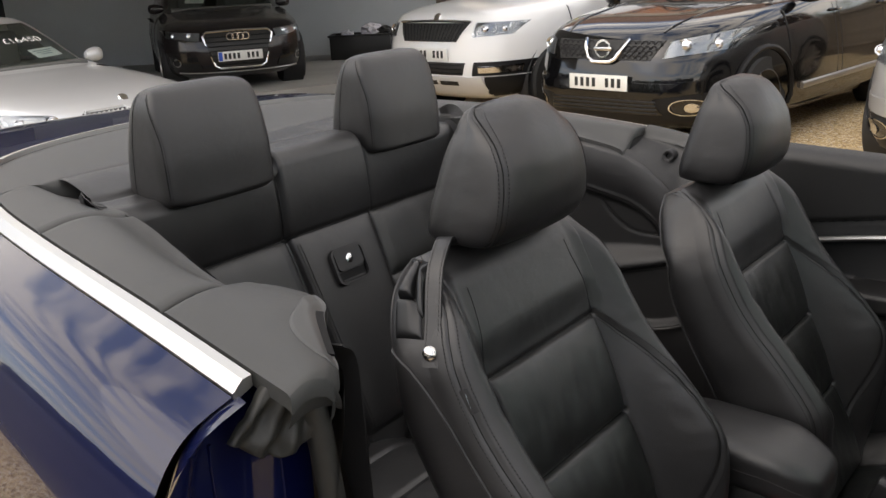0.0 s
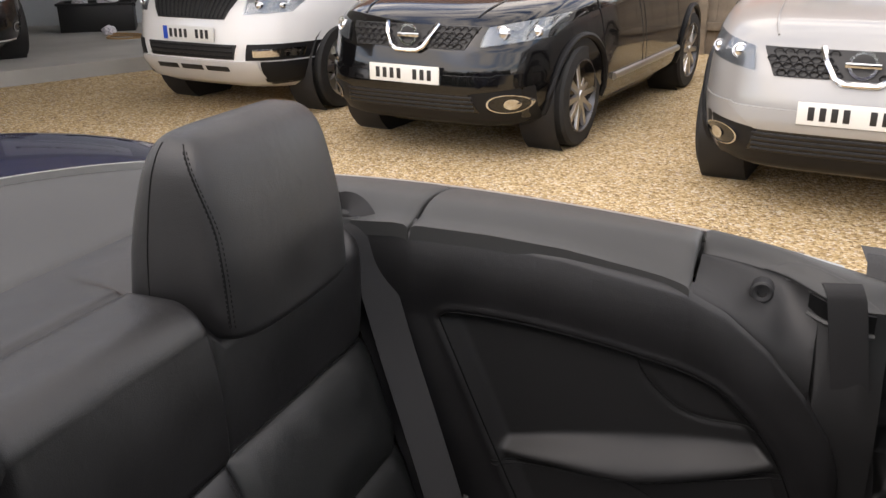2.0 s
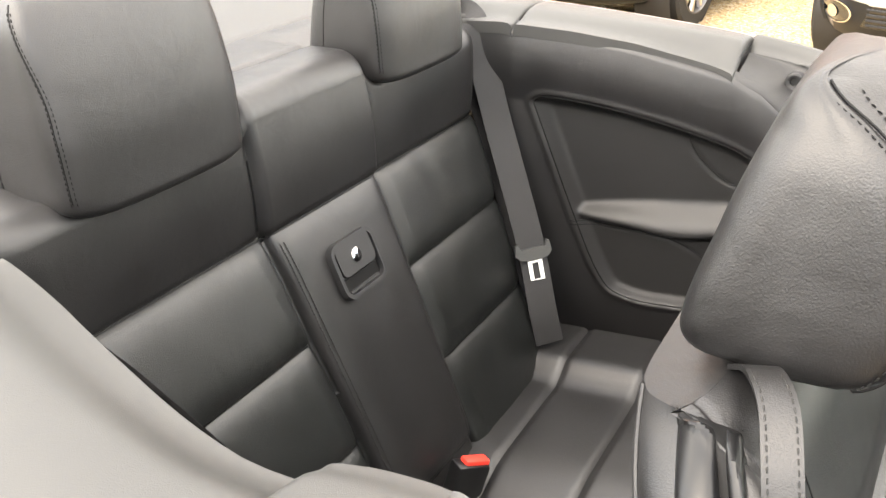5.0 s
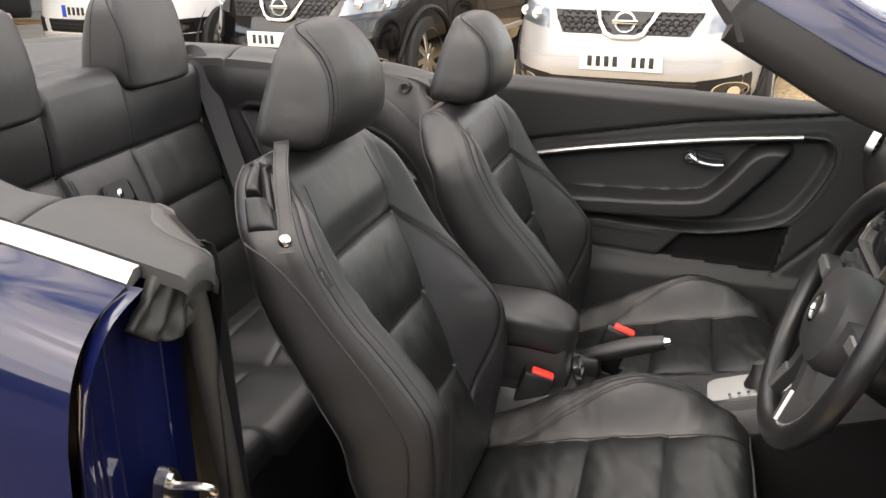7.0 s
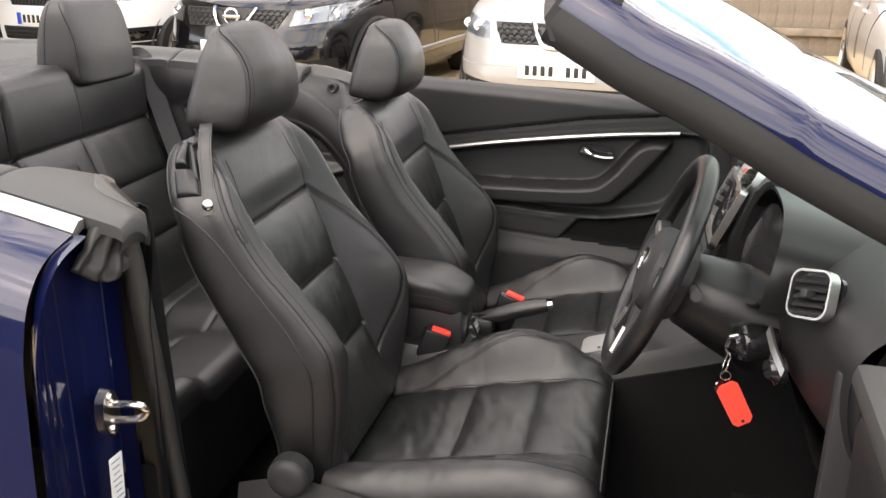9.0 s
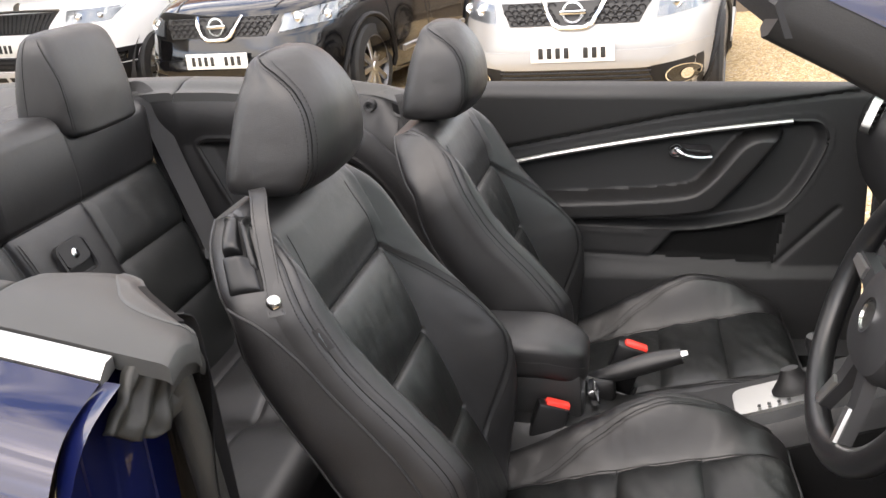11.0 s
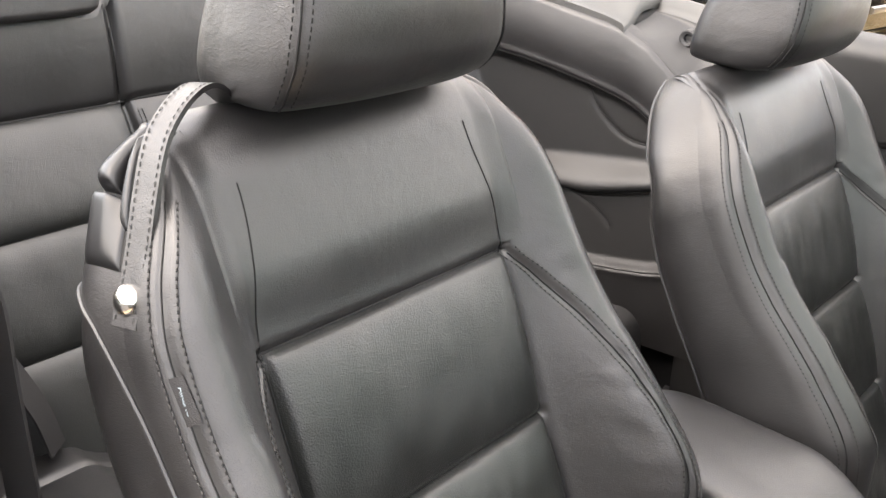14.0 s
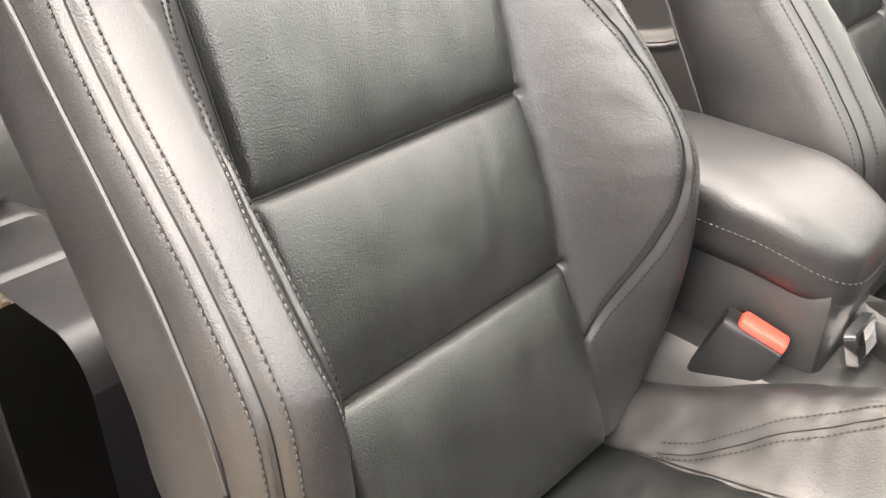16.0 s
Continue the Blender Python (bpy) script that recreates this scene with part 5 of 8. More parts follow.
split_parts(pts, zones, door, dict(door_net="carpet", door_armrest="soft", door_insert="matt", upper_door_trim="soft", lower_door_trim="matt"))
part("door_shoulder", grid(lambda x, q: (x, 0.68 + 0.13 * q, lerp_table(x, *DOOR_TOP) - 0.006 - 0.02 * q), list(np.linspace(0.566, 1.6, 20)), [0, 0.5, 1]), "rubber", door)
strip_line = smooth_line([(0.74, 0.800), (0.90, 0.828), (1.098, 0.855), (1.26, 0.873), (1.428, 0.886)], 8)
part("door_chrome_strip", tube([(x, 0.672 - 0.008, z) for x, z in strip_line], 0.0065, 8, flat=1.0), "satin", door, "slim satin metal strip")
part("well_edge", tube([(x, 0.672 + 0.001, z) for x, z in smooth_line([(1.43, 0.886), (1.492, 0.876), (1.502, 0.812), (1.422, 0.677), (1.296, 0.636), (1.164, 0.623), (0.903, 0.640), (0.75, 0.648)], 6)], 0.004, 6), "soft", door)
lever_bezel = part("door_handle", moved(prism(round_rect(0.10, 0.034, 0.014), 0, 0.006), Matrix.Translation((1.205, 0.694, 0.815)) @ pose(0, 0, 0, 90, 3, 0)), "gloss", door, "chrome door pull in a dark bezel")
part("pull", tube(spline([(1.168, 0.688, 0.815), (1.175, 0.672, 0.824), (1.195, 0.664, 0.812), (1.225, 0.664, 0.806), (1.252, 0.668, 0.806)], 6), 0.006, 8, flat=0.8, radii=None), "chrome", lever_bezel)
part("pull_eye", lathe([(0, 0.008), (0.012, 0.006), (0.016, 0.0), (0.016, -0.004)], 20, Matrix.Translation((1.172, 0.684, 0.817)) @ pose(0, 0, 0, 90, 0, 0)), "chrome", lever_bezel)

# ---- near door pillar: jamb, seal, striker ----
outer = [shell_smooth(2, q) for q in np.linspace(0, 6, 50)]


def jamb(k, q):
    x, y, z = outer[k]
    yi = -0.615
    zi = z - 0.03
    step = 0.012 * math.exp(-(q / 0.03) ** 2) * -1 + 0.024 * smooth01(q, 0.03, 0.12) + 0.012 * smooth01(q, 0.22, 0.30) - 0.018 * smooth01(q, 0.62, 0.8)
    return Vector((x + 0.012 - step, y + (yi - y) * q, z + (zi - z) * q))


jamb_ob = part("door_jamb", grid(jamb, list(range(len(outer))), list(np.linspace(0, 1, 34))), "blue", car, "dark blue painted door jamb")
seal_path = spline([(0.572, -0.645, 0.945), (0.574, -0.636, 0.912), (0.578, -0.626, 0.79), (0.583, -0.616, 0.66), (0.590, -0.606, 0.50), (0.60, -0.598, 0.40), (0.64, -0.60, 0.345)], 8)
part("door_seal", tube(seal_path, 0.020, 12, flat=0.8), "seal", car, "dusty black rubber door seal")
part("sill_seal", tube([(0.64, -0.60, 0.345), (0.9, -0.61, 0.335), (1.3, -0.61, 0.335), (1.58, -0.60, 0.36)], 0.014, 8), "rubber", car)
def gaiter_pt(a, b):
    """A rubber apron gathered under the strip's end: a runs inwards, b downwards."""
    top = Vector((0.548, -0.690, 0.978)).lerp(Vector((0.576, -0.634, 0.960)), a)
    low = Vector((0.536, -0.742, 0.925)).lerp(Vector((0.566, -0.640, 0.905)), a)
    p = top.lerp(low, b) - Vector((0, 0, 0.026 * math.sin(math.pi * a) * b))
    fold = math.sin(2 * math.pi * (3.2 * a + 0.35 * b)) * 0.5 + noise.noise((a * 5, b * 3.0, 2.0))
    return p + Vector((0.016 + 0.011 * fold * (0.35 + 0.65 * b), -0.004 * fold, 0.004 * noise.noise((a * 9, b * 5, 7.0))))


part("seal_gaiter", thick(grid(gaiter_pt, list(np.linspace(0, 1, 40)), list(np.linspace(0, 1, 24))), -0.012, (1, 0, 0)), "seal", car, "crumpled rubber corner gaiter", angle=180)
for _y, _bulge in ((-0.775, 0.0035), (-0.745, 0.003), (-0.660, 0.0025)):
    _k = [jamb(k, (_y - outer[k].y) / (-0.615 - outer[k].y)) for k in range(14, 46) if outer[k].y < _y - 0.004]
    part("jamb_crease", tube([p + Vector((0.0005, 0, 0)) for p in _k], _bulge, 6), "blue", jamb_ob)
st = thing("door_striker", "polished steel door latch striker with two bolts", "latch")
sm = Matrix.Translation((0.552, -0.712, 0.672)) @ pose(0, 0, 0, 90, 0, 90)
plate = part("plate", moved(prism([(0.022 * math.cos(a) * (0.7 if abs(math.sin(a)) > 0.8 else 1), 0.042 * math.sin(a)) for a in [2 * math.pi * k / 28 for k in range(28)]], -0.01, 0.006), sm), "steel", st)
part("loop", tube(spline([(0.556, -0.712, 0.688), (0.60, -0.706, 0.690), (0.612, -0.700, 0.678), (0.60, -0.704, 0.664), (0.556, -0.712, 0.660)], 6), 0.006, 8), "steel", st)
for dz in (-0.028, 0.028):
    part("bolt", lathe([(0, 0.004), (0.007, 0.003), (0.009, 0), (0.009, -0.003)], 16, Matrix.Translation((0.560, -0.712, 0.672 + dz)) @ pose(0, 0, 0, 0, 90, 0)), "steel", st)
sticker = single("sticker", moved(prism(round_rect(0.034, 0.085, 0.003), 0, 0.0008), Matrix.Translation((0.553, -0.715, 0.552)) @ pose(0, 0, 0, 90, 4, 90)), "white_paper", "white information label stuck on the blue jamb", "label")
for k in range(7):
    part("print_line", moved(prism(round_rect(0.024 - 0.004 * (k % 3), 0.0022, 0.0004), 0, 0.0003), Matrix.Translation((0.5542, -0.715, 0.585 - 0.011 * k)) @ pose(0, 0, 0, 90, 4, 90)), "ink", sticker)

# ---- floor, sills, tunnel ----
part("cabin_floor", box((2.2, 1.40, 0.03), (0.9, 0, 0.155), 0.005), "carpet", car, "black carpeted floor")
for side in (-1, 1):
    part("sill", rings([[Vector((x, side * y, z)) for y, z in ((0.58, 0.20), (0.58, 0.33), (0.62, 0.345), (0.78, 0.335), (0.86, 0.30), (0.87, 0.20))] for x in (0.5, 0.8, 1.2, 1.66)]), "blue" if side < 0 else "matt", car, angle=30)
part("sill_plate", box((0.9, 0.10, 0.006), (1.1, -0.68, 0.347), 0.002), "matt", car, "black ribbed sill plate")
part("rear_bulkhead", box((0.03, 1.2, 0.80), (-0.27, 0, 0.63), 0.005), "carpet", car)
part("footwell_floor", box((0.44, 1.34, 0.02), (1.80, 0, 0.272), 0.004), "carpet", car)
part("footwell_wall", box((0.03, 1.3, 0.65), (2.0, 0, 0.52), 0.005), "carpet", car)
for side in (-1, 1):
    part("kick_panel", box((0.46, 0.02, 0.66), (1.84, side * 0.66, 0.53), 0.005), "matt", car)

# ---- centre console ----
console = thing("centre_console", "black centre console with leather armrest and aluminium selector plate", "console")
cons = rings([[Vector((x, s * y, z)) for s, y, z in ((-1, 0.095, 0.21), (-1, 0.090, zt - 0.02), (-1, 0.075, zt), (1, 0.075, zt), (1, 0.090, zt - 0.02), (1, 0.095, 0.21))] for x, zt in ((0.55, 0.50), (0.80, 0.535), (0.98, 0.525), (1.05, 0.505), (1.18, 0.515), (1.30, 0.548), (1.45, 0.60), (1.60, 0.66))])
part("tunnel", cons, "soft", console, angle=50)
part("tunnel_carpet", rings([[Vector((x, s * y, z)) for s, y, z in ((-1, 0.100, 0.17), (-1, 0.097, zt), (1, 0.097, zt), (1, 0.100, 0.17))] for x, zt in ((0.55, 0.44), (1.05, 0.455), (1.18, 0.475), (1.30, 0.505), (1.60, 0.60), (1.95, 0.60))]), "carpet", console, "black carpet along the tunnel", angle=30)


def lid(a, h):
    c, s = math.cos(a), math.sin(a)
    k = max(1 - abs(h) ** 5, 0) ** (1 / 4)
    x = 0.855 + 0.135 * k * abs(c) ** 0.42 * (1 if c > 0 else -1)
    nose_in = smooth01(x, 0.90, 1.0)
    y = 0.022 + (0.076 - 0.012 * nose_in) * k * abs(s) ** 0.40 * (1 if s > 0 else -1)
    return Vector((x, y, 0.640 + 0.040 * h - 0.022 * nose_in - 0.03 * (x - 0.855)))


ring = [2 * math.pi * k / 64 for k in range(64)]
lid_ob = part("armrest_lid", rings([[lid(a, h) for a in ring] for h in [-math.cos(math.pi * k / 20) for k in range(1, 20)]]), "leather", console, "padded leather armrest lid")
part("stitching", stitches([lid(a, 0.05) + Vector((math.cos(a), math.sin(a), 0)) * 0.0008 for a in np.linspace(-2.2, 2.2, 120)], lambda p: p - Vector((0.855, 0.022, 0.64)), 0.0034, 0.0022, 0.0007), "thread", lid_ob, smooth=False)
part("bin", box((0.23, 0.124, 0.13), (0.865, 0.022, 0.545), 0.014), "soft", console)
part("latch_bezel", frame_ring(0.05, 0.034, 0.006, 0.005, 0, 0.01, Matrix.Translation((0.992, 0.012, 0.545)) @ pose(0, 0, 0, 0, 70, 0) @ pose(0, 0, 0, 0, 0, 90)), "chrome", console, "chrome latch frame")
gate = part("selector_plate", moved(prism(round_rect(0.15, 0.085, 0.02), 0, 0.006), Matrix.Translation((1.315, 0.005, 0.553)) @ pose(0, 0, 0, 0, -18, 0)), "satin", console, "brushed aluminium gear selector plate", angle=30)
part("selector_gaiter", moved(rings([[(k * 0.05 * math.cos(a), k * 0.030 * math.sin(a), h) for a in ring] for k, h in ((0.8, 0), (0.8, 0.008), (0.6, 0.02), (0.45, 0.03), (0.3, 0.045))]), Matrix.Translation((1.345, 0.005, 0.566)) @ pose(0, 0, 0, 0, -18, 0)), "leather", gate)
part("selector_knob", moved(lathe([(0, 0.03), (0.016, 0.027), (0.020, 0.015), (0.016, -0.01), (0.009, -0.04)], 24), Matrix.Translation((1.375, 0.005, 0.645)) @ pose(0, 0, 0, 0, -8, 0)), "leather", gate, "leather gear knob")
for k in range(4):
    part("gear_mark", moved(prism(round_rect(0.006, 0.008, 0.001), 0, 0.0006), Matrix.Translation((1.28 + 0.016 * k, -0.028, 0.5575 + 0.0052 * k - 0.006)) @ pose(0, 0, 0, 0, -18, 0)), "black_ink", gate)
brake = thing("handbrake_lever", "black leather handbrake lever with a chrome button", "handbrake")
part("grip", tube(spline([(0.985, 0.062, 0.545), (1.04, 0.062, 0.562), (1.10, 0.063, 0.583), (1.155, 0.064, 0.598)], 6), 0.015, 14, radii=[0.011 + 0.006 * math.sin(math.pi * min(k / 18, 1)) + 0.004 * k / 18 for k in range(19)]), "leather", brake)
part("button", lathe([(0, 0.010), (0.007, 0.009), (0.009, 0.0), (0.009, -0.01)], 16, Matrix.Translation((1.158, 0.064, 0.599)) @ pose(0, 0, 0, 0, 72, 0)), "chrome", brake)
part("boot_cover", box((0.10, 0.045, 0.05), (0.985, 0.062, 0.53), 0.012), "leather", brake)


def buckle(at, turn, where):
    root = thing("seat_belt_buckle", "black seat belt buckle with a red release button " + where, "belt buckle", "belt buckles", at, turn)
    part("body", moved(box((0.058, 0.030, 0.100), (-0.006, 0, -0.046), 0.006), pose(0, 0, 0, 0, 20, 0)), "satin_black", root)
    part("release", moved(box((0.044, 0.020, 0.014), (0, 0, 0.004), 0.004), pose(0, 0, 0, 0, 20, 0)), "red", root, "red release button")
    part("stalk", tube([(0, 0, -0.08), (-0.03, 0.0, -0.17), (-0.05, 0, -0.26)], 0.010, 8, flat=0.5), "matt", root)
    return root


buckle((0.935, -0.064, 0.560), 12, "beside the console")
buckle((1.072, 0.105, 0.590), 0, "beside the console")
buckle((0.165, 0.035, 0.505), 60, "on the bench")

# ---- dashboard ----
dash = thing("dashboard", "dark soft-touch dashboard with silver-rimmed air vents", "dashboard")
DASH = [(2.0, 0.975), (1.85, 0.99), (1.72, 0.99), (1.64, 0.975), (1.588, 0.948), (1.562, 0.91), (1.553, 0.86), (1.56, 0.79), (1.59, 0.72), (1.66, 0.66), (1.78, 0.62)]
prof = [(v.x, v.z) for v in spline([(x, 0, z) for x, z in DASH], 6)]


def dash_pt(k, y):
    x, z = prof[k]
    bow = (0.13 if y < 0 else 0.03) * (abs(y) / 0.68) ** 3
    centre = 0.03 * math.exp(-(y / 0.14) ** 4) * smooth01(z, 0.95, 0.7)
    return Vector((x + 0.5 * bow - centre, y, z - 0.25 * bow * smooth01(z, 0.8, 1.0)))


part("dash_skin", grid(dash_pt, list(range(len(prof))), list(np.linspace(-0.69, 0.69, 100))), "soft", dash, angle=180)
part("cowl", box((0.30, 1.30, 0.03), (2.02, 0, 0.965), 0.006), "matt", dash)
hood = part("instrument_hood", thick(grid(lambda a, x: (x + 0.03 * math.sin(a), -0.345 + (0.165 - 0.06 * (x - 1.55)) * abs(math.cos(a)) ** 0.7 * (1 if math.cos(a) > 0 else -1), 0.875 + (0.125 - 0.2 * (x - 1.55)) * math.sin(a) ** 0.8), list(np.linspace(0, math.pi, 41)), list(np.linspace(1.525, 1.72, 8))), -0.006, (0, 0, 1)), "satin_black", dash, "curved instrument hood", angle=60)
part("instrument_face", moved(prism([(0.075 * math.sin(a), 0.150 * math.cos(a)) for a in [2 * math.pi * k / 40 for k in range(40)]], 0, 0.006), Matrix.Translation((1.545, -0.345, 0.905)) @ pose(0, 0, 0, 0, -72, 0)), "gloss", hood, "dark instrument face")
part("console_face", moved(prism([(1.60, 0.978), (1.562, 0.965), (1.545, 0.945), (1.512, 0.85), (1.505, 0.72), (1.55, 0.62), (1.8, 0.62), (1.8, 0.98)], -0.118, 0.118), Matrix(((1, 0, 0, 0), (0, 0, -1, 0), (0, 1, 0, 0), (0, 0, 0, 1)))), "soft", dash, "sloping centre stack", angle=40)
part("dash_end", moved(prism([(0.16 * math.cos(a) * (1.0 if math.cos(a) > 0 else 0.8), 0.20 * math.sin(a)) for a in [2 * math.pi * k / 40 for k in range(40)]], -0.02, 0.012), Matrix.Translation((1.77, -0.675, 0.78)) @ pose(0, 0, 0, 90, 0, 0)), "matt", dash, "rounded black dashboard end cap")


def vent(at, normal, w, h, slats):
    z = Vector(normal).normalized()
    x = Vector((0, 0, 1)).cross(z).normalized()
    m = Matrix.Translation(at) @ Matrix((tuple(x), tuple(z.cross(x)), tuple(z))).transposed().to_4x4() @ pose(0, 0, 0, 0, 0, 16)
    ob = part("air_vent", frame_ring(w, h, 0.018, 0.0032, -0.012, 0.006, m), "satin", dash, "silver-rimmed air vent")
    part("vent_back", prism(round_rect(w - 0.008, h - 0.008, 0.014), -0.03, -0.022, m), "gloss", ob)
    for k in range(slats):
        part("slat", moved(box((w - 0.016, 0.004, 0.022)), m @ pose(0, (k - (slats - 1) / 2) * (h - 0.014) / slats, -0.006, 28, 0, 0)), "matt", ob)
    part("vent_tab", moved(box((0.012, 0.012, 0.02), (0, 0, 0), 0.002), m @ pose(0, 0, 0.006)), "matt", ob)


vent((1.582, -0.565, 0.925), (-0.78, -0.52, 0.34), 0.070, 0.070, 5)
vent((1.540, -0.062, 0.952), (-0.86, -0.10, 0.50), 0.070, 0.052, 3)
vent((1.540, 0.062, 0.952), (-0.86, 0.10, 0.50), 0.070, 0.052, 3)
vent((1.57, 0.57, 0.915), (-0.85, 0.4, 0.30), 0.098, 0.080, 5)
stack_m = Matrix.Translation((1.512, 0.0, 0.880)) @ Matrix((tuple((0, -1, 0)), tuple((0.39, 0, 0.92)), tuple((-0.92, 0, 0.39)))).transposed().to_4x4()
radio = part("radio", moved(box((0.185, 0.11, 0.02), (0, 0.0, 0), 0.006), stack_m), "gloss", dash, "black radio with silver surround")
part("radio_rim", frame_ring(0.20, 0.125, 0.01, 0.008, 0, 0.014, stack_m), "satin", radio)
for k in range(6):
    part("radio_key", moved(box((0.022, 0.010, 0.006), ((k % 2 - 0.5) * 0.15, 0.03 - 0.025 * (k // 2), 0.012), 0.002), stack_m), "matt", radio)
heater = part("heater_controls", moved(box((0.185, 0.05, 0.02), (0, -0.095, 0.004), 0.006), stack_m), "matt", dash)
for k in (-1, 0, 1):
    part("heater_knob", lathe([(0, 0.016), (0.016, 0.015), (0.019, 0.0), (0.019, -0.004)], 24, stack_m @ pose(k * 0.06, -0.095, 0.016)), "matt", heater)
part("hazard_switch", moved(box((0.024, 0.014, 0.006), (0, 0.078, 0.004), 0.002), stack_m), "red", dash, "red hazard switch")
part("light_switch", lathe([(0, 0.02), (0.014, 0.02), (0.017, 0.014), (0.024, 0.01), (0.026, 0.0)], 28, Matrix.Translation((1.568, -0.50, 0.775)) @ pose(0, 0, 0, 0, -90, 20)), "gloss", dash)
part("side_trim_strip", band(spline([(1.545, -0.50, 0.838), (1.552, -0.53, 0.818), (1.564, -0.56, 0.797)], 6), 0.012, [(0.3, 0.2, 0.9)] * 13, 0.003), "satin", dash, "short satin metal trim strip")
part("knee_panel", grid(lambda y, q: (1.60 + 0.10 * q, y, 0.72 - 0.16 * q), [-0.66, -0.4, -0.1], [0, 0.5, 1]), "matt", dash)

# ---- steering wheel ----
wheel = thing("steering_wheel", "black leather three-spoke steering wheel with satin spoke inserts", "steering wheel")
WC = Vector((1.378, -0.345, 0.868))
WN = Vector((-0.935, 0, 0.354)).normalized()
WU = Vector((0.354, 0, 0.935)).normalized()
WR = Vector((0, -1, 0))
wm = Matrix.Translation(WC) @ Matrix((tuple(WR), tuple(WU), tuple(WN))).transposed().to_4x4()
rim = part("rim", tube([wm @ Vector((0.182 * math.cos(a), 0.182 * math.sin(a), 0)) for a in [2 * math.pi * k / 72 for k in range(72)]], 0.0190, 16, closed=True, flat=0.88, up=tuple(WN)), "wheel_leather", wheel, "leather-wrapped rim")
part("rim_seam", joined(*[tube([wm @ Vector(((0.182 + 0.0172 * math.cos(b)) * math.cos(a), (0.182 + 0.0172 * math.cos(b)) * math.sin(a), 0.0145 * math.sin(b))) for b in [2 * math.pi * k / 16 for k in range(16)]], 0.001, 5, closed=True) for a in (0.55, math.pi - 0.55, -0.9, math.pi + 0.9)]), "thread", rim)
hub = part("hub", moved(rings([[(x * k, y * k - 0.005, h) for x, y in [(0.085 * abs(math.cos(a)) ** 0.7 * (1 if math.cos(a) > 0 else -1), 0.068 * abs(math.sin(a)) ** 0.8 * (1 if math.sin(a) > 0 else -1)) for a in ring]] for k, h in ((0.9, -0.05), (1.0, -0.02), (1.0, 0.0), (0.9, 0.014), (0.6, 0.022), (0.05, 0.025))]), wm), "matt", wheel, "padded black airbag hub")
part("hub_badge", frame_ring(0.046, 0.046, 0.0228, 0.004, 0, 0.004, wm @ pose(0, 0.0, 0.0235)), "chrome", hub, "plain round chrome badge")
part("badge_disc", lathe([(0, 0.002), (0.018, 0.002), (0.0185, 0)], 28, wm @ pose(0, 0, 0.0235)), "steel", hub)
for a0, wd in ((0.12, 0.035), (math.pi - 0.12, 0.035), (-math.pi / 2 - 0.32, 0.03), (-math.pi / 2 + 0.32, 0.03)):
    d = Vector((math.cos(a0), math.sin(a0), 0))
    sp = part("spoke", rings([[wm @ (d * r + Vector((-d.y, d.x, 0)) * wd * k * e + Vector((0, 0, h + hh))) for e, hh in ((-0.5, -0.008), (0.5, -0.008), (0.4, 0.008), (-0.4, 0.008))] for r, k, h in ((0.06, 1.2, 0.0), (0.11, 1.0, -0.004), (0.178, 0.8, 0.0))]), "matt", wheel)
    part("spoke_insert", rings([[wm @ (d * r + Vector((-d.y, d.x, 0)) * wd * k * e + Vector((0, 0, h + hh))) for e, hh in ((-0.3, 0.006), (0.3, 0.006), (0.25, 0.011), (-0.25, 0.011))] for r, k, h in ((0.118, 0.9, -0.002), (0.165, 0.7, 0.001))]), "satin", sp)
column = part("column_shroud", rings([[WC - WN * d + WR * (w * math.cos(a)) + WU * (h * math.sin(a) - 0.015) for a in ring] for d, w, h in ((0.04, 0.055, 0.05), (0.06, 0.068, 0.062), (0.12, 0.075, 0.075), (0.21, 0.085, 0.09))]), "satin_black", wheel, "black steering column shroud")
part("stalk", tube(spline([WC - WN * 0.06 + WR * 0.05 + WU * 0.005, WC - WN * 0.055 + WR * 0.11 + WU * 0.02, WC - WN * 0.05 + WR * 0.15 + WU * 0.03], 6), 0.009, 10), "matt", column, "black wiper stalk")
part("column_stalk", tube(spline([WC - WN * 0.07 - WR * 0.05, WC - WN * 0.06 - WR * 0.12 + WU * 0.03], 6), 0.008, 10), "matt", column)
ign = Matrix.Translation((1.518, -0.432, 0.782)) @ pose(0, 0, 0, 0, -90, 24)
part("ignition_barrel", lathe([(0, 0.016), (0.012, 0.016), (0.015, 0.012), (0.028, 0.008), (0.032, 0.0), (0.030, -0.05)], 32, ign), "gloss", column, "glossy black ignition barrel")
keys = thing("key_ring", "steel key ring with a coral red tag hanging from the ignition", "keys", at=(0.030, 0, 0.044))
part("key_blade", tube([(1.487, -0.437, 0.752), (1.468, -0.445, 0.750), (1.464, -0.446, 0.735), (1.466, -0.446, 0.722)], 0.0045, 8), "steel", keys)
part("split_ring", tube([(1.467 + 0.004 * math.sin(a), -0.447 + 0.016 * math.cos(a), 0.706 + 0.016 * math.sin(a)) for a in [2 * math.pi * k / 28 for k in range(28)]], 0.0015, 6, closed=True, up=(1, 0, 0)), "steel", keys)
part("small_ring", tube([(1.468 + 0.008 * math.cos(a), -0.448, 0.684 + 0.008 * math.sin(a)) for a in [2 * math.pi * k / 20 for k in range(20)]], 0.0012, 6, closed=True, up=(0, 1, 0)), "steel", keys)
tag_m = Matrix.Translation((1.486, -0.452, 0.640)) @ pose(0, 0, 0, 90, -28, 12)
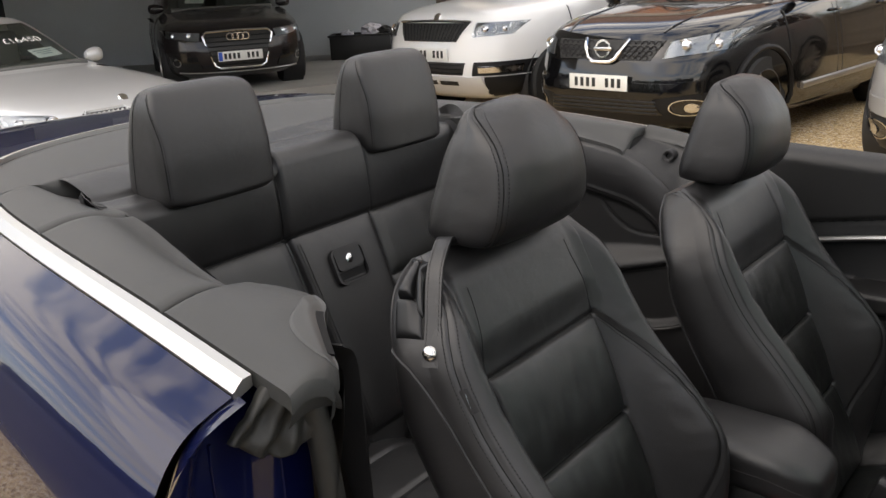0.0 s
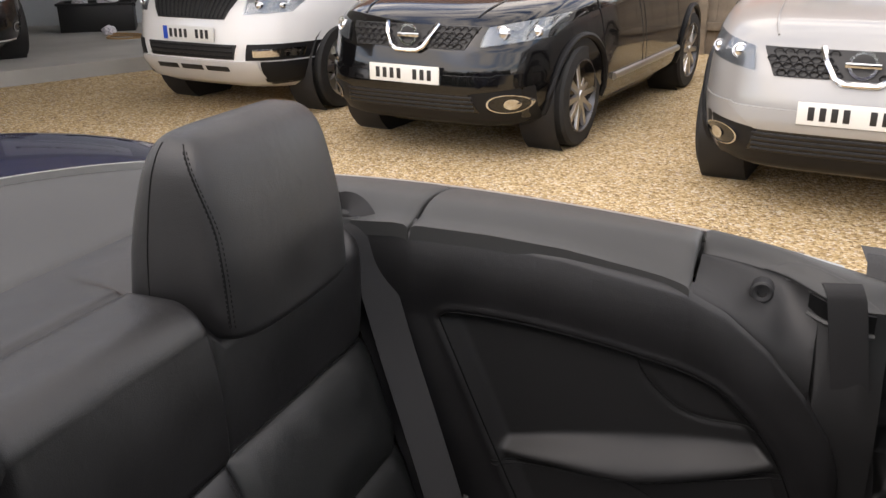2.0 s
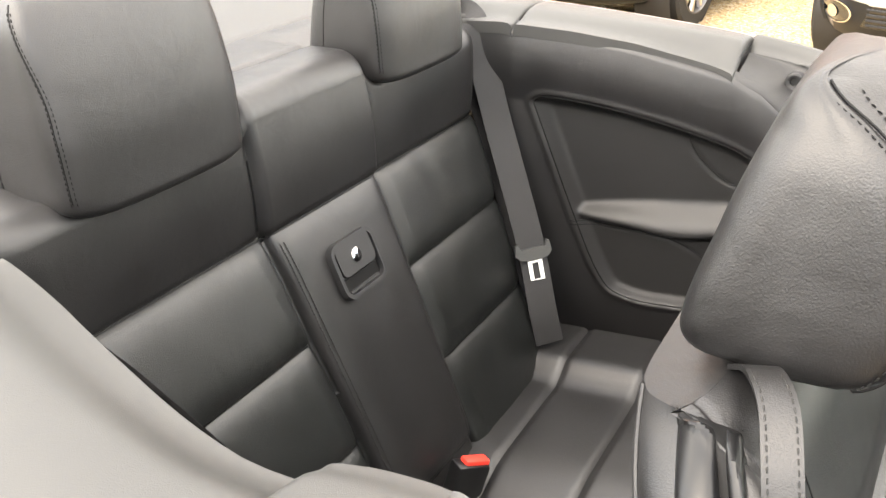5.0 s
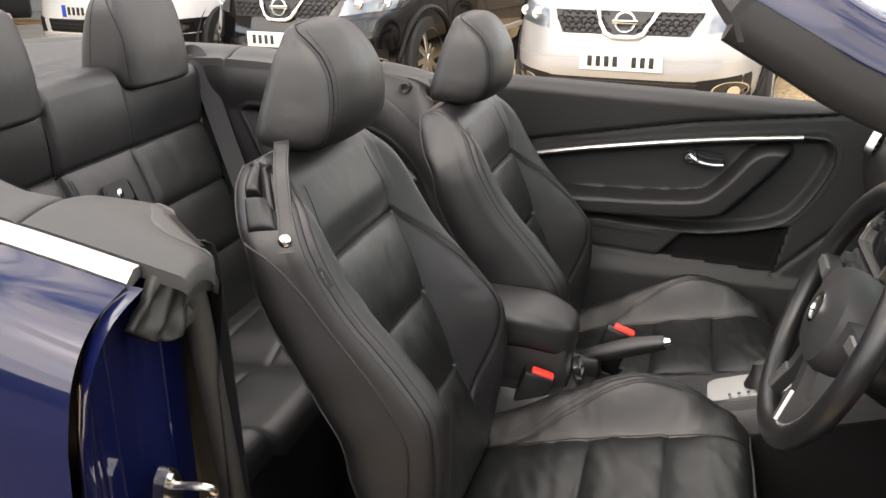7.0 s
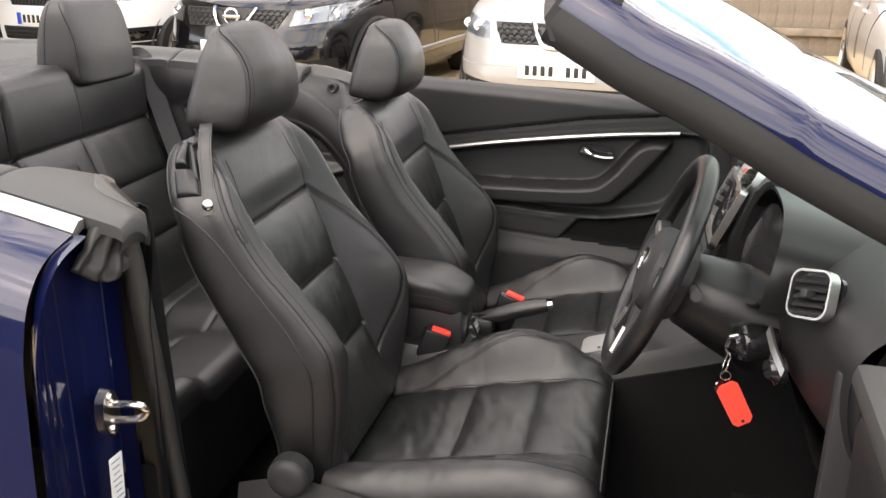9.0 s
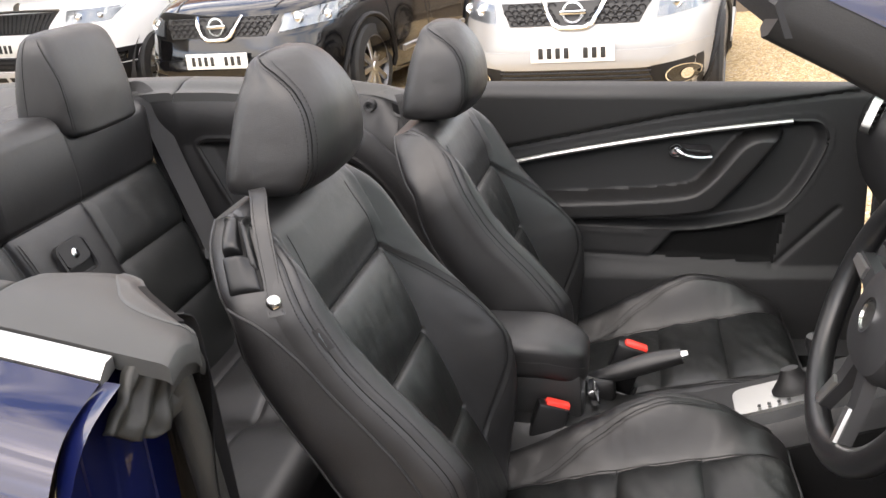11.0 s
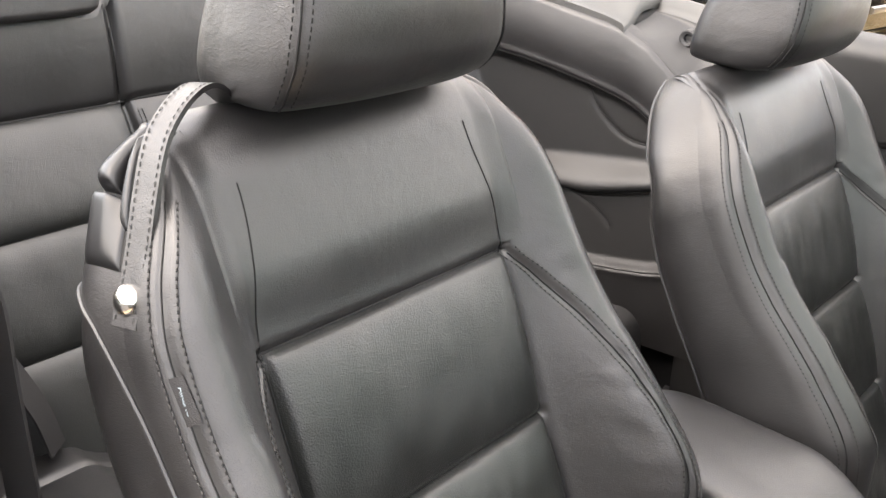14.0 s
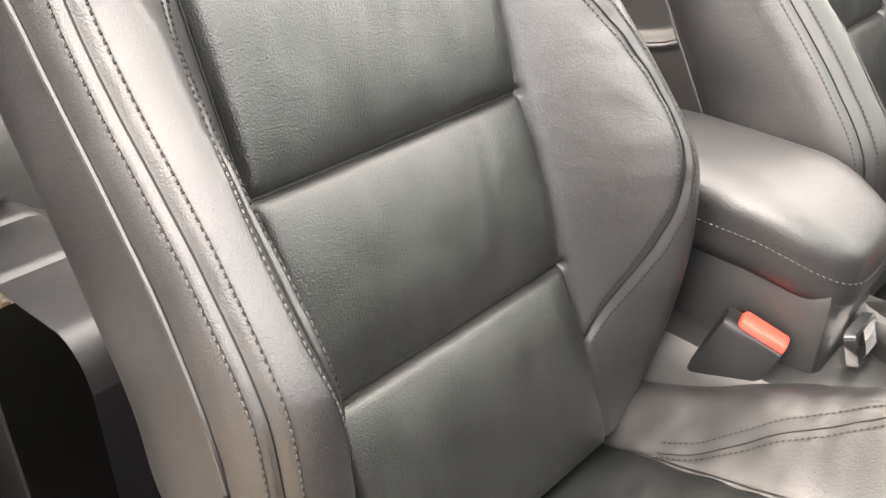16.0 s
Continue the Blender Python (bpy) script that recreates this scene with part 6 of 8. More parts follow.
part("tag", moved(prism([(-0.017, -0.036), (-0.010, -0.044), (0.010, -0.044), (0.017, -0.036), (0.018, 0.03), (0.011, 0.038), (-0.011, 0.038), (-0.018, 0.03)], -0.0015, 0.0015), tag_m), "tag_red", keys, "blank coral red key tag")
part("tag_hole", lathe([(0.003, 0.002), (0.003, -0.002)], 12, tag_m @ pose(0, -0.037, 0)), "black_ink", keys)
part("fob_disc", lathe([(0, 0.002), (0.011, 0.0015), (0.011, -0.0015)], 20, Matrix.Translation((1.462, -0.447, 0.664)) @ pose(0, 0, 0, 90, 0, 40)), "steel", keys)

# ---- windscreen frame ----
PIL = spline([(1.204, -0.530, 1.284), (1.267, -0.550, 1.250), (1.317, -0.560, 1.222), (1.40, -0.575, 1.186), (1.495, -0.595, 1.138), (1.58, -0.607, 1.093), (1.97, -0.68, 0.915)], 6)
for side in (-1, 1):
    line = [Vector((p.x, side * abs(p.y), p.z)) for p in PIL]
    up = Vector((0.46, 0, 0.89))
    s3 = Vector((0, side, 0))
    part("pillar_seal", rings([[p + up * a + s3 * b for a, b in ((-0.030, -0.03), (-0.036, 0.0), (-0.030, 0.022), (-0.006, 0.030), (0.022, 0.028), (0.026, -0.01), (0.01, -0.04))] for p in line]), "rubber", car, "black rubber windscreen pillar seal", angle=60)
    part("windscreen_pillar", rings([[p + up * a + s3 * b for a, b in ((0.018, 0.030), (0.036, 0.029), (0.056, 0.018), (0.068, -0.004), (0.062, -0.03), (0.02, -0.03))] for p in line]), "blue", car, "dark blue windscreen pillar", angle=50)
hx = PIL[0]
part("header_rail", rings([[Vector((hx.x + 0.02 - 0.04 * (1 - (y / 0.56) ** 2) + a, y, hx.z + 0.03 * (1 - (y / 0.56) ** 2) + b)) for a, b in ((-0.02, -0.03), (-0.03, 0.0), (-0.01, 0.03), (0.04, 0.05), (0.08, 0.04), (0.06, -0.01), (0.02, -0.03))] for y in np.linspace(-0.56, 0.56, 24)]), "matt", car, "black windscreen header rail", angle=50)
part("windscreen", thick(grid(lambda k, s: (lambda p, y: Vector((p.x + 0.026 + 0.05 * (1 - s * s), y, p.z + 0.052 + 0.025 * (1 - s * s))))(PIL[k], s * (abs(PIL[k].y) - 0.005)), list(range(len(PIL))), list(np.linspace(-1, 1, 30))), 0.005, (0.46, 0, 0.89)), "screen", car, "clear windscreen", angle=180).visible_shadow = False
mir = part("rear_view_mirror", moved(box((0.03, 0.22, 0.06), (0, 0, 0), 0.012), Matrix.Translation((1.30, -0.02, 1.235)) @ pose(0, 0, 0, 0, 8, -12)), "matt", car, "black rear-view mirror")

# ---- nose, wheels, open door ----
nose = rings([[Vector((x, s * y, z)) for s, y, z in ((-1, wd * 0.95, 0.25), (-1, wd, 0.55), (-1, wd * 0.985, 0.75), (-1, wd * 0.88, zt - 0.04), (-1, wd * 0.5, zt + 0.015), (1, wd * 0.5, zt + 0.015), (1, wd * 0.88, zt - 0.04), (1, wd * 0.985, 0.75), (1, wd, 0.55), (1, wd * 0.95, 0.25))] for x, wd, zt in ((1.67, 0.885, 0.945), (1.85, 0.89, 0.94), (2.05, 0.89, 0.925), (2.3, 0.87, 0.88), (2.5, 0.80, 0.81), (2.62, 0.66, 0.72), (2.66, 0.5, 0.60))], False)
part("front_body", nose, "blue", car, "dark blue bonnet and front wings", angle=30)
part("front_bumper", rings([[Vector((x, 0.52 * k * abs(math.cos(a)) ** 0.5 * (1 if math.cos(a) > 0 else -1), 0.43 + 0.20 * k * abs(math.sin(a)) ** 0.5 * (1 if math.sin(a) > 0 else -1))) for a in [2 * math.pi * q / 40 for q in range(40)]] for x, k in ((2.60, 1.05), (2.655, 1.0), (2.69, 0.9), (2.70, 0.6))]), "blue", car, "rounded blue front bumper")


def road_wheel(parent, at, r, width, side, rim_mat, spokes=5, twist=0.0):
    """A wheel whose outer face looks along side * y."""
    m = Matrix.Translation(at) @ pose(0, 0, 0, -90 * side, 0, 0)
    w = part("wheel", lathe([(r * 0.70, -width), (r * 0.93, -width), (r, -width * 0.85), (r, -0.02), (r * 0.95, 0.0), (r * 0.72, 0.004), (r * 0.70, -0.01), (r * 0.70, -width)], 48, m), "tyre", parent, "black tyre on an alloy wheel", angle=30)
    part("rim", lathe([(r * 0.715, 0.004), (r * 0.69, 0.006), (r * 0.65, -0.02), (r * 0.62, -0.09), (0.001, -0.09)], 48, m, False), rim_mat if rim_mat == "alloy" else "alloy_dark", w)
    for k in range(spokes):
        a = 2 * math.pi * k / spokes + twist
        d, e = Vector((math.cos(a), math.sin(a), 0)), Vector((-math.sin(a), math.cos(a), 0))
        part("spoke", moved(rings([[d * rr * r + e * ww * q + Vector((0, 0, h + hh)) for q, hh in ((-1, -0.02), (-0.8, 0), (0.8, 0), (1, -0.02))] for rr, ww, h in ((0.05, 0.028, -0.01), (0.3, 0.02, -0.006), (0.69, 0.026, -0.004))]), m), "alloy" if rim_mat == "alloy" else "alloy", w)
    part("hub_cap", lathe([(0, 0.002), (r * 0.10, 0.0), (r * 0.12, -0.01)], 20, m), "alloy", w)
    return w


for x in (-0.75, 1.83 + 0.0):
    for side in (-1, 1):
        road_wheel(car, (x + 0.25, side * 0.87, 0.315), 0.315, 0.20, side, "alloy")

hinge = Matrix.Translation((1.645, -0.835, 0)) @ pose(0, 0, 0, 0, 0, 88)


def leaf(x, q):
    """Inner face of the open door; x runs from the hinge along the door."""
    top = lerp_table(x, (0, 1.06), (0.925, 0.955))
    z = 0.33 + (top - 0.33) * q
    return Vector((-x, 0.055 - 0.05 * (1 - math.sqrt(max(1 - max(q - 0.94, 0) / 0.06 * 0.98, 0))) + 0.012 * math.sin(math.pi * q * 2) * 0.6 - 0.02 * (q < 0.5) * math.sin(math.pi * q * 2), z))


od = part("open_door", moved(rings([[Vector((-x, y, z)) for y, z in ((-0.05, 0.95), (-0.10, 0.80), (-0.115, 0.62), (-0.10, 0.40), (-0.08, 0.31), (0.02, 0.31), (0.03, 0.60), (0.03, 0.93))] for x in (0.0, 0.02, 0.5, 1.04, 1.06)]), hinge), "blue", car, "driver's door swung wide open", angle=30)
part("door_card", moved(thick(grid(leaf, list(np.linspace(0.015, 1.045, 30)), list(np.linspace(0, 1, 40))), -0.03, (0, 1, 0)), hinge), "soft", od, "black door trim panel")
part("door_waist_trim", moved(box((1.04, 0.125, 0.034), (-0.535, 0.004, 0.948), 0.012), hinge), "deck", od, "grey moulded door top")


# ---- ground ----
single("ground", grid(lambda x, y: (x, y, 0.0), list(np.linspace(-90, 90, 25)), list(np.linspace(-90, 90, 25))), "gravel", "golden pea gravel forecourt", "gravel", kind="structure")
# Added out of view: darkens the blue body's lower reflections and the bounced light.
single("road", box((70, 13.5, 0.012), (0, -8.3, 0.0), 0.0), "tarmac", "dark asphalt strip added out of view to darken reflections", "road", kind="structure", smooth=False)
rng = random.Random(5)
pv, pf = [], []
for _ in range(26000):
    x, y = rng.uniform(-7.0, 3.4), rng.uniform(0.95, 9.5)
    if rng.random() < (y - 3.0) / 9:
        continue
    s = rng.uniform(0.005, 0.013)
    a = rng.uniform(0, 6.28)
    c, d = math.cos(a) * s, math.sin(a) * s
    h = s * rng.uniform(0.5, 0.9)
    e = rng.uniform(0.6, 1.0)
    k = len(pv)
    pv += [(x + c, y + d, h * 0.35), (x - d * e, y + c * e, h * 0.45), (x - c, y - d, h * 0.3), (x + d * e, y - c * e, h * 0.4), (x + c * 0.2, y + d * 0.2, h), (x, y, -h * 0.3)]
    pf += [(k, k + 1, k + 4), (k + 1, k + 2, k + 4), (k + 2, k + 3, k + 4), (k + 3, k, k + 4), (k + 1, k, k + 5), (k + 2, k + 1, k + 5), (k + 3, k + 2, k + 5), (k, k + 3, k + 5)]
single("loose_gravel", (pv, pf), "pebble", "loose golden pebbles scattered on the forecourt", "gravel", kind="stuff", smooth=True, angle=60)


# ---- parked cars ----
class Hull:
    """A car's skin as outlines stacked upwards: rows of (height, front, rear, half-width); x runs forwards from the number plate."""
    N = 4.6

    def __init__(self, rows):
        self.z = [r[0] for r in rows]
        self.cols = [[r[k] for r in rows] for k in (1, 2, 3)]

    def at(self, z):
        return [lerp_table(z, self.z, c) for c in self.cols]

    def front(self, y, z):
        f, r, w = self.at(z)
        half = (f - r) / 2
        return (f + r) / 2 + half * max(1 - min(abs(y) / w, 1) ** self.N, 0) ** (1 / self.N)

    def side(self, x, z):
        f, r, w = self.at(z)
        half = (f - r) / 2
        return w * max(1 - min(abs(x - (f + r) / 2) / half, 1) ** self.N, 0) ** (1 / self.N)

    def ring(self, z, ts):
        f, r, w = self.at(z)
        half, mid = (f - r) / 2, (f + r) / 2
        p = 2 / self.N
        return [Vector((mid + half * abs(math.cos(t)) ** p * (1 if math.cos(t) >= 0 else -1), w * abs(math.sin(t)) ** p * (1 if math.sin(t) >= 0 else -1), z)) for t in ts]


def turn_of_y(k):
    return math.asin(k ** (Hull.N / 2))


def turn_of_x(c):
    t = math.acos(abs(c) ** (Hull.N / 2))
    return t if c >= 0 else math.pi - t


def front_patch(h, quad, lift, n=9, m=7, depth=0.02):
    (a, b, c, d) = quad

    def pt(s, t):
        y = (a[0] * (1 - s) + b[0] * s) * (1 - t) + (d[0] * (1 - s) + c[0] * s) * t
        z = (a[1] * (1 - s) + b[1] * s) * (1 - t) + (d[1] * (1 - s) + c[1] * s) * t
        return Vector((h.front(y, z) + lift, y, z))

    return thick(grid(pt, list(np.linspace(0, 1, n)), list(np.linspace(0, 1, m))), -depth, (1, 0, 0))


def front_disc(h, y0, z0, ry, rz, lift, inner=0.0, n=28):
    secs = []
    for k, l in ((1.0, -0.015), (1.0, lift), (inner if inner else 0.02, lift)) + (((inner, -0.01),) if inner else ()):
        secs.append([Vector((h.front(y0 + ry * k * math.cos(a), z0 + rz * k * math.sin(a)) + l, y0 + ry * k * math.cos(a), z0 + rz * k * math.sin(a))) for a in [2 * math.pi * j / n for j in range(n)]])
    return rings(secs, not inner)


def front_line(h, pts, lift):
    return [Vector((h.front(y, z) + lift, y, z)) for y, z in pts]


def hollow_arches(body, places, r):
    """Cuts the wheel arches out of a body."""
    tool = bpy.data.meshes.new("arch_tool")
    g = joined(*[moved(lathe([(r, -0.3), (r, 0.3)], 40), Matrix.Translation((x, s * 0.90, z)) @ pose(0, 0, 0, 90, 0, 0)) for x, z in places for s in (-1, 1)])
    tool.from_pydata([tuple(p) for p in g[0]], [], g[1])
    tob = new("arch_tool", tool)
    mod = body.modifiers.new("arches", "BOOLEAN")
    mod.object, mod.operation, mod.solver = tob, "DIFFERENCE", "EXACT"
    me = bpy.data.meshes.new_from_object(body.evaluated_get(bpy.context.evaluated_depsgraph_get()))
    body.modifiers.clear()
    body.data = me
    bpy.data.objects.remove(tob)
    me.shade_smooth()
    me.set_sharp_from_angle(angle=radians(35))


def number_plate(root, h, z, lift, band_blue):
    x = h.front(0, z) + lift
    p = part("number_plate", box((0.012, 0.52, 0.111), (x, 0, z), 0.003), "plate", root, "white number plate with dark bars")
    if band_blue:
        part("plate_band", box((0.004, 0.045, 0.10), (x + 0.006, -0.232, z), 0.001), "eu_blue", p)
    y = -0.195 if band_blue else -0.215
    for k in range(7):
        part("plate_bar", box((0.003, 0.030, 0.066), (x + 0.006, y + (0.085 if k > 3 else 0.02) + 0.0545 * k * (0.94 if band_blue else 0.98), z), 0.001), "black_ink", p)


def price_card(root, h, z, words, y0, size):
    """White price figures and papers behind the windscreen."""
    def frame_at(y, z):
        p = Vector((h.front(y, z), y, z))
        up = (Vector((h.front(y, z + 0.05), y, z + 0.05)) - p).normalized()
        lat = (Vector((h.front(y + 0.02, z), y + 0.02, z)) - p).normalized()
        nrm = lat.cross(up).normalized()
        return Matrix.Translation(p + nrm * 0.004) @ Matrix((tuple(lat), tuple(nrm.cross(lat)), tuple(nrm))).transposed().to_4x4()
    text("price_lettering", words, size, "white_ink", root, frame_at(y0, z), "white price figures on the windscreen")
    for dy, dz, w, hh, tilt in ((0.10, -0.10, 0.26, 0.14, 4), (-0.62, -0.14, 0.24, 0.17, -6)):
        m = frame_at(y0 + dy, z + dz) @ pose(0, 0, -0.012, 0, 0, tilt)
        sheet = part("paper_sheet", prism(round_rect(w, hh, 0.002), -0.001, 0.0, m), "white_paper", root, "white paper sheet behind the glass")
        for k in range(3):
            part("print_bar", prism(round_rect(w * (0.75 - 0.15 * k), 0.010, 0.001), 0.0, 0.001, m @ pose(0, hh * (0.25 - 0.2 * k), 0)), "ink", sheet)


def parked_car(name, label, at, turn, rows, waist, roof, paint, wheels, wheel_r, windows, rim="alloy", spokes=5, scale=1.0, mirror=(-1.42, 1.06), glassy="glass", lower=None):
    root = thing(name, label, "car", "parked cars", at, turn)
    root.scale = (scale,) * 3
    h = Hull(rows)
    marks = [turn_of_y(k) for k in (0.05, 0.25, 0.45, 0.62, 0.74, 0.84, 0.90, 0.95, 0.975)] + [turn_of_x(c) for c in (0.9, 0.8, 0.7, 0.6, 0.5, 0.4, 0.3, 0.2, 0.1, 0.0, -0.1, -0.2, -0.3, -0.4, -0.5, -0.6, -0.7, -0.8, -0.9)] + [math.pi - turn_of_y(k) for k in (0.9, 0.74, 0.45, 0.2)]
    marks += [turn_of_x(c) for w in windows for c in w]
    marks = sorted(set(round(t, 5) for t in marks))
    ts = [0.0] + marks + [math.pi] + [2 * math.pi - t for t in marks[::-1]]
    low = [z for z in np.linspace(rows[0][0], waist, 34)]
    sections = [h.ring(z, ts) for z in low]
    bevel = [v for v in sections]
    body = part("body", rings(bevel), paint, root, angle=50)
    hollow_arches(body, wheels, wheel_r * 1.17)
    zs = sorted(set([waist + 0.0, waist + 0.035] + list(np.linspace(waist + 0.035, roof, 12)) + [z for z in h.z if z > roof] + list(np.linspace(roof, rows[-1][0], 6))))
    v = [p for z in zs for p in h.ring(z, ts)]
    n = len(ts)
    zones = {}
    ty = turn_of_y(0.86)
    for j in range(len(zs) - 1):
        for i in range(n):
            t = (ts[i] + (ts[(i + 1) % n] if i < n - 1 else 2 * math.pi)) / 2
            tt = t if t <= math.pi else 2 * math.pi - t
            zm = (zs[j] + zs[j + 1]) / 2
            zone = "cabin"
            if waist + 0.03 < zm < roof:
                if tt < turn_of_y(0.84):
                    zone = "windscreen"
                else:
                    for k, (c0, c1) in enumerate(windows):
                        if turn_of_x(c0) < tt < turn_of_x(c1):
                            zone = ("side_window", k, t > math.pi)
            f = (j * n + i, j * n + (i + 1) % n, (j + 1) * n + (i + 1) % n, (j + 1) * n + i)
            zones.setdefault(zone, []).append(f)
    zones["cabin"].append(tuple((len(zs) - 1) * n + i for i in range(n)))
    for z, faces in zones.items():
        used = sorted({i for q in faces for i in q})
        ix = {q: i for i, q in enumerate(used)}
        nm = z if isinstance(z, str) else z[0]
        mat = paint if nm == "cabin" else glassy if nm == "windscreen" else "privacy" if z[1] else glassy
        ob = part(nm, ([v[q] for q in used], [tuple(ix[i] for i in q) for q in faces]), mat, root, angle=60)
        if nm != "cabin":
            ob.visible_shadow = False
    # inside: dash, seats
    mid = (h.at(roof)[0] + h.at(roof)[1]) / 2
    fx = h.at(waist)[0]
    inside = part("interior", box((0.35, 1.3, 0.10), (fx - 0.28, 0, waist - 0.01), 0.03), "cloth", root, "grey dashboard and seats")
    for k in (0, 1):
        for s in (-1, 1):
            part("seat_back", box((0.14, 0.46, 0.55), (fx - 1.15 - 0.95 * k, s * 0.36, waist + 0.02), 0.05), "cloth", inside)
            part("headrest", box((0.09, 0.24, 0.17), (fx - 1.18 - 0.95 * k, s * 0.36, waist + 0.38), 0.04), "cloth", inside)
    part("steering_wheel", tube([(fx - 0.55 + 0.05 * math.sin(a), -0.36 + 0.17 * math.cos(a), waist + 0.10 + 0.15 * math.sin(a)) for a in [2 * math.pi * k / 24 for k in range(24)]], 0.014, 6, closed=True, up=(1, 0, 0)), "matt", inside)
    for x, z in wheels:
        for s in (-1, 1):
            w = road_wheel(root, (x, s * (h.side(x, 0.5) + 0.005), z), wheel_r, 0.22, s, rim, spokes, 0.3 + x)
            part("arch_liner", lathe([(wheel_r * 1.165, 0.0), (wheel_r * 1.165, -0.26), (0.02, -0.26)], 36, Matrix.Translation((x, s * (h.side(x, 0.5) - 0.03), z)) @ pose(0, 0, 0, -90 * s, 0, 0), False), "matt", root)
    # mirrors
    for s in (-1, 1):
        mx, mz = mirror
        y = h.side(mx, mz)
        part("door_mirror", joined(rings([[Vector((mx + 0.06 * k * math.cos(a) + dx, s * (y + 0.03 + 0.19 * q), mz + 0.03 + 0.065 * k * math.sin(a))) for a in [2 * math.pi * j / 16 for j in range(16)]] for q, k, dx in ((0, 0.45, 0.02), (0.25, 0.85, 0.01), (0.6, 1.0, 0), (0.9, 0.85, -0.02), (1.0, 0.4, -0.03))])), paint if paint not in ("paint_white",) else "chrome", root)
    # shut lines and handles
    for s in (-1, 1):
        for c0, c1 in windows[:2]:
            f, r, w = h.at(waist - 0.2)
            for c in (c0, c1):
                x = (f + r) / 2 + (f - r) / 2 * (c + 0.02)
                part("shut_line", tube([(x + 0.02 * k, s * (h.side(x, z) - 0.0025), z) for k, z in enumerate(np.linspace(0.38, waist, 9))], 0.0055, 5), "black_ink", root)
            x = (f + r) / 2 + (f - r) / 2 * (c1 + 0.07)
            part("door_handle", tube(spline([(x + 0.09, s * (h.side(x, waist - 0.12) + 0.0), waist - 0.12), (x + 0.05, s * (h.side(x, waist - 0.12) + 0.028), waist - 0.115), (x - 0.05, s * (h.side(x, waist - 0.12) + 0.028), waist - 0.115), (x - 0.08, s * h.side(x, waist - 0.12), waist - 0.12)], 4), 0.012, 8), paint, root)
    return root, h


def lamp(root, h, quad, name="headlight"):
    lp = part(name, front_patch(h, quad, 0.002, depth=0.05), "lamp", root, "clear headlamp with chrome reflector")
    yc = sum(q[0] for q in quad) / 4
    zc = sum(q[1] for q in quad) / 4
    r = min(abs(quad[2][1] - quad[1][1]), 0.16) * 0.36
    wide = max(q[0] for q in quad) - min(q[0] for q in quad)
    for off, size in ((-0.2, 1.0), (0.22, 0.8)):
        y = yc + off * wide * (1 if yc > 0 else -1)
        part("projector", lathe([(0, 0.012), (r * 0.5 * size, 0.010), (r * 0.75 * size, 0.002), (r * 0.8 * size, -0.004), (r * size, 0.006), (r * 1.05 * size, -0.02)], 24, Matrix.Translation((h.front(y, zc) + 0.004, y, zc)) @ pose(0, 0, 0, 0, 80, 0)), "chrome", lp)
    big = [(yc + (y - yc) * 1.04, zc + (z - zc) * 1.06) for y, z in quad]
    part("lens", front_patch(h, big, 0.012, depth=0.003), "lens", lp).visible_shadow = False
    return lp


WHEELS_SUV = [(-0.86, 0.345), (-3.52, 0.345)]
SUV = [(0.20, -0.24, -4.28, 0.78), (0.26, -0.10, -4.38, 0.84), (0.36, -0.03, -4.42, 0.875), (0.48, 0.0, -4.44, 0.885), (0.60, -0.015, -4.44, 0.89), (0.72, -0.045, -4.42, 0.885), (0.82, -0.09, -4.41, 0.875), (0.89, -0.16, -4.40, 0.865),
       (0.94, -0.26, -4.39, 0.855), (0.985, -0.45, -4.38, 0.845), (1.02, -0.70, -4.37, 0.838), (1.05, -0.98, -4.36, 0.83), (1.075, -1.16, -4.35, 0.82), (1.10, -1.24, -4.34, 0.805), (1.30, -1.62, -4.22, 0.725), (1.46, -1.95, -4.06, 0.655), (1.53, -2.12, -3.96, 0.62), (1.57, -2.32, -3.85, 0.58), (1.595, -2.6, -3.6, 0.50), (1.605, -2.9, -3.3, 0.40)]


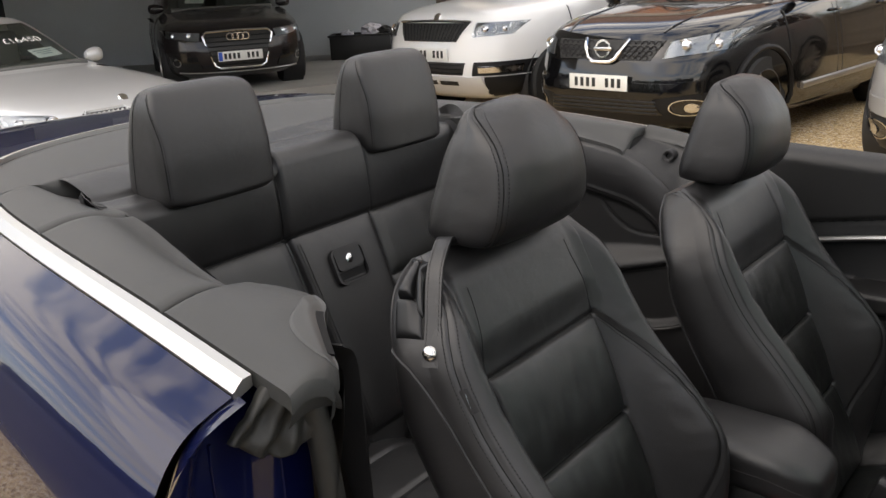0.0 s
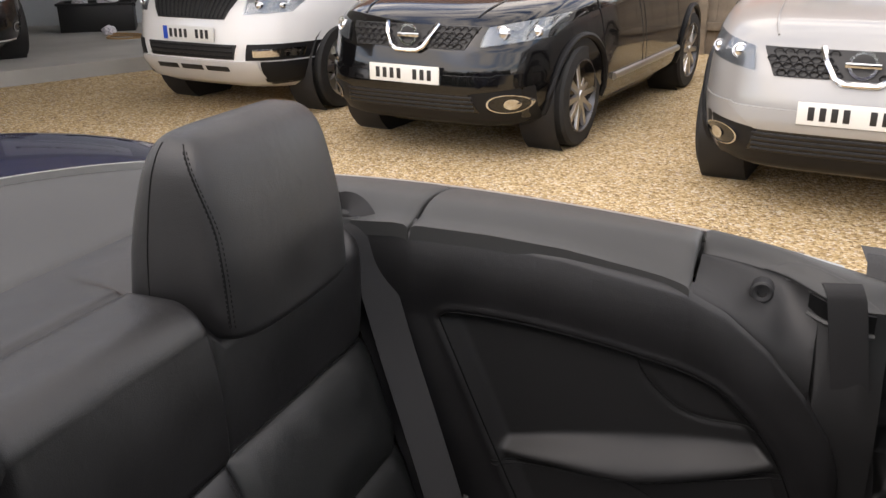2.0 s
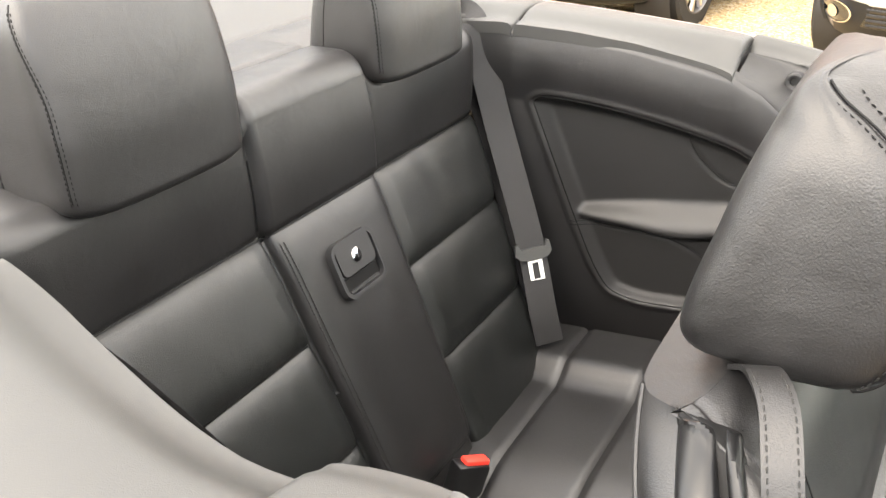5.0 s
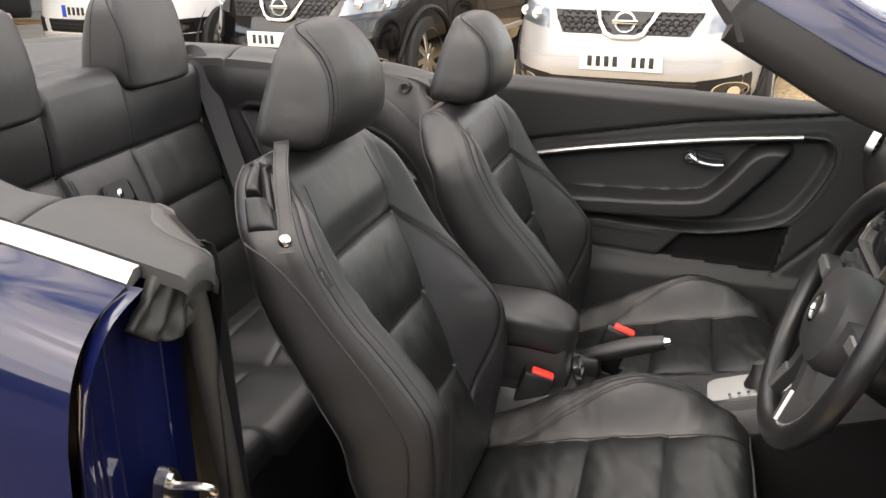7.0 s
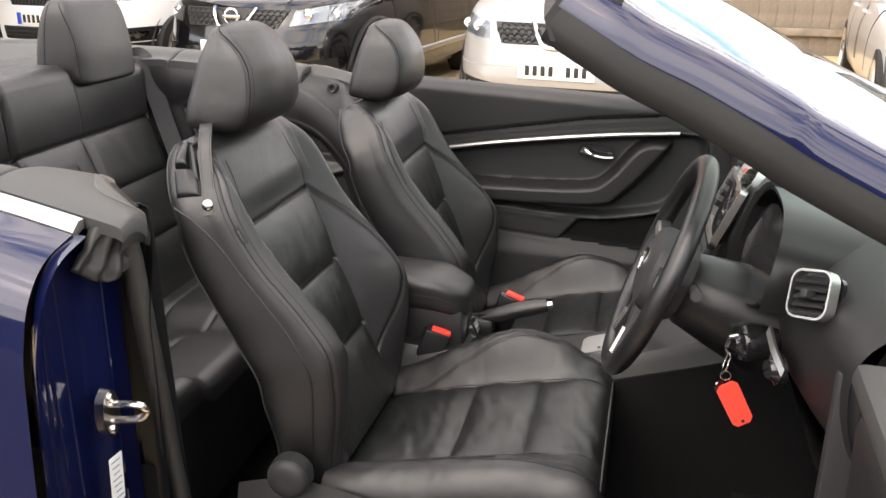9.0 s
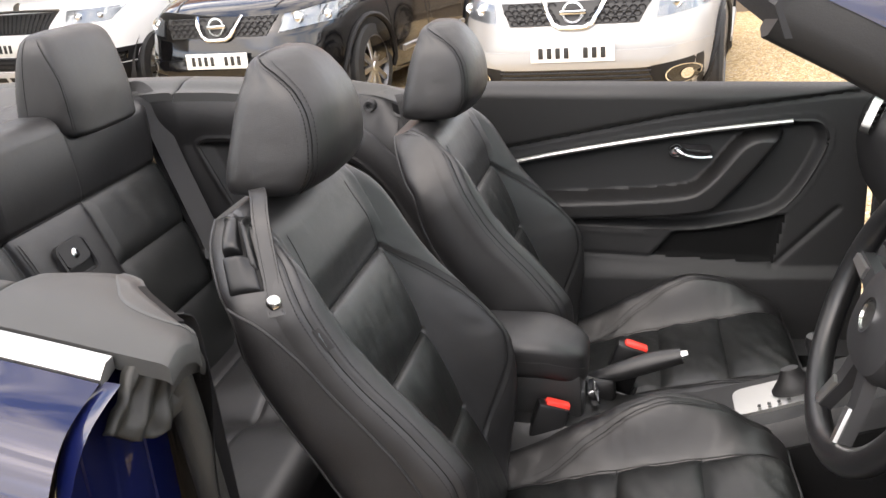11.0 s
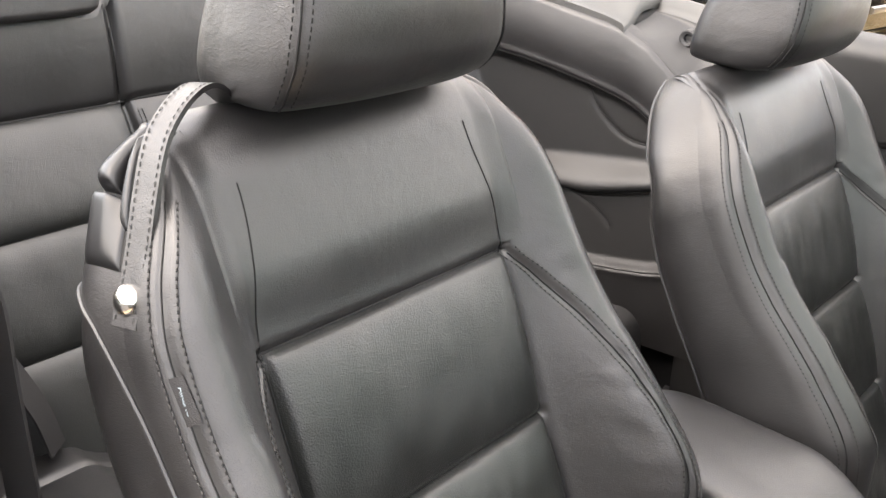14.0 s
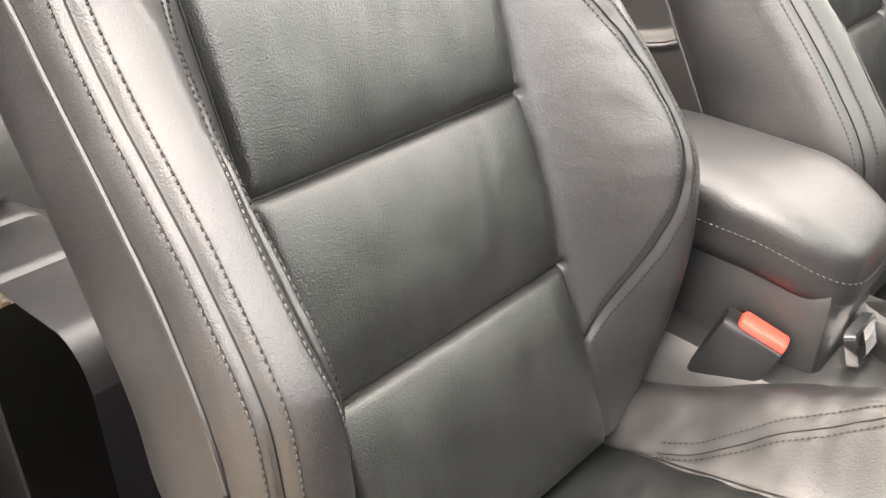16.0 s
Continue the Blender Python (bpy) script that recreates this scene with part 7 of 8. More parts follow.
def crossover(name, label, at, turn, paint, price, rim, scale=1.0, blue_band=False):
    root, h = parked_car(name, label, at, turn, SUV, 1.06, 1.50, paint, WHEELS_SUV, 0.345, [(0.44, 0.06), (0.02, -0.40), (-0.44, -0.72)], rim, 10, scale)
    lp = "clad"
    part("lower_bumper", front_patch(h, [(-0.83, 0.225), (0.83, 0.225), (0.83, 0.50), (-0.83, 0.50)], 0.010, 21, 9, 0.03), lp, root, "black lower bumper moulding")
    part("bumper_face", front_patch(h, [(-0.46, 0.45), (0.46, 0.45), (0.62, 0.56), (-0.62, 0.56)], 0.016, 15, 5, 0.03), paint, root)
    for s in (-1, 1):
        part("bumper_wing", front_patch(h, [(s * 0.46, 0.455), (s * 0.83, 0.50), (s * 0.85, 0.57), (s * 0.60, 0.57)] if s > 0 else [(-0.83, 0.50), (-0.46, 0.455), (-0.60, 0.57), (-0.85, 0.57)], 0.013, 9, 5, 0.03), paint, root)
    air = part("air_intake", front_patch(h, [(-0.50, 0.33), (0.50, 0.33), (0.44, 0.455), (-0.44, 0.455)], 0.014, 15, 5, 0.02), "gloss", root)
    for k in range(4):
        part("slat", tube(front_line(h, [(y, 0.345 + 0.028 * k) for y in np.linspace(-0.47, 0.47, 11)], 0.018), 0.007, 6), "clad", air)
    gr = part("grille", front_patch(h, [(-0.40, 0.715), (0.40, 0.715), (0.47, 0.85), (-0.47, 0.85)], 0.006, 15, 6, 0.03), "black_ink", root, "black honeycomb grille with a chrome V")
    comb = []
    for r in range(4):
        for k in range(17):
            y = -0.42 + 0.052 * k + 0.026 * (r % 2)
            z = 0.735 + 0.032 * r
            if 0.15 + (z - 0.71) * 0.55 < abs(y) + 0.09 and abs(y) < 0.40 + (z - 0.715) * 0.4:
                comb.append(tube([Vector((h.front(y, z) + 0.010, y + 0.024 * math.cos(a), z + 0.017 * math.sin(a))) for a in [math.pi / 3 * q for q in range(6)]], 0.0045, 5, closed=True, up=(1, 0, 0)))
    part("honeycomb", joined(*comb), "clad", gr)
    part("grille_chrome", joined(*[tube(front_line(h, [(s * 0.190, 0.858), (s * 0.165, 0.80), (s * 0.118, 0.722), (s * 0.075, 0.700)], 0.022), 0.016, 8) for s in (-1, 1)], tube(front_line(h, [(-0.08, 0.701), (0, 0.698), (0.08, 0.701)], 0.022), 0.015, 8)), "chrome", gr, "chrome V-shaped grille frame")
    part("badge", joined(frame_ring(0.135, 0.135, 0.067, 0.014, 0, 0.012, Matrix.Translation((h.front(0, 0.79) + 0.026, 0, 0.79)) @ pose(0, 0, 0, 0, 84, 0)), box((0.012, 0.16, 0.024), (h.front(0, 0.79) + 0.034, 0, 0.79), 0.003)), "chrome", gr, "plain round chrome badge")
    for s in (-1, 1):
        q = [(0.50, 0.735), (0.80, 0.775), (0.845, 0.905), (0.52, 0.845)]
        lamp(root, h, q if s > 0 else [(-q[1][0], q[1][1]), (-q[0][0], q[0][1]), (-q[3][0], q[3][1]), (-q[2][0], q[2][1])])
        fg = part("fog_lamp", front_disc(h, s * 0.655, 0.385, 0.105, 0.062, 0.022, 0.91), "chrome", root, "fog lamp in a chrome oval" )
        part("fog_well", front_disc(h, s * 0.655, 0.385, 0.090, 0.053, 0.014), "gloss", fg)
        part("fog_glass", front_disc(h, s * 0.675, 0.382, 0.036, 0.034, 0.02), "chrome", fg)
        part("roof_rail", tube(spline([(-2.0, s * 0.60, 1.535), (-2.15, s * 0.605, 1.585), (-2.8, s * 0.60, 1.625), (-3.5, s * 0.585, 1.61), (-3.78, s * 0.575, 1.56)], 6), 0.018, 8), "clad", root, "black roof rail")
        part("sill_strip", tube([(x, s * (h.side(x, 0.42) + 0.008), 0.40 + 0.02 * (x + 1.4) / -1.7) for x in np.linspace(-1.42, -3.05, 9)], 0.022, 8, flat=1.2), "satin", root, "metal side rubbing strip")
        for wx, _ in WHEELS_SUV:
            part("arch_moulding", tube([(wx + 0.405 * math.cos(a), s * (h.side(wx + 0.405 * math.cos(a), 0.345 + 0.405 * math.sin(a)) + 0.004), 0.345 + 0.405 * math.sin(a)) for a in np.linspace(-0.15, math.pi + 0.15, 24)], 0.022, 6), "clad", root)
        part("bonnet_crease", tube([(h.front(s * (0.42 + 0.1 * k / 8), z), s * (0.42 + 0.1 * k / 8), z + 0.001) for k, z in enumerate(np.linspace(0.90, 1.06, 9))], 0.006, 6), paint, root)
    part("wiper", joined(*[tube([(h.front(a, 1.10) + 0.02, a, 1.10), (h.front((a + b) / 2, 1.125) + 0.015, (a + b) / 2, 1.125), (h.front(b, 1.14) + 0.012, b, 1.14)], 0.008, 6) for a, b in ((0.1, 0.62), (-0.5, 0.02))]), "black_ink", root)
    number_plate(root, h, 0.555, 0.028, blue_band)
    if price:
        price_card(root, h, 1.37, price, 0.36, 0.10)
    return root, h


crossover("crossover_car", "black crossover with chrome grille parked nose-out on gravel", (-1.89, 4.575, 0), -98.0, "paint_black", "£13995", "dark")
crossover("crossover_car", "warm silver crossover with black lower bumper parked on gravel", (0.715, 4.06, 0), -97.0, "paint_silver", None, "dark")

BOX = [(0.22, -0.22, -4.05, 0.78), (0.28, -0.08, -4.14, 0.85), (0.40, -0.01, -4.18, 0.88), (0.52, 0.0, -4.2, 0.89), (0.66, -0.02, -4.2, 0.89), (0.80, -0.05, -4.19, 0.885), (0.90, -0.10, -4.18, 0.875), (0.97, -0.18, -4.17, 0.865), (1.015, -0.36, -4.16, 0.855), (1.05, -0.72, -4.15, 0.845), (1.08, -1.02, -4.14, 0.835),
       (1.11, -1.14, -4.13, 0.82), (1.30, -1.42, -4.10, 0.765), (1.52, -1.76, -4.04, 0.70), (1.60, -1.92, -3.99, 0.67), (1.64, -2.1, -3.92, 0.63), (1.665, -2.4, -3.7, 0.54), (1.672, -2.8, -3.4, 0.42)]
root, h = parked_car("compact_suv_car", "white boxy compact SUV with black slatted grille on gravel", (-4.10, 5.27, 0), -97, BOX, 1.07, 1.56, "paint_white", [(-0.82, 0.335), (-3.40, 0.335)], 0.335, [(0.46, 0.10), (0.06, -0.38), (-0.42, -0.88)], "alloy", 12, 1.03)
gr = part("grille", front_patch(h, [(-0.34, 0.745), (0.34, 0.745), (0.44, 0.905), (-0.44, 0.905)], 0.008, 13, 6), "black_ink", root, "black grille with upright slats")
for k in range(17):
    y = -0.36 + 0.045 * k
    part("slat", tube(front_line(h, [(y * 0.88, 0.755), (y * 1.06, 0.895)], 0.014), 0.008, 6), "clad", gr)
part("grille_trim", tube(front_line(h, [(-0.46, 0.915), (-0.2, 0.922), (0, 0.925), (0.2, 0.922), (0.46, 0.915)], 0.016), 0.012, 6), "chrome", gr)
part("badge", lathe([(0, 0.012), (0.035, 0.010), (0.045, 0.0)], 28, Matrix.Translation((h.front(0, 0.95) + 0.002, 0, 0.95)) @ pose(0, 0, 0, 0, 62, 0)), "chrome", root, "plain round chrome badge")
low = part("lower_intake", front_patch(h, [(-0.42, 0.455), (0.42, 0.455), (0.45, 0.565), (-0.45, 0.565)], 0.010, 13, 5), "black_ink", root)
for k in range(3):
    part("slat", tube(front_line(h, [(y, 0.475 + 0.035 * k) for y in np.linspace(-0.42, 0.42, 9)], 0.014), 0.008, 6), "clad", low)
part("skid_plate", front_patch(h, [(-0.62, 0.27), (0.62, 0.27), (0.60, 0.44), (-0.60, 0.44)], 0.014, 17, 5), "paint_cold", root, "silver skid plate")
for k in (-1, 0, 1):
    part("skid_slot", front_patch(h, [(k * 0.26 - 0.11, 0.36), (k * 0.26 + 0.11, 0.36), (k * 0.26 + 0.11, 0.40), (k * 0.26 - 0.11, 0.40)], 0.017, 5, 3), "black_ink", root)
for s in (-1, 1):
    q = [(0.51, 0.785), (0.76, 0.80), (0.80, 0.905), (0.51, 0.905)]
    lamp(root, h, q if s > 0 else [(-q[1][0], q[1][1]), (-q[0][0], q[0][1]), (-q[3][0], q[3][1]), (-q[2][0], q[2][1])])
    q = [(0.52, 0.45), (0.82, 0.45), (0.84, 0.57), (0.54, 0.57)]
    fg = part("fog_lamp", front_patch(h, q if s > 0 else [(-y, z) for y, z in (q[1], q[0], q[3], q[2])], 0.010), "clad", root)
    q = [(0.58, 0.475), (0.80, 0.475), (0.81, 0.535), (0.58, 0.535)]
    part("fog_glass", front_patch(h, q if s > 0 else [(-y, z) for y, z in (q[1], q[0], q[3], q[2])], 0.016), "chrome", fg)
    q = [(0.60, 0.25), (0.84, 0.27), (0.86, 0.44), (0.62, 0.44)]
    part("corner_clad", front_patch(h, q if s > 0 else [(-y, z) for y, z in (q[1], q[0], q[3], q[2])], 0.012), "clad", root)
    part("roof_rail", tube(spline([(-1.95, s * 0.63, 1.61), (-2.1, s * 0.635, 1.665), (-3.6, s * 0.63, 1.69), (-3.95, s * 0.62, 1.63)], 6), 0.02, 8), "clad", root, "black roof rail")
    part("sill_clad", tube([(x, s * (h.side(x, 0.36) + 0.0), 0.34) for x in np.linspace(-1.3, -2.95, 8)], 0.05, 8, flat=1.5), "clad", root)
number_plate(root, h, 0.635, 0.02, True)
price_card(root, h, 1.40, "£14750", 0.36, 0.10)
part("screen_sticker", front_patch(h, [(0.50, 1.20), (0.56, 1.20), (0.55, 1.26), (0.49, 1.26)], 0.006, 3, 3, 0.002), "yellow", root, "yellow screen sticker")

SALOON = [(0.17, -0.22, -4.5, 0.78), (0.24, -0.06, -4.6, 0.86), (0.36, 0.0, -4.66, 0.89), (0.50, 0.0, -4.68, 0.90), (0.62, -0.03, -4.69, 0.90), (0.71, -0.09, -4.69, 0.89), (0.77, -0.20, -4.68, 0.875), (0.815, -0.45, -4.66, 0.86), (0.86, -0.80, -4.62, 0.85), (0.905, -1.15, -4.55, 0.84), (0.93, -1.32, -4.4, 0.83),
          (0.96, -1.42, -4.2, 0.805), (1.15, -1.78, -3.95, 0.72), (1.32, -2.12, -3.65, 0.64), (1.38, -2.32, -3.5, 0.60), (1.41, -2.55, -3.3, 0.54), (1.425, -2.85, -3.05, 0.42)]
root, h = parked_car("saloon_car", "dark grey saloon with chrome-framed grille in the car port", (-7.16, 5.50, 0.15), -32, SALOON, 0.92, 1.36, "paint_grey", [(-0.88, 0.315), (-3.68, 0.315)], 0.315, [(0.36, 0.02), (-0.02, -0.36)], "alloy", 5, 1.0, (-1.55, 0.94))
gr = part("grille", front_patch(h, [(-0.28, 0.30), (0.28, 0.30), (0.40, 0.70), (-0.40, 0.70)], 0.010, 13, 9), "black_ink", root, "tall grille in a chrome frame")
for k in range(7):
    z = 0.33 + 0.053 * k
    w = 0.29 + 0.12 * (z - 0.30) / 0.40
    part("slat", tube(front_line(h, [(y, z) for y in np.linspace(-w, w, 9)], 0.015), 0.007, 6), "clad", gr)
part("grille_frame", tube(front_line(h, [(0.36, 0.705), (0.0, 0.712), (-0.36, 0.705), (-0.405, 0.66), (-0.30, 0.32), (-0.24, 0.285), (0.24, 0.285), (0.30, 0.32), (0.405, 0.66)], 0.018), 0.014, 8, closed=True, up=(1, 0, 0)), "chrome", gr, "chrome grille frame")
for k in range(4):
    part("badge_ring", tube([Vector((h.front(0, 0.645) + 0.028, -0.09 + 0.06 * k + 0.04 * math.cos(a), 0.645 + 0.04 * math.sin(a))) for a in [2 * math.pi * q / 20 for q in range(20)]], 0.006, 6, closed=True, up=(1, 0, 0)), "chrome", gr)
for s in (-1, 1):
    q = [(0.45, 0.61), (0.80, 0.655), (0.84, 0.735), (0.43, 0.70)]
    lamp(root, h, q if s > 0 else [(-y, z) for y, z in (q[1], q[0], q[3], q[2])])
    q = [(0.44, 0.28), (0.78, 0.30), (0.80, 0.44), (0.50, 0.44)]
    part("side_intake", front_patch(h, q if s > 0 else [(-y, z) for y, z in (q[1], q[0], q[3], q[2])], 0.008), "gloss", root)
    part("fog_lamp", front_disc(h, s * 0.72, 0.37, 0.045, 0.05, 0.018, 0.75), "chrome", root)
number_plate(root, h, 0.425, 0.03, True)
price_card(root, h, 1.20, "£9950", 0.30, 0.10)
part("spoiler_line", tube(front_line(h, [(y, 0.235 + 0.02 * abs(y)) for y in np.linspace(-0.7, 0.7, 15)], 0.01), 0.008, 6), "satin", root)

ROADSTER = [(0.14, -0.25, -4.0, 0.78), (0.20, -0.08, -4.1, 0.85), (0.32, -0.01, -4.18, 0.885), (0.44, 0.0, -4.2, 0.89), (0.55, -0.05, -4.2, 0.89), (0.62, -0.13, -4.19, 0.88), (0.68, -0.28, -4.18, 0.868), (0.73, -0.55, -4.16, 0.855), (0.775, -0.95, -4.12, 0.845), (0.815, -1.35, -4.05, 0.84), (0.845, -1.60, -3.9, 0.825), (0.87, -1.70, -3.7, 0.80), (1.05, -2.02, -3.45, 0.71), (1.19, -2.30, -3.15, 0.63), (1.24, -2.48, -3.0, 0.57), (1.265, -2.65, -2.85, 0.45)]
root, h = parked_car("roadster_car", "pale silver low roadster with twin slatted grilles", (-4.22, 2.27, 0), 3, ROADSTER, 0.835, 1.20, "paint_cold", [(-0.80, 0.32), (-3.30, 0.32)], 0.32, [(0.28, -0.28)], "alloy", 5, 0.97, (-1.85, 0.86))
for s in (-1, 1):
    gr = part("grille", front_patch(h, [(s * 0.24 - 0.16, 0.50), (s * 0.24 + 0.16, 0.50), (s * 0.24 + 0.18, 0.625), (s * 0.24 - 0.18, 0.625)], 0.010, 9, 5), "black_ink", root, "kidney-shaped slatted grille")
    for k in range(9):
        y = s * 0.24 - 0.15 + 0.0375 * k
        part("slat", tube(front_line(h, [(y, 0.505), (y, 0.62)], 0.018), 0.009, 6), "satin", gr)
    part("grille_rim", tube(front_line(h, [(s * 0.24 - 0.17, 0.50), (s * 0.24 + 0.17, 0.50), (s * 0.24 + 0.20, 0.60), (s * 0.24 + 0.15, 0.635), (s * 0.24 - 0.15, 0.635), (s * 0.24 - 0.19, 0.60)], 0.012), 0.010, 6, closed=True, up=(1, 0, 0)), "paint_cold", gr)
    q = [(0.52, 0.50), (0.80, 0.56), (0.83, 0.66), (0.60, 0.635)]
    lamp(root, h, q if s > 0 else [(-y, z) for y, z in (q[1], q[0], q[3], q[2])])
    q = [(0.45, 0.22), (0.76, 0.24), (0.80, 0.34), (0.50, 0.34)]
    part("side_intake", front_patch(h, q if s > 0 else [(-y, z) for y, z in (q[1], q[0], q[3], q[2])], 0.008), "gloss", root)
part("air_intake", front_patch(h, [(-0.42, 0.20), (0.42, 0.20), (0.44, 0.30), (-0.44, 0.30)], 0.008), "gloss", root)
part("badge", lathe([(0, 0.010), (0.032, 0.009), (0.040, 0.0)], 28, Matrix.Translation((h.front(0, 0.675) + 0.004, 0, 0.675)) @ pose(0, 0, 0, 0, 45, 0)), "chrome", root, "plain round badge")
number_plate(root, h, 0.385, 0.022, False)
price_card(root, h, 1.06, "£16450", 0.30, 0.12)

root, h = parked_car("saloon_car", "pale silver saloon parked beside the fence", (3.75, 4.55, 0), -96, SALOON, 0.92, 1.36, "paint_cold", [(-0.88, 0.315), (-3.68, 0.315)], 0.315, [(0.36, 0.02), (-0.02, -0.36)], "alloy", 5, 1.0, (-1.55, 0.94))
part("grille", front_patch(h, [(-0.28, 0.42), (0.28, 0.42), (0.36, 0.66), (-0.36, 0.66)], 0.010, 9, 5), "black_ink", root)
for s in (-1, 1):
    q = [(0.45, 0.61), (0.80, 0.655), (0.84, 0.735), (0.43, 0.70)]
    lamp(root, h, q if s > 0 else [(-y, z) for y, z in (q[1], q[0], q[3], q[2])])
number_plate(root, h, 0.485, 0.03, False)

# ---- car port ----
slab_pts = [(-7.35, 4.35), (-5.95, 7.45), (-6.9, 12.0), (-16, 9.5), (-13.5, 2.0)]
single("concrete_slab", prism(slab_pts, -0.05, 0.15), "concrete", "pale concrete floor slab of the car port", "floor", kind="structure", smooth=False)
WB = Vector((-8.05, 10.72, 0.0))
WD = Vector((-0.78, -0.62, 0)).normalized()
wall_m = Matrix.Translation(WB) @ Matrix((tuple(WD), tuple((0, 0, 1)), tuple(WD.cross(Vector((0, 0, 1)))))).transposed().to_4x4()
single("wall_back", moved(box((7.4, 3.0, 0.16), (3.7, 1.5, -0.08), 0.0), wall_m), "wall_paint", "white painted back wall of the car port", "wall", kind="structure", smooth=False)
facing = WD.cross(Vector((0, 0, 1)))
side = 1 if facing.dot(Vector((0.62, -0.78, 0))) > 0 else -1
zf = 0.002 if side > 0 else -0.162
post = single("corner_post", moved(box((0.10, 3.0, 0.22), (-0.05, 1.5, -0.08), 0.01), wall_m), "upvc", "white corner post of the car port", "post", kind="structure", smooth=False)
# Side wall in black: the deep shade inside the port is put into its colour.
single("wall_left", moved(box((0.16, 3.0, 6.0), (7.5, 1.5, (3.0 if side > 0 else -3.0)), 0.0), wall_m), "matt", "side wall of the car port, coloured black for its deep shade", "wall", kind="structure", smooth=False)
single("roof_slab", moved(box((7.8, 0.16, 8.4), (3.8, 2.78, (4.1 if side > 0 else -4.1)), 0.0), wall_m), "wall_paint", "flat roof of the car port", "roof", kind="structure", smooth=False)


def on_wall(u, z, lift=0.0):
    """A place on the back wall, reading from the viewer's side."""
    n = Vector((0.62, -0.78, 0)).normalized()
    r = Vector((0.78, 0.62, 0)).normalized()
    p = WB + WD * u + Vector((0, 0, z)) + n * (lift + (0.0 if side > 0 else 0.16))
    return Matrix.Translation(p) @ Matrix((tuple(r), tuple((0, 0, 1)), tuple(n))).transposed().to_4x4()


banner = single("banner", prism(round_rect(1.95, 0.95, 0.01), 0, 0.01, on_wall(2.03, 1.95, 0.004)), "banner", "pale vinyl banner with dark lettering on the wall", "banner", smooth=False)
text("slogan", "Because you're worth it", 0.165, "black_ink", banner, on_wall(2.03, 1.99, 0.016), "dark slogan lettering")
for k, w in enumerate((0.13, 0.30, 0.14, 0.52, 0.14, 0.10)):
    x0 = (0, 0.17, 0.49, 0.65, 1.20, 1.36)[k]
    part("print_bar", prism(round_rect(w, 0.055, 0.004), 0, 0.003, on_wall(2.76 - x0 - w / 2, 1.60, 0.016)), "ink", banner)
single("banner", prism(round_rect(1.9, 0.95, 0.01), 0, 0.01, on_wall(5.0, 2.05, 0.004)), "banner", "pale vinyl banner in the shade of the car port", "banner", smooth=False)

crate = thing("plastic_crate", "black plastic crate full of rubbish on the concrete", "crate", at=(-8.55, 9.05, 0.15), turn=38)
part("crate_shell", joined(box((0.95, 0.03, 0.36), (0, -0.28, 0.18), 0.008), box((0.95, 0.03, 0.36), (0, 0.28, 0.18), 0.008), box((0.03, 0.56, 0.36), (-0.46, 0, 0.18), 0.008), box((0.03, 0.56, 0.36), (0.46, 0, 0.18), 0.008), box((0.95, 0.56, 0.02), (0, 0, 0.01), 0.004)), "crate", crate)
part("crate_rim", joined(box((1.0, 0.05, 0.03), (0, -0.29, 0.36), 0.008), box((1.0, 0.05, 0.03), (0, 0.29, 0.36), 0.008), box((0.05, 0.6, 0.03), (-0.47, 0, 0.36), 0.008), box((0.05, 0.6, 0.03), (0.47, 0, 0.36), 0.008)), "crate", crate)


def crumple(r, seed, squash=0.7):
    bm = bmesh.new()
    bmesh.ops.create_icosphere(bm, subdivisions=3, radius=r)
    for v in bm.verts:
        d = noise.noise(v.co * (2.2 / r) + Vector((seed, 0, 0))) * 0.45 + noise.noise(v.co * (5 / r) + Vector((0, seed, 0))) * 0.2
        v.co *= 1 + d
        v.co.z *= squash
    return bm


def bag(name, at, r, seed, mat, label):
    ob = single(name, crumple(r, seed), mat, label, "rubbish", angle=25)
    ob.location = at
    return ob


bag("plastic_bag", (-8.42, 9.15, 0.55), 0.17, 3, "bag", "crumpled white plastic bag in the crate")
bag("bin_bag", (-8.25, 9.25, 0.52), 0.15, 7, "crate", "crumpled black bin bag in the crate")
bag("plastic_bag", (-8.75, 8.95, 0.50), 0.10, 11, "bag", "crumpled white plastic bag in the crate")
bag("paper_scrap", (-7.95, 8.55, 0.21), 0.085, 17, "bag", "crumpled white paper on the concrete")
hose = [(-7.4 + 0.28 * math.cos(a) * (1 + 0.15 * math.sin(3 * a)), 8.25 + 0.2 * math.sin(a), 0.165 + 0.004 * a) for a in np.linspace(0, 9, 60)]
single("hose", tube(hose, 0.012, 8), material("tan_rubber_hose", (0.35, 0.22, 0.10), 0.6), "coiled tan hose on the concrete", "hose")

# ---- fence ----
fence = thing("fence", "weathered close-board timber fence with rails and posts", "fence")
board = box((0.115, 0.018, 1.0), (0, 0, 0.5), 0.0)
bme = None
fx = -7.95
k = 0
while fx < 9.0:
    top = lerp_table(fx, (-8, -5.2, -5.1, -2.2, -2.1, 0.6, 0.7, 9), (1.86, 1.80, 1.66, 1.62, 1.50, 1.46, 1.34, 1.25))
    y = 10.35 + (0.0 if fx < 12 else 0)
    ob = part("board", moved(board, Matrix.Diagonal((1, 1, top + rng.uniform(-0.012, 0.012), 1))), "wood", fence, smooth=False)
    ob.location = (fx, y + (0.009 if k % 2 else -0.009), 0)
    ob.rotation_euler = (0, radians(rng.uniform(-0.5, 0.5)), 0)
    fx += 0.108
    k += 1
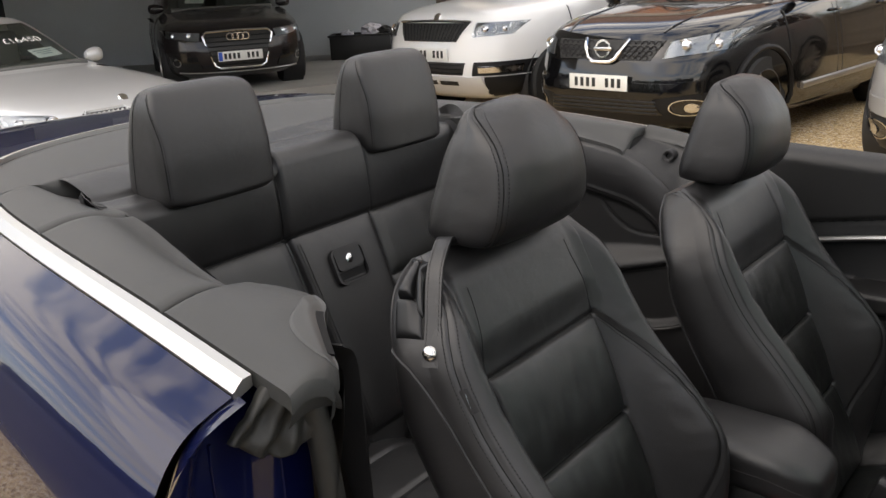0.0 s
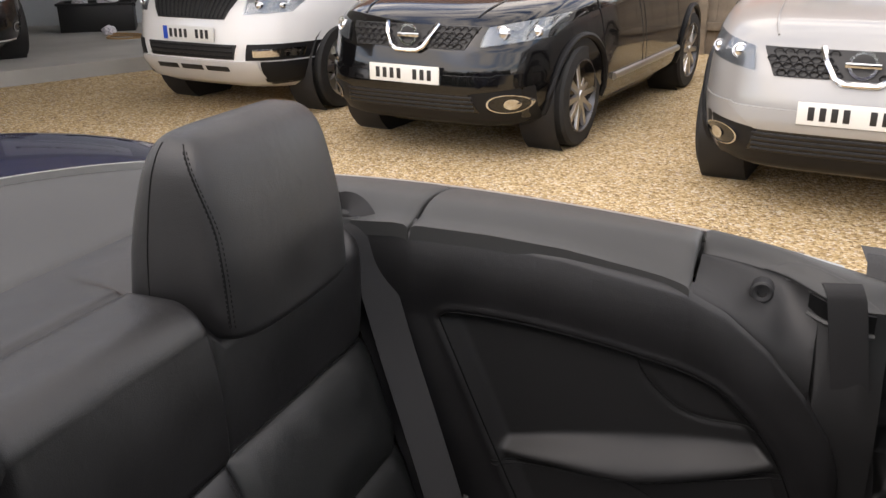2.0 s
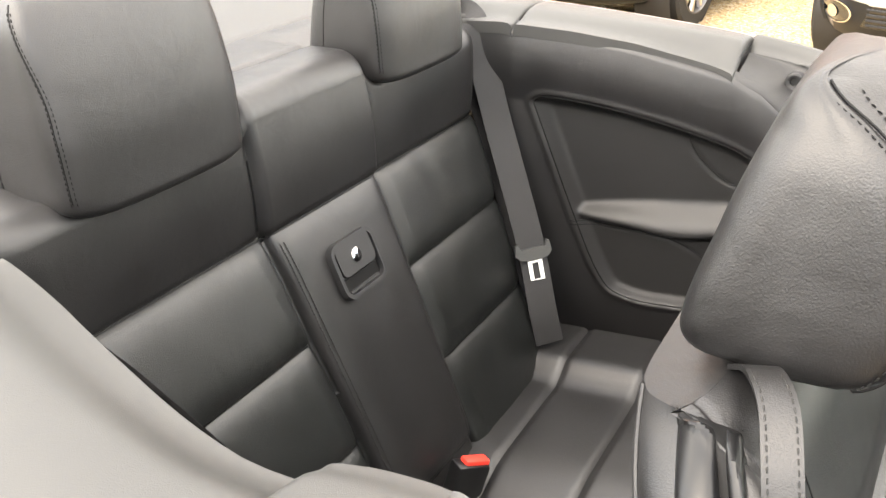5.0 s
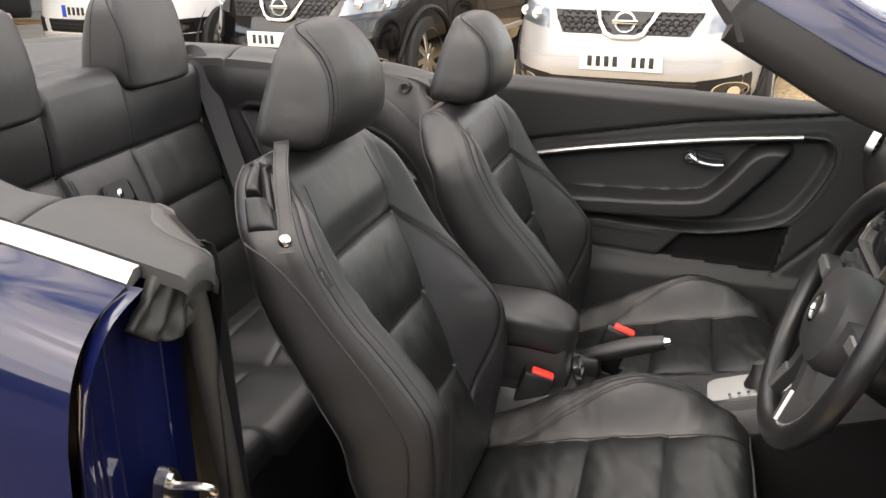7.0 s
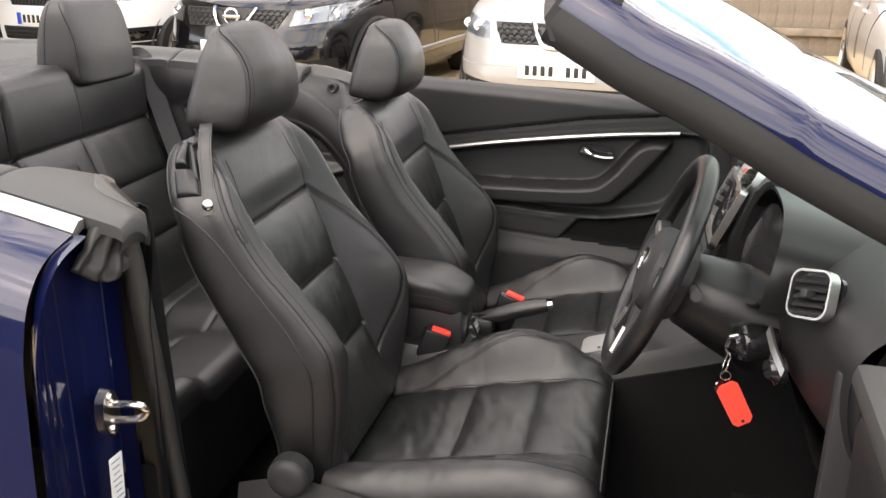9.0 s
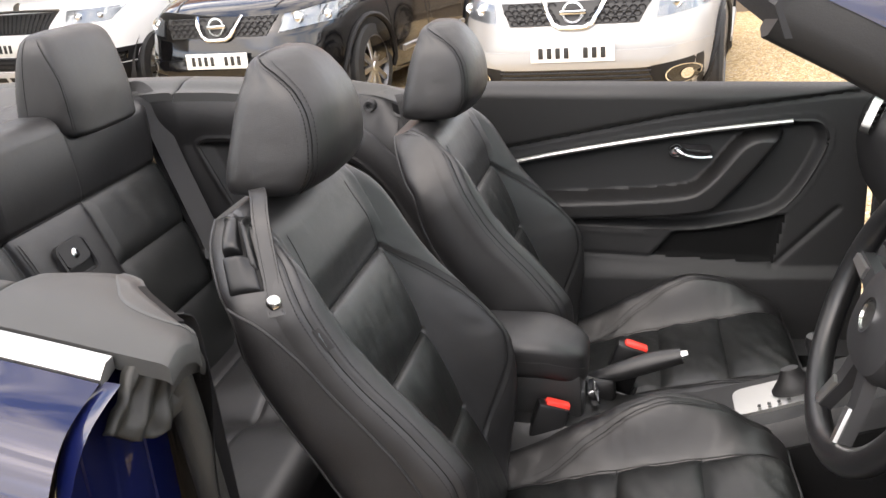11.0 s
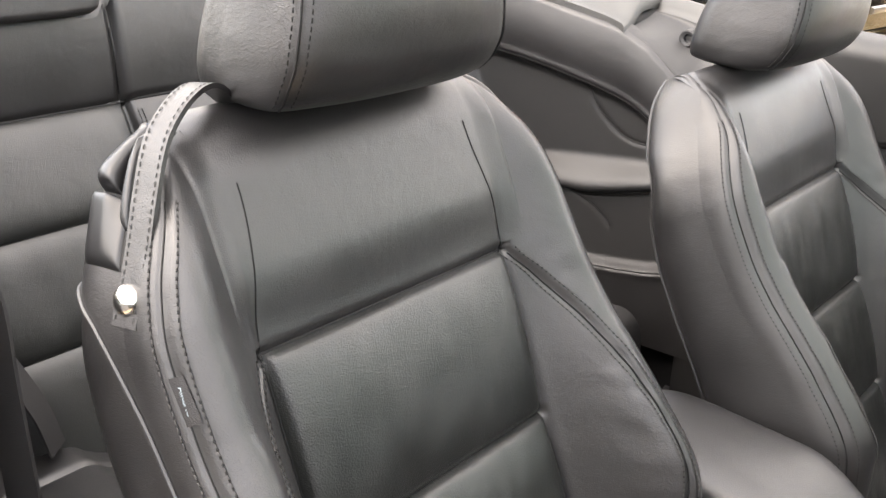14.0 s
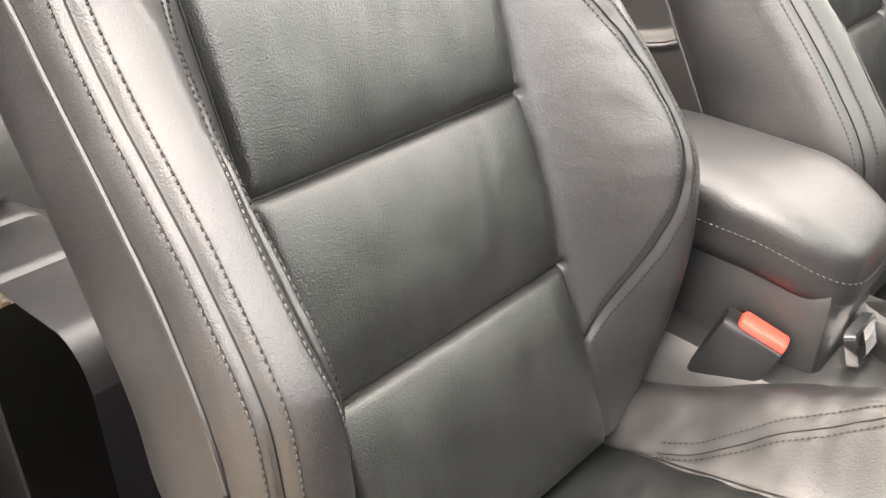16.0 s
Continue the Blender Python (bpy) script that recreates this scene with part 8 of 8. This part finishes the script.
for x0 in np.arange(-7.9, 8.5, 2.4):
    top = lerp_table(x0 + 1.2, (-8, -5.2, -5.1, -2.2, -2.1, 0.6, 0.7, 9), (1.86, 1.80, 1.66, 1.62, 1.50, 1.46, 1.34, 1.25))
    part("post", box((0.10, 0.10, top + 0.06), (x0, 10.28, (top + 0.06) / 2), 0.008), "wood", fence)
    for f in (0.22, 0.83):
        part("rail", box((2.4, 0.045, 0.09), (x0 + 1.2, 10.30, top * f), 0.004), "wood", fence)

# ---- brick house beyond the fence ----
house = thing("house", "orange brick house with white-framed windows behind the fence", "house")
part("wall", box((15, 0.25, 5.2), (-5.5, 15.4, 2.6), 0.0), "mortar", house, smooth=False)
bv, bf = [], []
for r in range(0, 46):
    z = 0.9 + r * 0.075
    for c in range(51):
        x = -9.5 + c * 0.225 + (0.112 if r % 2 else 0)
        if any(a - 0.02 < x + 0.107 < b + 0.02 and z0 < z + 0.03 < z1 for a, b, z0, z1 in ((-5.2, -3.9, 1.2, 2.6), (-1.9, 0.25, 0.0, 2.4))):
            continue
        d = rng.uniform(0, 0.006)
        k = len(bv)
        bv += [(x, 15.27, z), (x + 0.213, 15.27, z), (x + 0.213, 15.27, z + 0.064), (x, 15.27, z + 0.064), (x, 15.262 - d, z), (x + 0.213, 15.262 - d, z), (x + 0.213, 15.262 - d, z + 0.064), (x, 15.262 - d, z + 0.064)]
        bf += [(k + 4, k + 5, k + 6, k + 7), (k, k + 1, k + 5, k + 4), (k + 2, k + 3, k + 7, k + 6), (k + 1, k + 2, k + 6, k + 5), (k + 3, k, k + 4, k + 7)]
bricks = part("bricks", (bv, bf), "brick", house, smooth=False)
bricks["kind"] = "stuff"
_bn, _bl = M["brick"].node_tree.nodes, M["brick"].node_tree.links
_gi, _gr = _bn.new("ShaderNodeNewGeometry"), _bn.new("ShaderNodeValToRGB")
_gr.color_ramp.elements[0].color, _gr.color_ramp.elements[1].color = (0.30, 0.11, 0.055, 1), (0.52, 0.24, 0.13, 1)
_bl.new(_gi.outputs["Random Per Island"], _gr.inputs[0])
_bl.new(_gr.outputs[0], _bn["Principled BSDF"].inputs["Base Color"])


def house_window(x0, x1, z0, z1, cols, rows):
    w = part("window", box((x1 - x0, 0.05, z1 - z0), ((x0 + x1) / 2, 15.27, (z0 + z1) / 2), 0.0), "room", house, smooth=False)
    for k in range(cols + 1):
        x = x0 + (x1 - x0) * k / cols
        part("window_bar", box((0.06 if k in (0, cols) else 0.035, 0.05, z1 - z0), (x, 15.235, (z0 + z1) / 2), 0.005), "upvc", w)
    for k in range(rows + 1):
        z = z0 + (z1 - z0) * k / rows
        part("window_bar", box((x1 - x0 + 0.06, 0.045, 0.06 if k in (0, rows) else 0.03), ((x0 + x1) / 2, 15.232, z), 0.005), "upvc", w)


house_window(-5.1, -4.0, 1.3, 2.5, 2, 3)
house_window(-1.8, -1.25, 0.2, 2.3, 1, 4)
house_window(-1.0, 0.15, 1.0, 2.3, 4, 4)
part("roof", prism([(-13.2, 0.0), (2.2, 0.0), (2.2, 0.15), (-13.2, 0.15)], 0, 4.5, Matrix.Translation((0, 15.0, 5.1)) @ pose(0, 0, 0, -35, 0, 0)), material("brown_roof_tiles", (0.16, 0.09, 0.06), 0.8, grain=0.6, grain_scale=20, vary=0.2), house, smooth=False)


def climber(at, height, seed):
    r = random.Random(seed)
    root = thing("climbing_plant", "leafy green climber rising above the fence", "plant", "climbers", at)
    part("stem", tube([(0.02 * math.sin(3 * z), 0.02 * math.cos(2 * z), z) for z in np.linspace(0, height, 12)], 0.010, 6), "wood", root)
    v, f = [], []
    for _ in range(700):
        z = height * r.random() ** 0.7
        s = 0.16 * (1.15 - z / height)
        p = Vector((r.gauss(0, s), r.gauss(0, s * 0.6), z))
        d = Vector((r.gauss(0, 1), r.gauss(0, 1), r.gauss(0.2, 0.6))).normalized()
        e = d.orthogonal().normalized()
        l = r.uniform(0.03, 0.06)
        k = len(v)
        v += [p, p + d * l * 0.5 + e * l * 0.35, p + d * l, p + d * l * 0.5 - e * l * 0.35]
        f += [(k, k + 1, k + 2, k + 3)]
    part("leaves", (v, f), "leaf", root, smooth=False)


for k, (x, hgt) in enumerate(((0.75, 1.95), (1.15, 2.1), (1.85, 2.05), (2.4, 1.7))):
    climber((x, 11.2, 0), hgt, k + 3)
single("hedge_ground", box((30, 3.0, 0.1), (0, 12.5, -0.03), 0.0), "concrete", "garden ground behind the fence", "ground", kind="structure", smooth=False)
# plain wall added behind the viewer to close the place, for reflections only
single("far_wall", box((40, 0.3, 2.2), (0, -22, 1.1), 0.0), "brick", "plain brick wall added behind the viewer", "wall", kind="structure", smooth=False)

# ---- the dark hedge that closes the forecourt behind the camera ----
def hedge_pt(x, q):
    top = 3.4 + 0.9 * noise.noise((x * 0.35, 2.0, 0.0)) + 0.5 * noise.noise((x * 1.3, 7.0, 0.0))
    return (x, -16.0 + 1.2 * noise.noise((x * 0.6, q * 2.5, 5.0)) - 1.4 * max(q - 0.6, 0), top * q)


single("backdrop", thick(grid(hedge_pt, list(np.linspace(-34, 34, 160)), list(np.linspace(0, 1, 14)), True), -1.2, (0, 1, 0)), material("dark_hedge", (0.030, 0.036, 0.018), 0.9, grain=0.8, grain_scale=6, vary=0.5, vary_scale=2.0), "dark evergreen hedge along the forecourt", "hedge", kind="structure")
